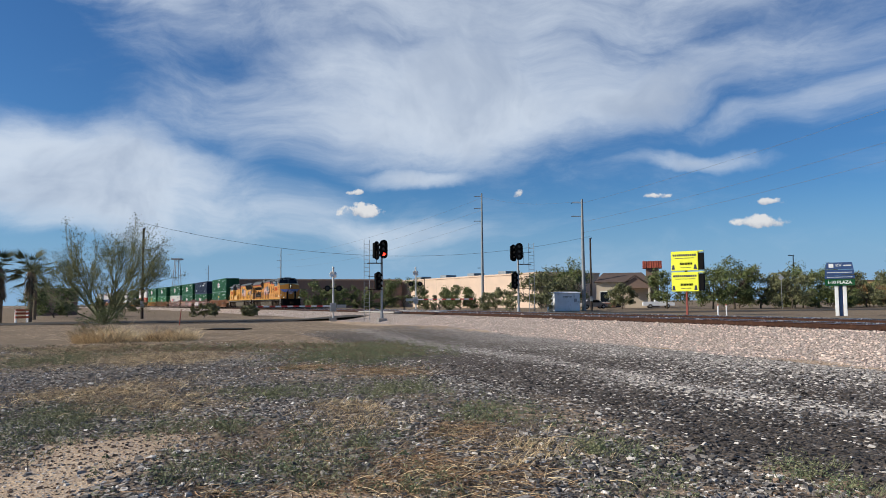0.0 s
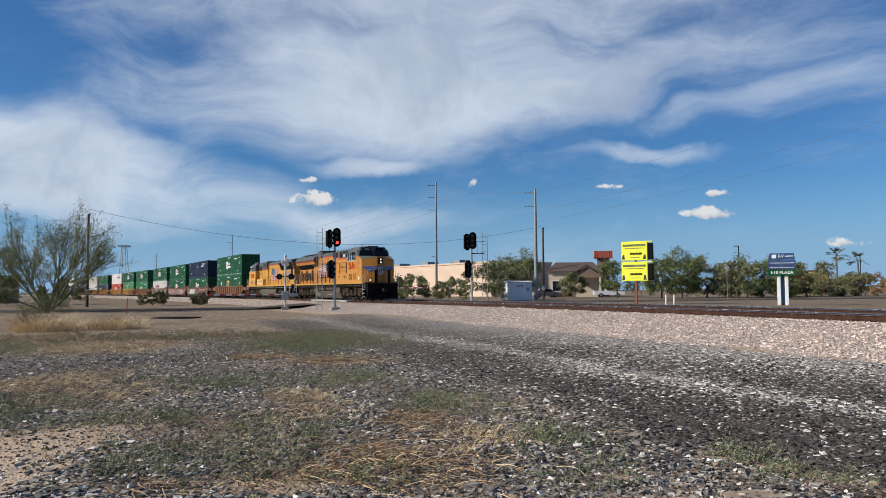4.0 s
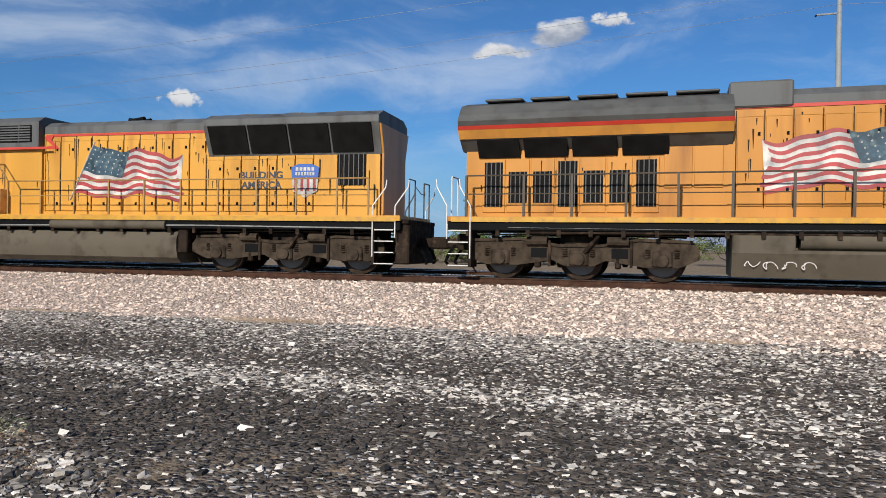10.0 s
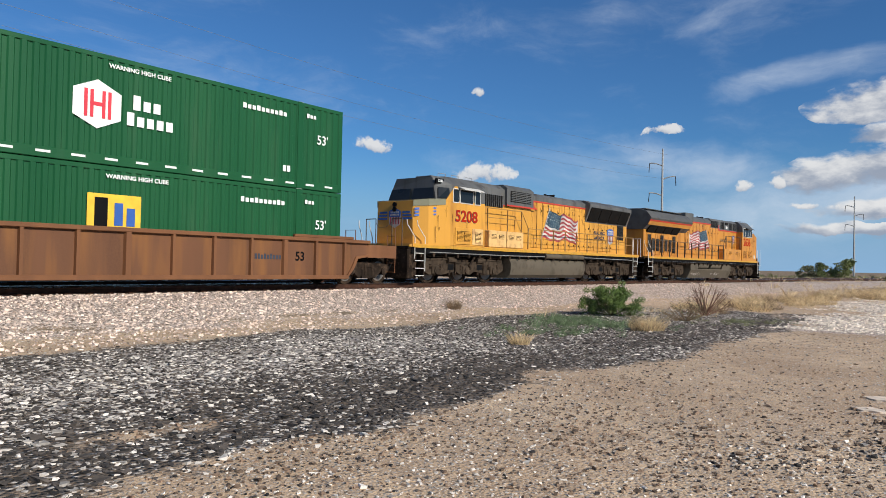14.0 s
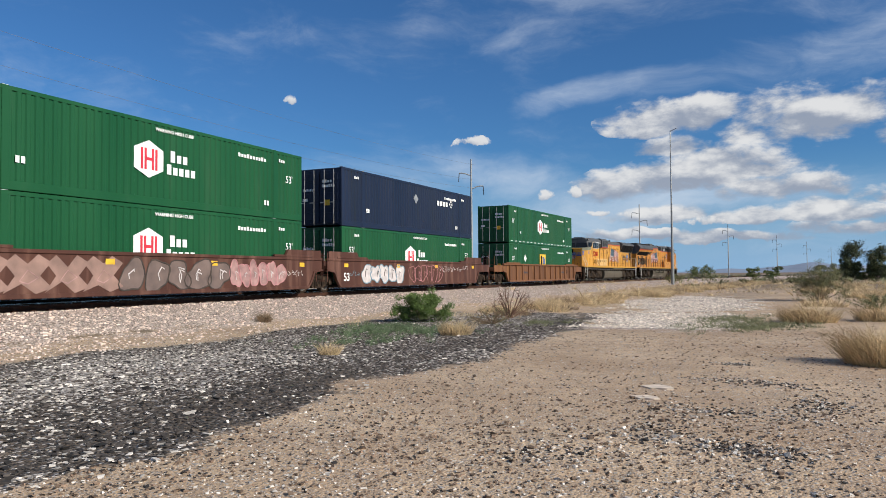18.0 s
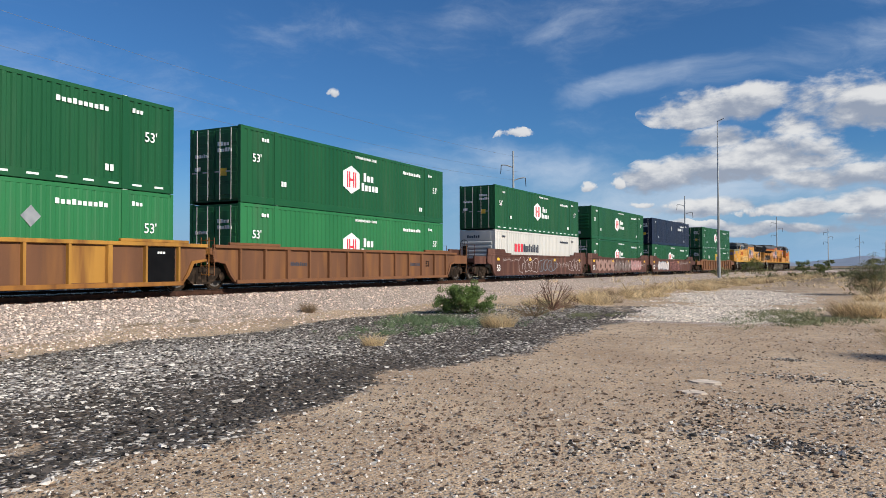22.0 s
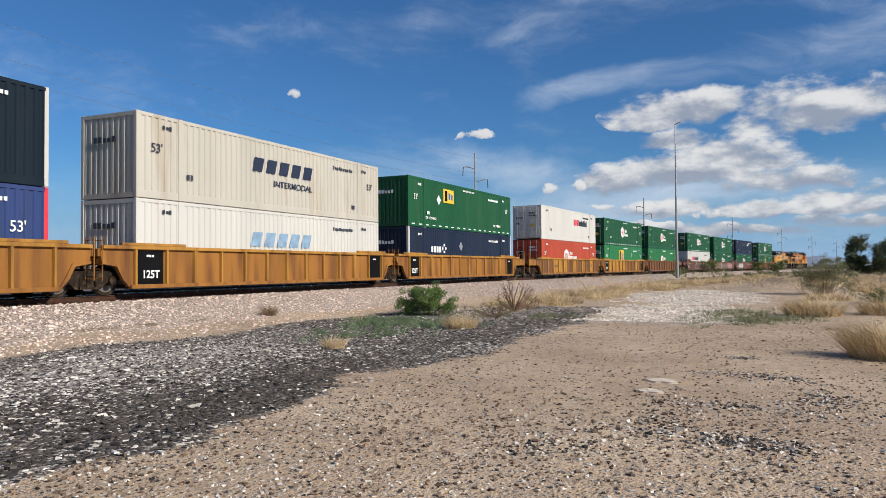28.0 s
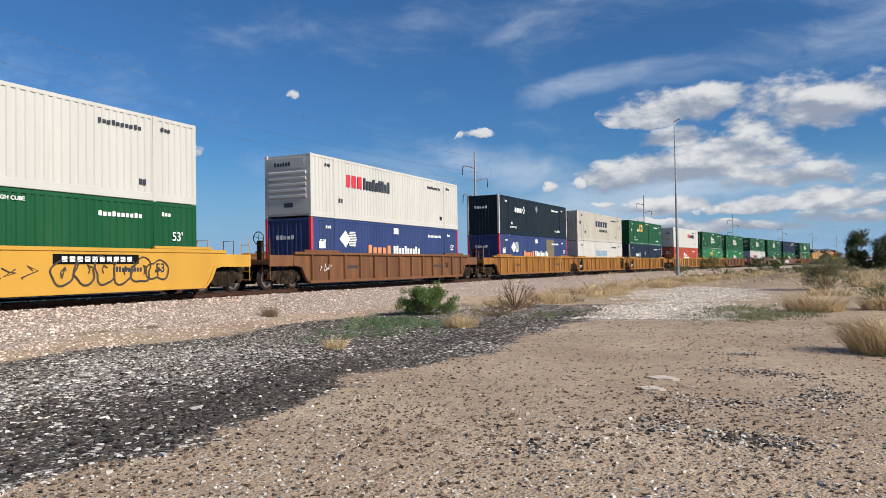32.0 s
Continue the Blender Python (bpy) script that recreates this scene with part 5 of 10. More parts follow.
    cars = [
        ("brown", "coupled", "coupled", "rust-brown ribbed well car under green containers", None, False, 0),
        ("dark", "coupled", "joint", "dark brown well car with white and rose graffiti letters", all_of(tags(-7.6, -6.6, 4, GRAFFITI_BLUE, 7), outlined(-6.4, -2.0, 5, GRAFFITI_PALE, GRAFFITI_BLUE, 8, 0.03, 0.95, GRAFFITI_DARK), outlined(-1.3, 3.0, 6, None, GRAFFITI_ROSE, 9, 0.022, 1.0), tags(2.6, 7.0, 14, GRAFFITI_PALE, 10, 0.014, 0.4, 1.15)), False, 0),
        ("dark", "joint", "joint", "dark brown well car covered in faded pinkish graffiti", all_of(wild(-7.4, -2.2, 4, GRAFFITI_TAN, 3), outlined(-2.2, 3.0, 5, GRAFFITI_GREY, GRAFFITI_DARK, 4, 0.03, 1.05, GRAFFITI_PALE), outlined(3.1, 6.6, 6, GRAFFITI_PINK, GRAFFITI_ROSE, 5, 0.024, 0.9, GRAFFITI_PALE), tags(6.4, 8.0, 7, GRAFFITI_PALE, 6)), False, 0),
        ("dark", "joint", "coupled", "dark brown well car with pale outlined graffiti", all_of(outlined(-4.6, -1.2, 3, None, GRAFFITI_PALE, 11, 0.02, 1.05), outlined(-0.9, 2.4, 4, None, GRAFFITI_BLUE, 12, 0.022, 0.9), tags(2.6, 5.2, 12, GRAFFITI_PALE, 13, 0.011, 0.5), outlined(5.3, 8.0, 4, None, GRAFFITI_PALE, 14, 0.018, 0.8), tags(-7.4, -4.6, 9, GRAFFITI_PALE, 15, 0.01, 0.2, 1.25)), False, 0),
        ("brown", "coupled", "joint", "rust-brown ribbed well car with worn yellow chords", None, False, 0),
        ("mixed", "joint", "joint", "yellow and brown ribbed well car with stencil panels", None, True, 4),
        ("mixed", "joint", "coupled", "rust-stained yellow well car under white and orange containers", None, False, 6),
        ("yellow", "coupled", "joint", "rust-stained yellow well car with stencil panels", None, True, 0),
        ("yellow", "joint", "joint", "rust-stained yellow well car under cream containers", None, True, 0),
        ("yellow", "joint", "coupled", "rust-stained yellow ribbed well car under blue containers", None, False, 0),
        ("brown", "coupled", "coupled", "rust-brown well car with small white scrawls", tags(-7.6, -6.7, 3, MARK, 31, 0.016, 0.35), False, 0),
        ("new", "coupled", "coupled", "clean yellow smooth-sided well car with black graffiti", all_of(outlined(2.0, 6.4, 6, None, GRAFFITI_DARK, 17, 0.035, 0.7), tags(-2.0, 1.6, 6, GRAFFITI_DARK, 18, 0.02, 0.5)), False, 0),
    ]
    ahead = 0.0
    for k in range(12):
        centre = ahead - BOX_LEN / 2
        paint, label, more = lower[k]
        container("", paint, 0.32, centre, label, **more)
        paint, label, more = upper[k]
        container("", paint, 3.24, centre, label, **more)
        style, fe, re_, label, scrawl, cap, mixed = cars[k]
        car = well_car(centre, style, fe, re_, label, scrawl, cap, mixed)
        if style == "new":
            plate_ = part("name_plate", Shape().box(2.0, 5.2, -1.446, -1.431, 1.1, 1.4), BLACK, car, "black reporting plate")
            part("marking", blocks(2.25, 4.95, 1.17, 1.33, 10, -1.452, seed=30, tall=1.0), MARK, plate_)
        ahead -= BOX_LEN + (GAPS[k] if k < 11 else 7.2)


train_consist()


# ---- locomotives ----
YELLOW_BROWN = mat("sun_browned_yellow_paint", (0.50, 0.22, 0.035), 0.5, 0, 0.08, 0.8, 20, 0.06, (0.33, 0.14, 0.03), 0.3, streaks=True)
MARK_FADED = mat("faded_brown_marking", (0.20, 0.12, 0.05), 0.6, 0, 0.2, 3)
NOSE_GREEN = mat("dull_olive_nose_paint", (0.19, 0.19, 0.125), 0.75, 0, 0.08, 1.2)
DARK_GREEN_GREY = mat("dark_roof_paint", (0.075, 0.075, 0.07), 0.6, 0, 0.12, 1.2, 20, 0.08, (0.05, 0.045, 0.04), 0.3)
RAIL_BLACK = mat("dark_handrail_paint", (0.06, 0.045, 0.03), 0.6, 0, 0.15)
RAIL_YELLOW = mat("yellow_handrail_paint", (0.30, 0.17, 0.05), 0.6, 0, 0.15)


def panel(parent, name, x0, x1, y, z0, z1, material, label="", deep=0.02):
    """A flat piece lying on the camera's side of a body, and its fellow on the other side."""
    for sgn in (-1, 1):
        a, b = sorted((sgn * y, sgn * (y + deep)))
        part(name, Shape().box(x0, x1, a, b, z0, z1), material, parent, label)


def louvres(parent, x0, x1, z0, z1, y, n, material, slat=0.6):
    back = part("louvre_backing", Shape().box(x0, x1, -y - 0.008, -y, z0, z1), BLACK, parent)
    h = (z1 - z0) / n
    for k in range(n):
        z = z0 + k * h
        part("louvre_slat", Shape().prism([(-y - 0.006, z), (-y - 0.035, z), (-y - 0.012, z + h * slat), (-y - 0.006, z + h * slat)], x0 + 0.01, x1 - 0.01, "x"), material, back)


def upright_grille(parent, x0, x1, z0, z1, y, n, lean=0.0):
    """Dark grille with upright bars; lean: how far its foot stands in from its head."""
    a, b = (-y, z1), (-y + lean, z0)
    g = part("grille", Shape().prism([(a[0] - 0.012, a[1]), (b[0] - 0.012, b[1]), (b[0] + 0.03, b[1]), (a[0] + 0.03, a[1])], x0, x1, "x"), GRILLE, parent, "dark air grille")
    for k in range(n):
        x = x0 + (k + 0.5) * (x1 - x0) / n
        part("grille_bar", Shape().prism([(a[0] - 0.03, a[1]), (b[0] - 0.03, b[1]), (b[0] - 0.01, b[1]), (a[0] - 0.01, a[1])], x - 0.012, x + 0.012, "x"), GREY_PAINT, g)
    return g


def handrail(parent, xs, foot, head, y, material, mid=None, thick=0.024):
    for sgn in (-1, 1):
        for x in xs:
            part("stanchion", Shape().box(x - thick, x + thick, sgn * y - thick, sgn * y + thick, foot, head), material, parent)
        part("handrail", Shape().tube([(xs[0], sgn * y, head), (xs[-1], sgn * y, head)], 0.02, 6), material, parent)
        if mid:
            part("handrail", Shape().tube([(xs[0], sgn * y, mid), (xs[-1], sgn * y, mid)], 0.014, 6), material, parent)


def stairs(parent, x, d, z_top, y=1.5):
    """A step well at a corner; d: 1 where the locomotive's end lies ahead of it, -1 behind."""
    for sgn in (-1, 1):
        a, b = sorted((x, x + d * 0.08))
        well = part("step_well", Shape().box(a, b, *sorted((sgn * 0.95, sgn * y)), 0.28, z_top), UNDER, parent)
        for k in range(4):
            z = 0.30 + k * (z_top - 0.30) / 4
            c0, c1 = sorted((x + d * 0.08, x + d * 0.62))
            part("step", Shape().box(c0, c1, *sorted((sgn * 1.1, sgn * (y + 0.02))), z, z + 0.035), UNDER, well)
            part("step_edge", Shape().box(c0, c1, *sorted((sgn * (y + 0.02), sgn * (y + 0.035))), z + 0.004, z + 0.03), CHROME, well, "white painted step edge")
        for q in (0.03, 0.66):
            part("grab_rail", Shape().tube([(x + d * q, sgn * (y + 0.03), 0.5 if q < 0.1 else 1.0), (x + d * q, sgn * (y + 0.03), z_top + 0.35), (x + d * (q + 0.32), sgn * (y - 0.1), z_top + 0.85), (x + d * (q + 0.34), sgn * (y - 0.12), z_top + 1.05)], 0.018, 7), CHROME, parent, "white painted grab rail")


def big_truck(parent, axles, style):
    """A three-axle truck: long side frames with bearings, dampers and brake gear."""
    x0, x1 = axles[0] - 0.85, axles[-1] + 0.85
    r = 0.53
    for sgn in (-1, 1):
        y = sgn * 1.12
        prof = [(x0, 0.78), (x0 + 0.15, 0.98), (axles[0] + 0.55, 1.02), (axles[1] - 0.5, 0.86), (axles[1] + 0.5, 0.86), (axles[2] - 0.55, 1.02), (x1 - 0.15, 0.98), (x1, 0.78), (x1, 0.56)]
        prof += [(axles[2] + 0.4, 0.36), (axles[2] - 0.45, 0.36), (axles[1] + 0.66, 0.5), (axles[1] + 0.36, 0.36), (axles[1] - 0.36, 0.36), (axles[1] - 0.66, 0.5), (axles[0] + 0.45, 0.36), (axles[0] - 0.4, 0.36), (x0, 0.56)]
        f = part("side_frame", Shape().prism(prof[::-1], y - 0.1, y + 0.1), DUSTY, parent)
        for a in axles:
            part("axle_box", Shape().box(a - 0.24, a + 0.24, y + sgn * 0.12 - 0.06, y + sgn * 0.12 + 0.06, 0.36, 0.74, 0.04), DUSTY, f)
            part("axle_cover", Shape().turned(a, 0.53, [(0.01, y + sgn * 0.16), (0.16, y + sgn * 0.17), (0.15, y + sgn * 0.23), (0.01, y + sgn * 0.24)][::sgn], 16), DUSTY, f)
            for o in (-0.34, 0.34):
                part("coil_spring", Shape().rings([[(a + o + w_ * math.cos(i * math.tau / 8), y + sgn * 0.06 + w_ * math.sin(i * math.tau / 8), 0.58 + q * 0.028) for i in range(8)] for q, w_ in enumerate((0.06, 0.09, 0.06, 0.09, 0.06, 0.09, 0.06, 0.09, 0.06))]), UNDER, f)
        rib = [(x0 + 0.15, 0.97), (axles[0] + 0.55, 1.01), (axles[1] - 0.5, 0.85), (axles[1] + 0.5, 0.85), (axles[2] - 0.55, 1.01), (x1 - 0.15, 0.97)]
        part("frame_rib", Shape().prism([(p, q + 0.05) for p, q in rib] + [(p, q - 0.02) for p, q in reversed(rib)], y - 0.14, y + 0.14), DUSTY, f)
        for a, b in zip(axles, axles[1:]):
            # pockets are flat black plates, their inner shade put into the colour
            part("frame_pocket", Shape().box((a + b) / 2 - 0.2, (a + b) / 2 + 0.2, *sorted((y + sgn * 0.098, y + sgn * 0.108)), 0.56, 0.8, 0.0), BLACK, f)
            part("brake_lever", Shape().box((a + b) / 2 + 0.24, (a + b) / 2 + 0.31, y + sgn * 0.14 - 0.02, y + sgn * 0.14 + 0.02, 0.34, 1.0, 0.01), UNDER, f)
        for q in (0.5, 1.5):
            xm = axles[0] + q * (axles[1] - axles[0])
            part("brake_cylinder", Shape().tube([(xm - 0.3, y + sgn * 0.14, 0.98), (xm + 0.22, y + sgn * 0.14, 0.98)], 0.12, 10), DUSTY, f, smooth=True)
            part("brake_shoe", Shape().box(xm - 0.12, xm + 0.02, y - 0.1, y + 0.16, 0.3, 0.62, 0.03), UNDER, f)
        part("damper", Shape().tube([(axles[1] + 0.15, y + sgn * 0.2, 0.7), (axles[1] + 0.5, y + sgn * 0.2, 1.12)], 0.05, 8), UNDER, f)
        part("sand_pipe", Shape().tube([(x0 + 0.1, y, 0.9), (x0 - 0.06, y - sgn * 0.25, 0.4), (x0 + 0.1, y - sgn * 0.33, 0.12)], 0.025, 6), UNDER, f)
        part("equaliser_pipe", Shape().tube([(x0 + 0.3, y + sgn * 0.12, 1.12), (axles[1], y + sgn * 0.12, 1.16), (x1 - 0.3, y + sgn * 0.12, 1.12)], 0.022, 6), DUSTY, f)
    part("bolster", Shape().box(axles[1] - 0.5, axles[1] + 0.5, -1.05, 1.05, 0.7, 1.15, 0.05), UNDER, parent)
    for k, a in enumerate(axles):
        wheelset(parent, a, r)
        e = 1 if k == 0 else -1
        part("traction_motor", Shape().prism([(a - 0.3 * e, 0.24), (a + 0.62 * e, 0.3), (a + 0.7 * e, 0.82), (a + 0.2 * e, 0.98), (a - 0.36 * e, 0.8)][::-e], -0.62, 0.62), UNDER, parent)


GRIME = mat("black_oily_grime", (0.035, 0.022, 0.012), 0.7, 0, 0.3, 6, 30, 0.05, spec=0.1)


def grime(parent, x0, x1, z_lo, z_hi, y, n, seed, longest=0.9):
    """Thin dark runs of oil and soot down a painted side, from latches, seams and roof edges."""
    rnd = random.Random(seed)
    for _ in range(n):
        x, z, w = rnd.uniform(x0, x1), rnd.uniform(z_lo, z_hi), rnd.uniform(0.008, 0.022)
        h = longest * rnd.uniform(0.15, 1.0) ** 1.5
        part("grime_streak", plate([(x - w * 0.3, z - h), (x + w * 0.3, z - h * 0.97), (x + w * 0.8, z - h * 0.4), (x + w, z), (x - w, z), (x - w * 0.7, z - h * 0.5)], y - 0.003, 0.002), GRIME, parent, "dark oily streak")


def seams(parent, xs, z0, z1, y):
    """Dark joints between the hood's doors."""
    for x in xs:
        part("door_seam", Shape().box(x - 0.012, x + 0.012, y - 0.002, y, z0, z1), GRIME, parent)


def flag(parent, x0, x1, z0, z1, y, canton_right):
    """A painted waving flag: thirteen bands on a slanting staff."""
    w, h = x1 - x0, z1 - z0

    def at(u, v):
        swell = 0.055 * math.sin(u * 10.5 + 1.0 + v) * (0.5 + 0.5 * u) + 0.022 * math.sin(u * 23 + v * 3)
        x = u * w * (0.97 + 0.03 * math.sin(v * 7)) + 0.19 * w * v * (1 - u)
        return (x1 - x if canton_right else x0 + x), z0 + (0.10 + v * (0.80 - 0.12 * u) + swell - 0.05 * u) * h

    def band(v0, v1, u0=0.0, u1=1.0, y_=None, n=30):
        q = y_ or y
        lo = [at(u0 + (u1 - u0) * k / n, v0) for k in range(n + 1)]
        hi = [at(u0 + (u1 - u0) * k / n, v1) for k in range(n + 1)]
        pts = lo + hi[::-1]
        if canton_right:
            pts = pts[::-1]
        s = Shape()
        for k in range(n):
            c = [lo[k], lo[k + 1], hi[k + 1], hi[k]]
            s.add([(a, q, b) for a, b in c], [(0, 1, 2, 3) if not canton_right else (3, 2, 1, 0)])
        return s
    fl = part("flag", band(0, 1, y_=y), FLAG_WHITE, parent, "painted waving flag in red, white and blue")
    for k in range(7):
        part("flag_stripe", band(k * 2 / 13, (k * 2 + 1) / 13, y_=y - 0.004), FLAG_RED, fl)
    part("flag_canton", band(6 / 13, 1.0, 0.0, 0.42, y - 0.008, 8), NAVY_FLAG, fl)
    for i in range(6):
        for j in range(5):
            a, b = at(0.04 + i * 0.066, 0.53 + j * 0.1)
            part("flag_star", Shape().add([(a - 0.026, y - 0.012, b), (a, y - 0.012, b - 0.026), (a + 0.026, y - 0.012, b), (a, y - 0.012, b + 0.026)], [(0, 1, 2, 3)]), FLAG_WHITE, fl)
    a, b = at(0, 1.06), at(0, -0.1)
    part("flag_staff", Shape().tube([(a[0], y - 0.008, a[1]), (b[0], y - 0.008, b[1])], 0.02, 5), FLAG_WHITE, fl)


def shield(parent, cx, z0, z1, y):
    """A striped shield with a blue head, as plain shapes."""
    w, h = (z1 - z0) * 0.42, z1 - z0
    body = [(cx - w, z0 + h * 0.62), (cx - w * 0.92, z0 + h * 0.2), (cx, z0), (cx + w * 0.92, z0 + h * 0.2), (cx + w, z0 + h * 0.62)]
    sh = part("shield", plate(body, y - 0.01, 0.01), FLAG_WHITE, parent, "red, white and blue shield")
    for k in range(4):
        x = cx - w * 0.8 + k * w * 0.47
        part("shield_bar", plate(rect(x, x + w * 0.2, z0 + h * 0.2, z0 + h * 0.62), y - 0.016, 0.01), FLAG_RED, sh)
    part("shield_head", plate([(cx - w, z0 + h * 0.6), (cx + w, z0 + h * 0.6), (cx + w * 1.05, z0 + h * 0.9), (cx + w * 0.5, z0 + h), (cx - w * 0.5, z0 + h), (cx - w * 1.05, z0 + h * 0.9)], y - 0.018, 0.012), BLUE_PAINT, sh)
    part("shield_marking", blocks(cx - w * 0.75, cx + w * 0.75, z0 + h * 0.8, z0 + h * 0.9, 5, y - 0.024, seed=3, tall=1.0).add(*(lambda q: (q.v, q.f))(blocks(cx - w * 0.75, cx + w * 0.75, z0 + h * 0.66, z0 + h * 0.76, 7, y - 0.024, seed=4, tall=1.0))), FLAG_WHITE, sh)
    return sh


def loco_ends(parent, x_front, x_rear, z):
    for e, x in ((1, x_front), (-1, x_rear)):
        part("draft_pocket", Shape().box(*sorted((x, x - e * 0.5)), -0.3, 0.3, 0.7, 1.15, 0.03), UNDER, parent)
        part("coupler", Shape().box(*sorted((x, x + e * 0.42)), -0.13, 0.13, 0.76, 1.02, 0.03).box(*sorted((x + e * 0.3, x + e * 0.6)), -0.2, 0.2, 0.72, 1.06, 0.05), UNDER, parent)
        for yy in (-0.55, -0.4, 0.4, 0.55):
            part("air_hose", Shape().tube([(x, yy, 0.85), (x + e * 0.18, yy, 0.6), (x + e * 0.28, yy * 0.9, 0.38), (x + e * 0.22, yy * 0.8, 0.3)], 0.025, 6), BLACK, parent)


def roof_horn(parent, x, y, z):
    s = Shape()
    for k, o in enumerate((-0.16, 0.0, 0.16)):
        s.tube([(x, y + o, z + 0.1), (x + (0.34 if k != 1 else -0.3), y + o, z + 0.1)], 0.03, 8, 0.075)
    s.box(x - 0.06, x + 0.06, y - 0.2, y + 0.2, z, z + 0.12)
    part("horn", s, BLACK, parent, "dark blue-black air horn")


def fuel_tank(parent, x0, x1, round_side):
    if round_side:
        prof = [(-1.42, 0.62), (-1.36, 0.36), (-1.15, 0.2), (1.15, 0.2), (1.36, 0.36), (1.42, 0.62), (1.42, 0.9), (1.32, 1.1), (1.1, 1.18), (-1.1, 1.18), (-1.32, 1.1), (-1.42, 0.9)]
    else:
        prof = [(-1.45, 0.75), (-1.18, 0.18), (1.18, 0.18), (1.45, 0.75), (1.45, 0.82), (0.95, 0.85), (0.95, 1.15), (-0.95, 1.15), (-0.95, 0.85), (-1.45, 0.82)]
    return part("fuel_tank", Shape().prism(prof[::-1], x0, x1, "x"), TANK, parent, "dusty brown fuel tank", smooth=round_side)


def cab_windows(parent, panes, y, z0, z1):
    for a, b in panes:
        for sgn in (-1, 1):
            fr = part("window_frame", Shape().box(a - 0.035, b + 0.035, *sorted((sgn * y, sgn * (y + 0.02))), z0 - 0.035, z1 + 0.035), CHROME, parent, "white window frame")
            part("window_pane", Shape().box(a, b, *sorted((sgn * (y + 0.02), sgn * (y + 0.026))), z0, z1), GLASS, fr)


def locomotive_lead():
    """The leading unit: wide radiator wings at its tail, a long hood, a wide cab and a blunt nose at its head."""
    lo = thing("locomotive", "yellow and grey leading diesel locomotive with waving flag painted", "locomotive", "locomotives of the train")
    sill = 1.58
    part("frame", Shape().box(-11.1, 10.4, -1.48, 1.48, 1.22, 1.46, 0.02), BLACK, lo)
    part("walkway", Shape().box(-11.1, 10.0, -1.52, 1.52, 1.46, sill), YELLOW, lo)
    panel(lo, "sill_stripe", -11.0, 9.6, 1.52, 1.44, 1.56, EDGE_YELLOW, "yellow sill stripe", 0.012)
    for sgn in (-1, 1):
        part("frame_pipe", Shape().tube([(-9.0, sgn * 1.42, 1.18), (8.6, sgn * 1.42, 1.18)], 0.03, 6), UNDER, lo)
    # radiator body and wings
    part("radiator_body", Shape().box(-10.75, -4.3, -1.0, 1.0, sill, 3.62), YELLOW, lo)
    wing = [(-1.0, 3.3), (1.0, 3.3), (1.32, 3.58), (1.56, 4.02), (1.44, 4.2), (1.2, 4.46), (0.6, 4.62), (-0.6, 4.62), (-1.2, 4.46), (-1.44, 4.2), (-1.56, 4.02), (-1.32, 3.58)]
    w = part("radiator_wing", Shape().prism(wing, -10.85, -4.2, "x"), DARK_GREEN_GREY, lo, "dark flared radiator wing")
    for sgn in (-1, 1):
        part("wing_fascia", Shape().prism([(sgn * 1.335, 3.586), (sgn * 1.35, 3.58), (sgn * 1.47, 3.80), (sgn * 1.455, 3.806)][::sgn], -10.86, -4.19, "x"), YELLOW_BROWN, w)
        part("wing_stripe", Shape().prism([(sgn * 1.456, 3.81), (sgn * 1.471, 3.805), (sgn * 1.52, 3.895), (sgn * 1.505, 3.9)][::sgn], -10.86, -4.19, "x"), RED, w)
    for k in range(4):
        x = -10.4 + k * 1.22
        for sgn in (-1, 1):
            part("radiator_intake", Shape().prism([(sgn * 1.27, 3.56), (sgn * 1.3, 3.53), (sgn * 1.05, 3.12), (sgn * 1.0, 3.12), (sgn * 1.0, 3.2)][::sgn], x, x + 1.1, "x"), GRILLE, lo, "dark slanting radiator intake")
    for k in range(5):
        part("roof_hatch", Shape().box(-10.3 + k * 1.2, -9.3 + k * 1.2, -0.9, 0.9, 4.62, 4.68, 0.02), DARK_GREEN_GREY, lo)
    for k in range(7):
        x = -10.3 + k * 0.64
        d = part("hood_door", Shape().box(x, x + 0.6, -1.035, -1.0, 1.7, 3.08, 0.01), YELLOW, lo)
        if k in (0, 1, 2, 3, 4, 5, 6):
            tall = k in (0, 3, 6)
            upright_grille(d, x + 0.06, x + 0.54, 1.85 if tall else 1.95, 3.0 if tall else 2.75, 1.04, 4)
    for k in range(2):
        part("hood_door", Shape().box(-5.75 + k * 0.7, -5.1 + k * 0.7, -1.035, -1.0, 2.3, 3.3, 0.01), YELLOW, lo)
    # hood
    part("hood", Shape().box(-4.3, 6.0, -1.02, 1.02, sill, 4.22), YELLOW, lo)
    part("hood_roof", Shape().prism([(-1.025, 4.2), (1.025, 4.2), (1.025, 4.42), (0.8, 4.6), (-0.8, 4.6), (-1.025, 4.42)], -2.9, 0.5, "x"), GREY_PAINT, lo)
    part("hood_tower", Shape().box(-4.3, -2.9, -1.1, 1.1, 4.16, 4.78, 0.04), GREY_PAINT, lo)
    part("upper_cabinet", Shape().prism([(-1.04, 3.86), (1.04, 3.86), (1.04, 4.5), (0.85, 4.66), (-0.85, 4.66), (-1.04, 4.5)], 0.5, 6.0, "x"), GREY_PAINT, lo)
    panel(lo, "stripe", -4.3, 0.6, 1.03, 4.14, 4.22, RED, "red stripe", 0.01)
    panel(lo, "stripe", 2.3, 6.0, 1.04, 3.80, 3.88, RED, "red stripe", 0.01)
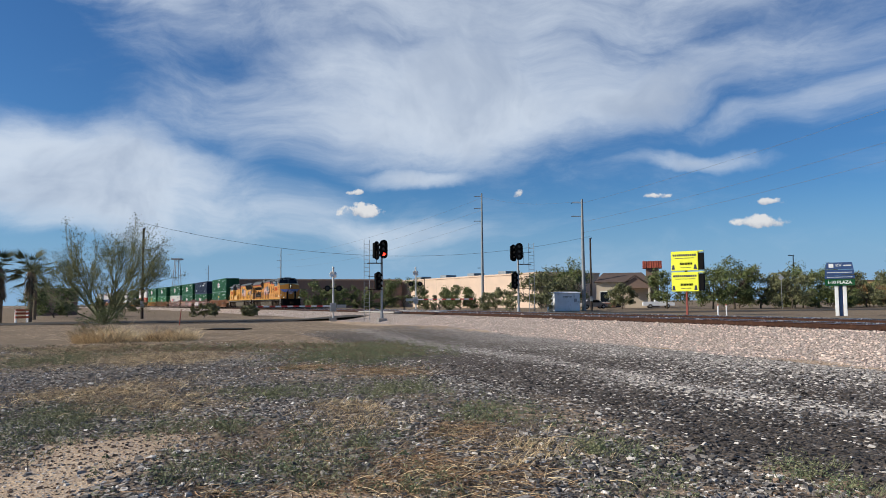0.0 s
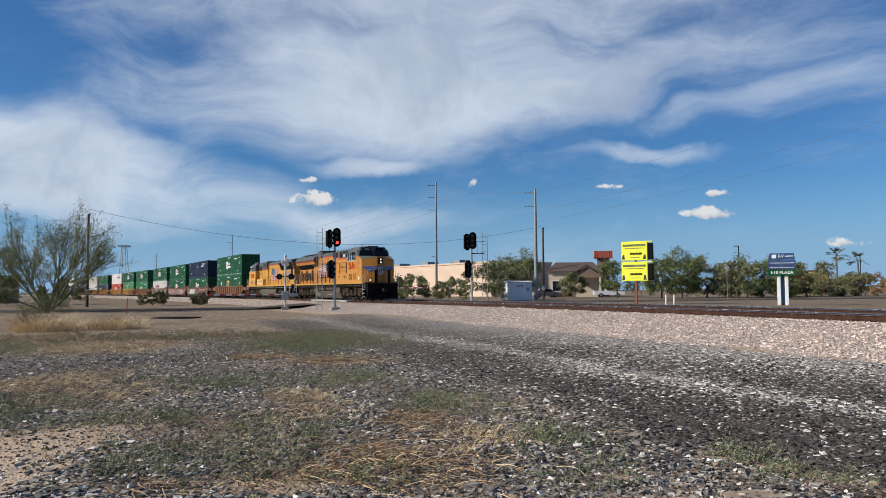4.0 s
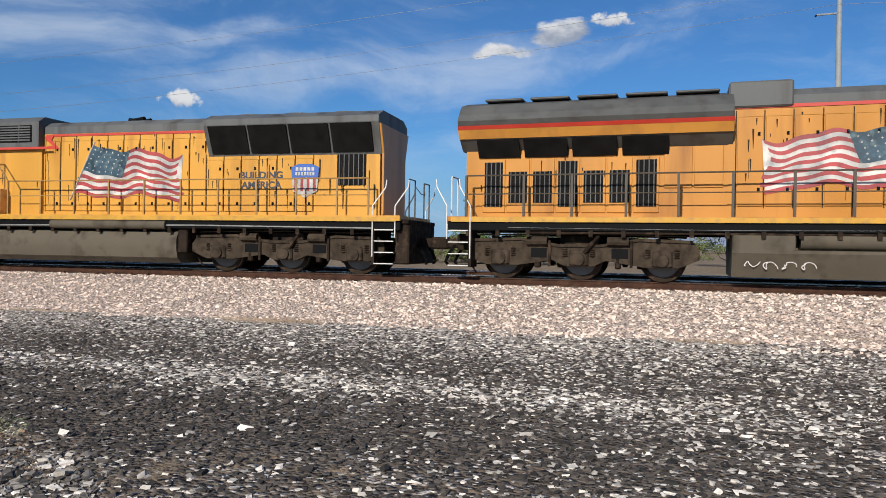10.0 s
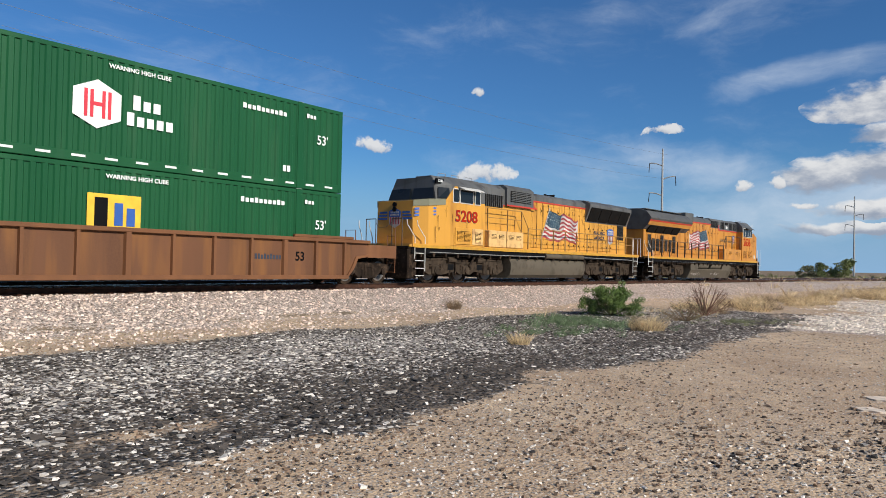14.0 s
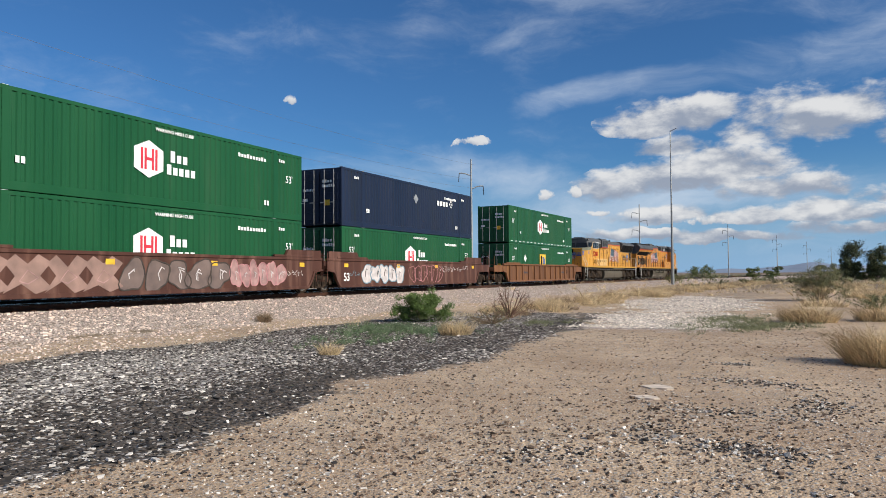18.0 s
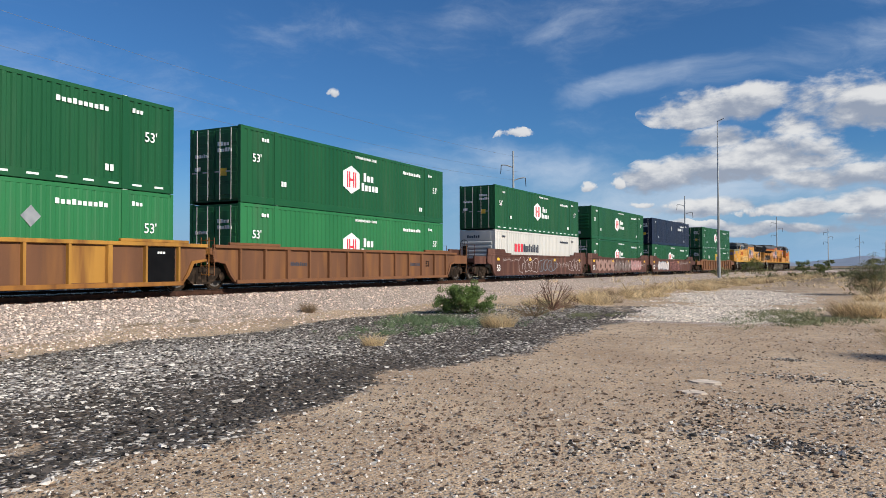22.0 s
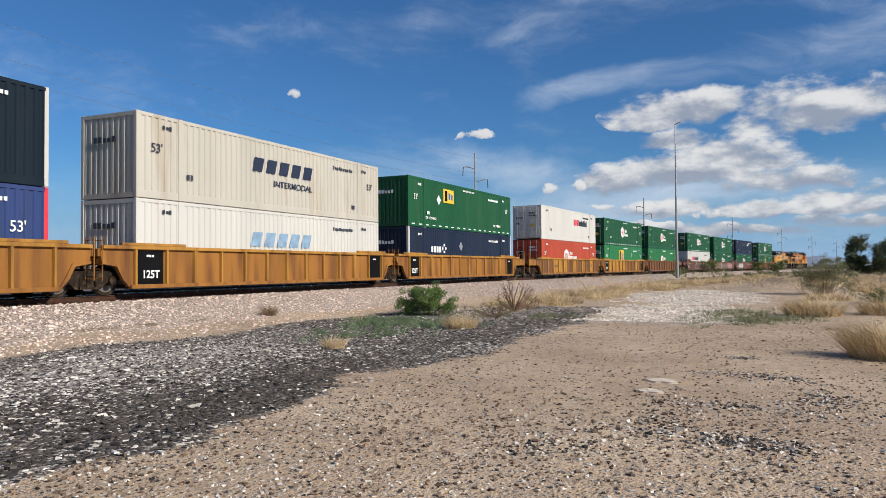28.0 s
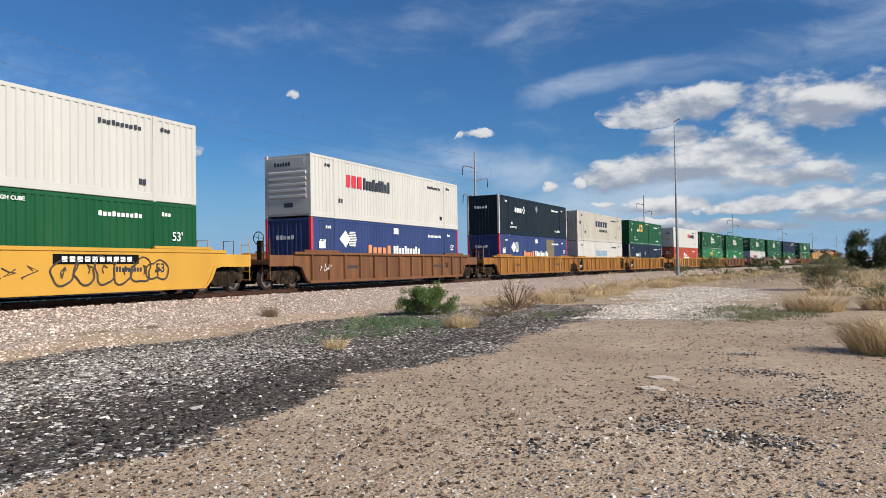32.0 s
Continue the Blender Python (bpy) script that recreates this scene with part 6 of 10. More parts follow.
    for sgn in (-1, 1):
        part("stripe", Shape().prism([(2.1, 4.2), (2.3, 4.2), (2.05, 4.04), (2.4, 3.86), (2.4, 3.80), (2.1, 3.80), (1.85, 4.02)][::-1], *sorted((sgn * 1.035, sgn * 1.05))), RED, lo, "red lightning step")
    for a, b, n in ((0.6, 2.0, 9), (2.5, 3.25, 5), (3.5, 4.1, 0), (4.3, 5.05, 5), (5.2, 5.9, 5)):
        if n:
            upright_grille(lo, a, b, 3.95 if a > 2 else 4.0, 4.48, 1.045, n)
    upright_grille(lo, 3.5, 4.1, 4.3, 4.5, 1.045, 4)
    part("data_plate", Shape().box(3.6, 3.95, -1.06, -1.045, 4.0, 4.2), CHROME, lo)
    # door lines and latches along the hood
    for k in range(15):
        x = -4.1 + k * 0.62
        if x > 1.6:
            break
        part("hood_door", Shape().box(x, x + 0.57, -1.045, -1.02, 1.85, 3.95, 0.012), YELLOW, lo)
        part("latch", Shape().box(x + 0.44, x + 0.5, -1.06, -1.045, 2.2, 2.28).box(x + 0.44, x + 0.5, -1.06, -1.045, 3.5, 3.58), BLACK, lo)
    for k in range(3):
        part("hood_door", Shape().box(1.9 + k * 1.35, 3.15 + k * 1.35, -1.045, -1.02, 2.6, 3.72, 0.012), YELLOW, lo)
    # low cabinet under a raised walkway
    part("low_cabinet", Shape().box(2.3, 6.0, -1.46, 1.46, sill, 2.42, 0.02), YELLOW_BROWN, lo, "sun-browned equipment cabinet")
    louvres(lo, 3.2, 3.75, 2.0, 2.22, 1.46, 5, YELLOW_BROWN)
    louvres(lo, 4.75, 5.3, 2.0, 2.22, 1.46, 5, YELLOW_BROWN)
    # cab
    part("cab", Shape().box(6.0, 8.75, -1.52, 1.52, sill, 3.84), YELLOW, lo)
    part("cab_roof", Shape().rings([[(6.0, -1.53, 3.84), (6.0, 1.53, 3.84), (6.0, 1.5, 4.3), (6.0, 1.1, 4.68), (6.0, -1.1, 4.68), (6.0, -1.5, 4.3)], [(8.3, -1.53, 3.84), (8.3, 1.53, 3.84), (8.3, 1.5, 4.3), (8.3, 1.1, 4.68), (8.3, -1.1, 4.68), (8.3, -1.5, 4.3)], [(8.62, -1.42, 3.84), (8.62, 1.42, 3.84), (8.46, 1.25, 4.36), (8.34, 1.05, 4.66), (8.34, -1.05, 4.66), (8.46, -1.25, 4.36)]]), GREY_PAINT, lo, "grey cab roof")
    cab_windows(lo, ((6.2, 6.62), (6.75, 7.75), (7.85, 8.22)), 1.53, 3.5, 4.16)
    panel(lo, "window_bar", 7.2, 7.26, 1.56, 3.5, 4.16, CHROME, "", 0.012)
    part("sunshade", Shape().prism([(-1.54, 4.2), (-1.85, 4.08), (-1.86, 4.11), (-1.54, 4.25)], 6.6, 8.0, "x"), DARK_GREEN_GREY, lo)
    for sgn in (-1, 1):
        part("windshield", Shape().rings([[(8.60, sgn * 0.06, 3.88), (8.60, sgn * 1.36, 3.88), (8.47, sgn * 1.2, 4.33), (8.47, sgn * 0.06, 4.33)], [(8.64, sgn * 0.06, 3.89), (8.64, sgn * 1.36, 3.89), (8.51, sgn * 1.2, 4.34), (8.51, sgn * 0.06, 4.34)]]), GLASS, lo)
        nb = part("number_board", Shape().box(8.4, 8.52, *sorted((sgn * 0.25, sgn * 0.95)), 4.36, 4.58), BLACK, lo)
    lettering("number_board_digits", "2636", 0.22, MARK, lo, Matrix.Translation((8.54, -0.6, 4.47)) @ Matrix.Rotation(radians(90), 4, "Z"))
    for x in (6.3, 7.6):
        part("roof_unit", Shape().box(x, x + 0.8, -0.5, 0.5, 4.68, 4.76, 0.02), GREY_PAINT, lo)
    part("antenna", Shape().tube([(7.9, -0.3, 4.78), (8.3, -0.3, 4.84)], 0.03, 6), CHROME, lo)
    # nose
    part("nose", Shape().rings([[(8.75, -1.52, sill), (8.75, 1.52, sill), (8.75, 1.52, 3.84), (8.75, -1.52, 3.84)], [(9.52, -1.5, sill), (9.52, 1.5, sill), (9.52, 1.5, 3.5), (9.52, -1.5, 3.5)], [(10.1, -0.3, sill), (10.1, 0.3, sill), (10.1, 0.3, 3.74), (10.1, -0.3, 3.74)]]), YELLOW, lo)
    part("nose_top", Shape().rings([[(8.8, -1.46, 3.80), (8.8, 1.46, 3.80), (8.8, 1.46, 3.85), (8.8, -1.46, 3.85)], [(9.5, -1.46, 3.49), (9.5, 1.46, 3.49), (9.5, 1.46, 3.53), (9.5, -1.46, 3.53)], [(10.08, -0.28, 3.72), (10.08, 0.28, 3.72), (10.08, 0.28, 3.77), (10.08, -0.28, 3.77)]]), NOSE_GREEN, lo, "dull anti-glare nose top")
    part("headlight_panel", Shape().box(10.1, 10.13, -0.2, 0.2, 3.1, 3.66, 0.01), BLACK, lo)
    for z in (3.25, 3.5):
        hl = part("headlight", Shape().tube([(10.1, 0, z), (10.2, 0, z)], 0.12, 14), BLACK, lo)
        part("headlight_lens", Shape().tube([(10.2, 0, z), (10.21, 0, z)], 0.085, 14), LAMP, hl, "lit headlight lens")
    part("nose_door_seam", Shape().box(10.1, 10.108, 0.24, 0.27, 1.7, 3.0), BLACK, lo)
    shield(lo, 0.0, 2.15, 2.95, 0.0).matrix_basis = Matrix.Translation((10.12, 0, 0)) @ Matrix.Rotation(radians(90), 4, "Z")
    tilt = math.degrees(math.atan2(1.2, 0.58))
    for sgn, turn in ((-1, tilt), (1, 180 - tilt)):
        m = Matrix.Translation((10.107, sgn * 0.305, 0)) @ Matrix.Rotation(radians(turn), 4, "Z")
        for k in range(3):
            a, b = sorted((sgn * 0.12, sgn * (1.26 - 0.2 * (2 - k))))
            part("nose_wing", plate(rect(a, b, 2.5 + k * 0.15, 2.61 + k * 0.15), -0.012, 0.01).moved(m), BLUE_PAINT, lo, "blue painted wing bar")
            part("wing_edge", plate(rect(a, b, 2.61 + k * 0.15, 2.635 + k * 0.15), -0.013, 0.01).moved(m), FLAG_WHITE, lo, "white wing edging")
    lettering("road_number", "2636", 0.82, NUMBER_RED, lo, (7.1, -1.53, 3.02), "red road number", 0.98, 0.022)
    for word, x in (("BUILDING", 3.18), ("AMERICA", 4.62)):
        lettering("slogan", word, 0.22, MARK_FADED, lo, (x, -1.05, 3.02), "faded dark painted slogan word", 1.25, 0.004)
    shield(lo, 5.2, 2.85, 3.52, -1.05)
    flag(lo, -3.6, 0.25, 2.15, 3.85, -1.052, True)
    louvres(lo, 6.35, 7.15, 1.78, 2.32, 1.525, 9, YELLOW)
    louvres(lo, 7.4, 8.25, 1.78, 2.32, 1.525, 9, YELLOW)
    part("cab_door_line", Shape().box(6.1, 8.4, -1.535, -1.52, 2.44, 2.47), YELLOW_BROWN, lo)
    part("placard", Shape().box(8.75, 9.1, -1.53, -1.518, 1.78, 2.05), OFFWHITE, lo, "white square placard")
    part("marking", blocks(8.7, 8.85, 3.2, 3.26, 2, -1.53, seed=1).add(*(lambda q: (q.v, q.f))(blocks(9.0, 9.15, 3.2, 3.26, 2, -1.53, seed=2))), BLACK, lo)
    # rails, steps, ends
    handrail(lo, [-10.6, -9.1, -7.9, -6.6, -5.4, -4.2, -2.9, -1.7, -0.4, 0.9, 1.9], sill, 2.62, 1.5, RAIL_BLACK, 2.15, 0.03)
    handrail(lo, [2.5, 3.8, 5.6], 2.42, 3.4, 1.48, RAIL_BLACK, 2.95, 0.028)
    for sgn in (-1, 1):
        part("handrail", Shape().tube([(1.9, sgn * 1.5, 2.62), (2.5, sgn * 1.48, 3.4)], 0.02, 6), RAIL_BLACK, lo)
    stairs(lo, 9.75, 1, 1.5)
    stairs(lo, -10.45, -1, 1.5)
    part("front_platform", Shape().box(9.9, 10.66, -1.4, 1.4, 1.36, 1.5, 0.02), UNDER, lo)
    part("rear_platform", Shape().box(-11.2, -10.75, -1.3, 1.3, 1.4, 1.5), UNDER, lo)
    s = Shape()
    for e, x in ((1, 10.6), (-1, -11.15)):
        for yy in (-1.0, -0.45, 0.45, 1.0):
            part("end_post", Shape().tube([(x, yy, 1.5), (x, yy, 2.65)], 0.022, 6), RAIL_BLACK if e > 0 else CHROME, lo)
        part("end_rail", Shape().tube([(x, -1.0, 2.65), (x, -0.45, 2.65)], 0.02, 6).tube([(x, 0.45, 2.65), (x, 1.0, 2.65)], 0.02, 6), RAIL_BLACK if e > 0 else CHROME, lo)
    for sgn in (-1, 1):
        part("front_gate_panel", Shape().box(10.56, 10.6, *sorted((sgn * 0.45, sgn * 0.72)), 1.5, 2.6), BLACK, lo)
    for sgn in (-1, 1):
        d = part("ditch_light", Shape().tube([(10.5, sgn * 1.15, 1.72), (10.68, sgn * 1.15, 1.72)], 0.11, 12), BLACK, lo)
        part("ditch_lens", Shape().tube([(10.68, sgn * 1.15, 1.72), (10.69, sgn * 1.15, 1.72)], 0.085, 12), LAMP, d, "lit ditch light lens")
    part("pilot", Shape().rings([[(10.4, -1.4, 1.4), (10.4, 1.4, 1.4), (10.4, 1.4, 0.15), (10.4, -1.4, 0.15)], [(10.66, -1.35, 1.4), (10.66, 1.35, 1.4), (10.66, 1.35, 0.55), (10.66, -1.35, 0.55)]]), BLACK, lo)
    part("plough", Shape().rings([[(10.45, -1.42, 0.72), (10.72, -0.0, 0.76), (10.45, 1.42, 0.72), (10.3, 0, 0.7)], [(10.58, -1.46, 0.12), (11.0, 0.0, 0.12), (10.58, 1.46, 0.12), (10.3, 0, 0.12)]]), BLACK, lo, "black snow plough")
    loco_ends(lo, 10.66, -11.2, 1.4)
    # underneath
    fuel_tank(lo, -4.2, 3.75, False)
    part("tank_cabinet", Shape().box(-4.2, -2.85, -1.44, 1.44, 0.75, 1.22, 0.03), TANK, lo)
    part("tank_cabinet", Shape().box(1.85, 3.75, -1.44, 1.44, 0.75, 1.22, 0.03), TANK, lo)
    for a, b in ((-2.75, -0.85), (-0.4, 1.6)):
        for sgn in (-1, 1):
            part("air_reservoir", Shape().tube([(a, sgn * 1.2, 1.08), (a + 0.06, sgn * 1.2, 1.08), (b - 0.06, sgn * 1.2, 1.08), (b, sgn * 1.2, 1.08)], 0.25, 16), TANK, lo, "dusty air reservoir", smooth=True)
    for k, x in enumerate((-3.75, -0.1)):
        for q in range(4):
            part("scrawl", loop_scrawl(x + q * 0.4, 0.5, 0.36, 0.22, 60 + k * 9 + q, -1.36, 0.012), GRAFFITI_PALE, lo, "white chalk scrawl")
    big_truck(lo, (-9.75, -7.75, -5.75), "ge")
    big_truck(lo, (4.55, 6.6, 8.65), "ge")
    roof_horn(lo, 0.0, -0.3, 4.6)
    grime(lo, -4.0, 1.6, 2.6, 4.1, -1.047, 34, 1)
    grime(lo, -10.5, -5.9, 2.4, 3.1, -1.04, 16, 2, 0.6)
    grime(lo, 6.1, 9.3, 2.3, 3.4, -1.523, 12, 3, 0.7)
    grime(lo, 2.4, 5.9, 1.9, 2.4, -1.463, 10, 4, 0.4)
    seams(lo, [-4.13 + k * 0.62 for k in range(10)], 1.8, 4.1, -1.024)
    for k in range(26):
        part("sill_bracket", Shape().box(-10.6 + k * 0.78, -10.5 + k * 0.78, -1.5, -1.44, 1.08, 1.24), UNDER, lo)
    part("cable_conduit", Shape().tube([(-9.5, -1.46, 1.3), (-4.4, -1.46, 1.26), (3.9, -1.46, 1.3), (9.2, -1.46, 1.27)], 0.022, 6), STEEL_ROD, lo)
    for x in (6.1, 6.9, 7.9):
        part("roof_rail", Shape().tube([(x, -0.9, 4.66), (x, -0.9, 4.8), (x + 0.45, -0.9, 4.8), (x + 0.45, -0.9, 4.66)], 0.014, 5), STEEL_ROD, lo)
    MOVERS.append((lo, 37.5, 7.0, 0.0))
    return lo


def locomotive_second():
    """The second unit runs tail first: its cab and nose look back at the train."""
    lo = thing("locomotive", "lighter yellow and grey second diesel locomotive, cab facing back", "locomotive", "locomotives of the train")
    sill = 1.6
    part("frame", Shape().box(-10.7, 10.4, -1.45, 1.45, 1.2, 1.46, 0.02), BLACK, lo)
    part("walkway", Shape().box(-10.7, 10.4, -1.5, 1.5, 1.46, sill), YELLOW2, lo)
    panel(lo, "sill_stripe", -10.6, 10.3, 1.5, 1.44, 1.56, EDGE_YELLOW, "yellow sill stripe", 0.012)
    # hood and radiators
    part("hood", Shape().box(-1.35, 4.4, -0.98, 0.98, sill, 4.1), YELLOW2, lo)
    part("hood_roof", Shape().prism([(-0.985, 4.08), (0.985, 4.08), (0.985, 4.3), (0.75, 4.46), (-0.75, 4.46), (-0.985, 4.3)], -1.35, 4.4, "x"), GREY_PAINT, lo)
    part("radiator_body", Shape().box(4.4, 9.65, -0.98, 0.98, sill, 3.4), YELLOW2, lo)
    part("radiator_top", Shape().prism([(-0.98, 3.3), (0.98, 3.3), (1.3, 4.15), (1.3, 4.32), (0.9, 4.5), (-0.9, 4.5), (-1.3, 4.32), (-1.3, 4.15)], 4.4, 9.7, "x"), GREY_PAINT, lo, "grey flared radiator top")
    part("tail_wall", Shape().prism([(-0.97, sill), (0.97, sill), (0.97, 3.32), (1.25, 4.1), (-1.25, 4.1), (-0.97, 3.32)], 9.7, 9.76, "x"), YELLOW_BROWN, lo)
    for k in range(4):
        x = 4.55 + k * 1.25
        for sgn in (-1, 1):
            part("radiator_intake", Shape().prism([(sgn * 1.31, 4.12), (sgn * 1.0, 3.38), (sgn * 1.03, 3.36), (sgn * 1.345, 4.12)][::sgn], x, x + 1.18, "x"), GRILLE, lo, "dark slanting radiator screen")
    upright_grille(lo, 8.4, 9.25, 2.45, 3.3, 0.99, 6)
    for k in range(3):
        part("roof_fan", Shape().rings([[(5.4 + k * 1.5 + 0.6 * math.cos(q), 0.6 * math.sin(q), z) for q in np.linspace(0, math.tau, 20, endpoint=False)] for z in (4.48, 4.58)]), GREY_PAINT, lo)
    for k in range(16):
        x = -1.25 + k * 0.56
        if x > 7.7:
            break
        top = 3.85 if x < 4.0 else 3.2
        part("hood_door", Shape().box(x, x + 0.52, -1.005, -0.98, 1.72, top, 0.012), YELLOW2, lo)
        part("latch", Shape().box(x + 0.4, x + 0.46, -1.02, -1.005, 1.9, 1.98).box(x + 0.4, x + 0.46, -1.02, -1.005, top - 0.3, top - 0.22), BLACK, lo)
    panel(lo, "stripe", -1.0, 4.4, 0.99, 4.0, 4.07, RED, "red stripe", 0.008)
    # equipment behind the cab
    part("equipment_room", Shape().box(-5.9, -1.35, -1.06, 1.06, sill, 3.66), YELLOW2, lo)
    part("equipment_roof", Shape().prism([(-1.065, 3.62), (1.065, 3.62), (1.065, 4.35), (0.8, 4.56), (-0.8, 4.56), (-1.065, 4.35)], -5.9, -3.7, "x"), GREY_PAINT, lo)
    part("blower_hood", Shape().prism([(-1.2, 3.62), (1.2, 3.62), (1.2, 4.45), (0.95, 4.62), (-0.95, 4.62), (-1.2, 4.45)], -3.7, -1.35, "x"), GREY_PAINT, lo)
    upright_grille(lo, -5.45, -3.85, 3.5, 4.05, 1.08, 10)
    upright_grille(lo, -3.4, -1.6, 3.82, 4.34, 1.21, 2)
    for k in range(6):
        part("blower_slat", Shape().box(-3.38, -1.62, -1.25, -1.235, 3.86 + k * 0.08, 3.9 + k * 0.08), GREY_PAINT, lo)
    panel(lo, "stripe", -3.7, -1.0, 1.2, 3.60, 3.67, RED, "red stripe", 0.008)
    panel(lo, "stripe", -5.9, -3.7, 1.066, 3.58, 3.65, RED, "red stripe", 0.008)
    for sgn in (-1, 1):
        part("stripe", Shape().prism([(-1.25, 4.05), (-0.95, 4.05), (-1.05, 3.9), (-0.75, 3.62), (-1.2, 3.62), (-1.2, 3.7), (-1.0, 3.72), (-1.3, 3.95)][::-1], *sorted((sgn * 0.995, sgn * 1.01))), RED, lo, "red lightning step")
    # no recess is cut: a black plate stands in for its darkness
    part("recess_panel", Shape().box(-5.9, -5.64, -1.09, -1.06, 2.42, 4.25), BLACK, lo, "black panel for the dark recess behind the cab")
    part("centre_sill", Shape().box(-9.6, 9.4, -0.8, 0.8, 0.9, 1.2), UNDER, lo)
    part("low_cabinet", Shape().box(-5.4, -4.0, -1.42, -1.06, 1.62, 2.38, 0.02), PALE_YELLOW, lo, "faded battery box")
    part("low_cabinet", Shape().box(-3.95, -2.55, -1.42, -1.06, 1.62, 2.38, 0.02), PALE_YELLOW, lo, "faded battery box")
    for x in (-5.2, -4.6, -3.75, -3.15):
        louvres(lo, x, x + 0.4, 2.02, 2.2, 1.42, 3, PALE_YELLOW)
    # cab and nose
    part("cab", Shape().box(-8.7, -5.9, -1.52, 1.52, sill, 3.5), YELLOW2, lo)
    part("cab_roof", Shape().rings([[(-5.9, -1.5, 3.5), (-5.9, 1.5, 3.5), (-5.9, 1.5, 4.15), (-5.9, 1.1, 4.52), (-5.9, -1.1, 4.52), (-5.9, -1.5, 4.15)], [(-8.3, -1.5, 3.5), (-8.3, 1.5, 3.5), (-8.3, 1.5, 4.15), (-8.3, 1.1, 4.52), (-8.3, -1.1, 4.52), (-8.3, -1.5, 4.15)], [(-9.15, -1.35, 3.45), (-9.15, 1.35, 3.45), (-9.0, 1.2, 4.05), (-9.0, 1.0, 4.45), (-9.0, -1.0, 4.45), (-9.0, -1.2, 4.05)]][::-1]), GREY_PAINT, lo, "grey cab roof")
    part("cab_cheek", Shape().prism([(-8.72, 3.45), (-7.9, 3.45), (-7.9, 4.1), (-8.1, 4.1)][::-1], -1.53, -1.51), YELLOW2, lo)
    cab_windows(lo, ((-8.2, -7.85), (-7.72, -6.85), (-6.65, -6.3)), 1.52, 3.44, 3.98)
    part("window_awning", Shape().prism([(-1.54, 4.05), (-1.84, 3.96), (-1.84, 3.99), (-1.54, 4.11)], -7.85, -6.4, "x"), OFFWHITE, lo, "white window awning")
    for sgn in (-1, 1):
        part("windshield", Shape().rings([[(-9.17, sgn * 0.08, 3.52), (-9.17, sgn * 1.28, 3.52), (-9.07, sgn * 1.15, 3.98), (-9.07, sgn * 0.08, 3.98)], [(-9.2, sgn * 0.08, 3.52), (-9.2, sgn * 1.28, 3.52), (-9.1, sgn * 1.15, 3.98), (-9.1, sgn * 0.08, 3.98)]]), GLASS, lo)
        part("side_windshield", Shape().rings([[(-9.05, sgn * 1.385, 3.55), (-8.4, sgn * 1.51, 3.55), (-8.5, sgn * 1.505, 4.0), (-8.95, sgn * 1.28, 4.0)], [(-9.05, sgn * 1.40, 3.55), (-8.4, sgn * 1.525, 3.55), (-8.5, sgn * 1.52, 4.0), (-8.95, sgn * 1.295, 4.0)]]), GLASS, lo)
    part("number_board", Shape().box(-9.05, -8.55, -1.27, -1.2, 4.16, 4.38), BLACK, lo)
    lettering("number_board_digits", "5208", 0.155, MARK, lo, (-8.8, -1.275, 4.27))
    part("nose", Shape().rings([[(-8.7, -1.52, sill), (-8.7, 1.52, sill), (-8.7, 1.52, 3.5), (-8.7, -1.52, 3.5)], [(-9.7, -1.45, sill), (-9.7, 1.45, sill), (-9.7, 1.42, 3.42), (-9.7, -1.42, 3.42)], [(-10.15, -1.0, sill), (-10.15, 1.0, sill), (-10.15, 0.95, 3.36), (-10.15, -0.95, 3.36)]][::-1]), YELLOW2, lo)
    part("nose_top", Shape().rings([[(-8.75, -1.45, 3.5), (-8.75, 1.45, 3.5), (-8.75, 1.45, 3.52), (-8.75, -1.45, 3.52)], [(-9.9, -1.2, 3.40), (-9.9, 1.2, 3.40), (-9.9, 1.2, 3.43), (-9.9, -1.2, 3.43)]][::-1]), NOSE_GREEN, lo, "dull anti-glare nose top")
    for sgn in (-1, 1):
        part("nose_shoulder", Shape().rings([[(qx, sgn * qy, z0), (qx, sgn * (qy + 0.015), z0), (qx, sgn * (qy + 0.015), z1), (qx, sgn * qy, z1)][::sgn] for qx, qy, z0, z1 in ((-8.72, 1.525, 3.27, 3.52), (-9.7, 1.44, 3.17, 3.45), (-10.16, 0.985, 3.14, 3.38))]), NOSE_GREEN, lo, "dull anti-glare paint on the nose's shoulder")
    for k in range(3):
        part("nose_wing", Shape().rings([[(-10.12 + 0.0, -1.04, 2.72 + k * 0.13), (-9.3, -1.49, 2.8 + k * 0.13), (-9.3, -1.49, 2.87 + k * 0.13), (-10.12, -1.04, 2.81 + k * 0.13)], [(-10.14, -1.06, 2.72 + k * 0.13), (-9.3, -1.51, 2.8 + k * 0.13), (-9.3, -1.51, 2.87 + k * 0.13), (-10.14, -1.06, 2.81 + k * 0.13)]]), BLUE_PAINT, lo, "blue painted wing bar")
    shield(lo, 0.0, 2.25, 3.02, 0.0).matrix_basis = Matrix.Translation((-10.16, 0, 0)) @ Matrix.Rotation(radians(-90), 4, "Z")
    for sgn in (-1, 1):
        for k in range(3):
            part("nose_wing", Shape().box(-10.17, -10.155, *sorted((sgn * 0.42, sgn * (0.95 - 0.05 * k))), 2.6 + k * 0.13, 2.68 + k * 0.13), BLUE_PAINT, lo, "blue painted wing bar")
    for z in (3.02, 3.22):
        part("headlight", Shape().tube([(-10.22, 0, z), (-10.12, 0, z)], 0.1, 12), BLACK, lo)
    lettering("number_shade", "5208", 0.68, MARK_DARK, lo, (-7.265, -1.523, 2.83), "dark edge of the road number", 1.18, 0.02)
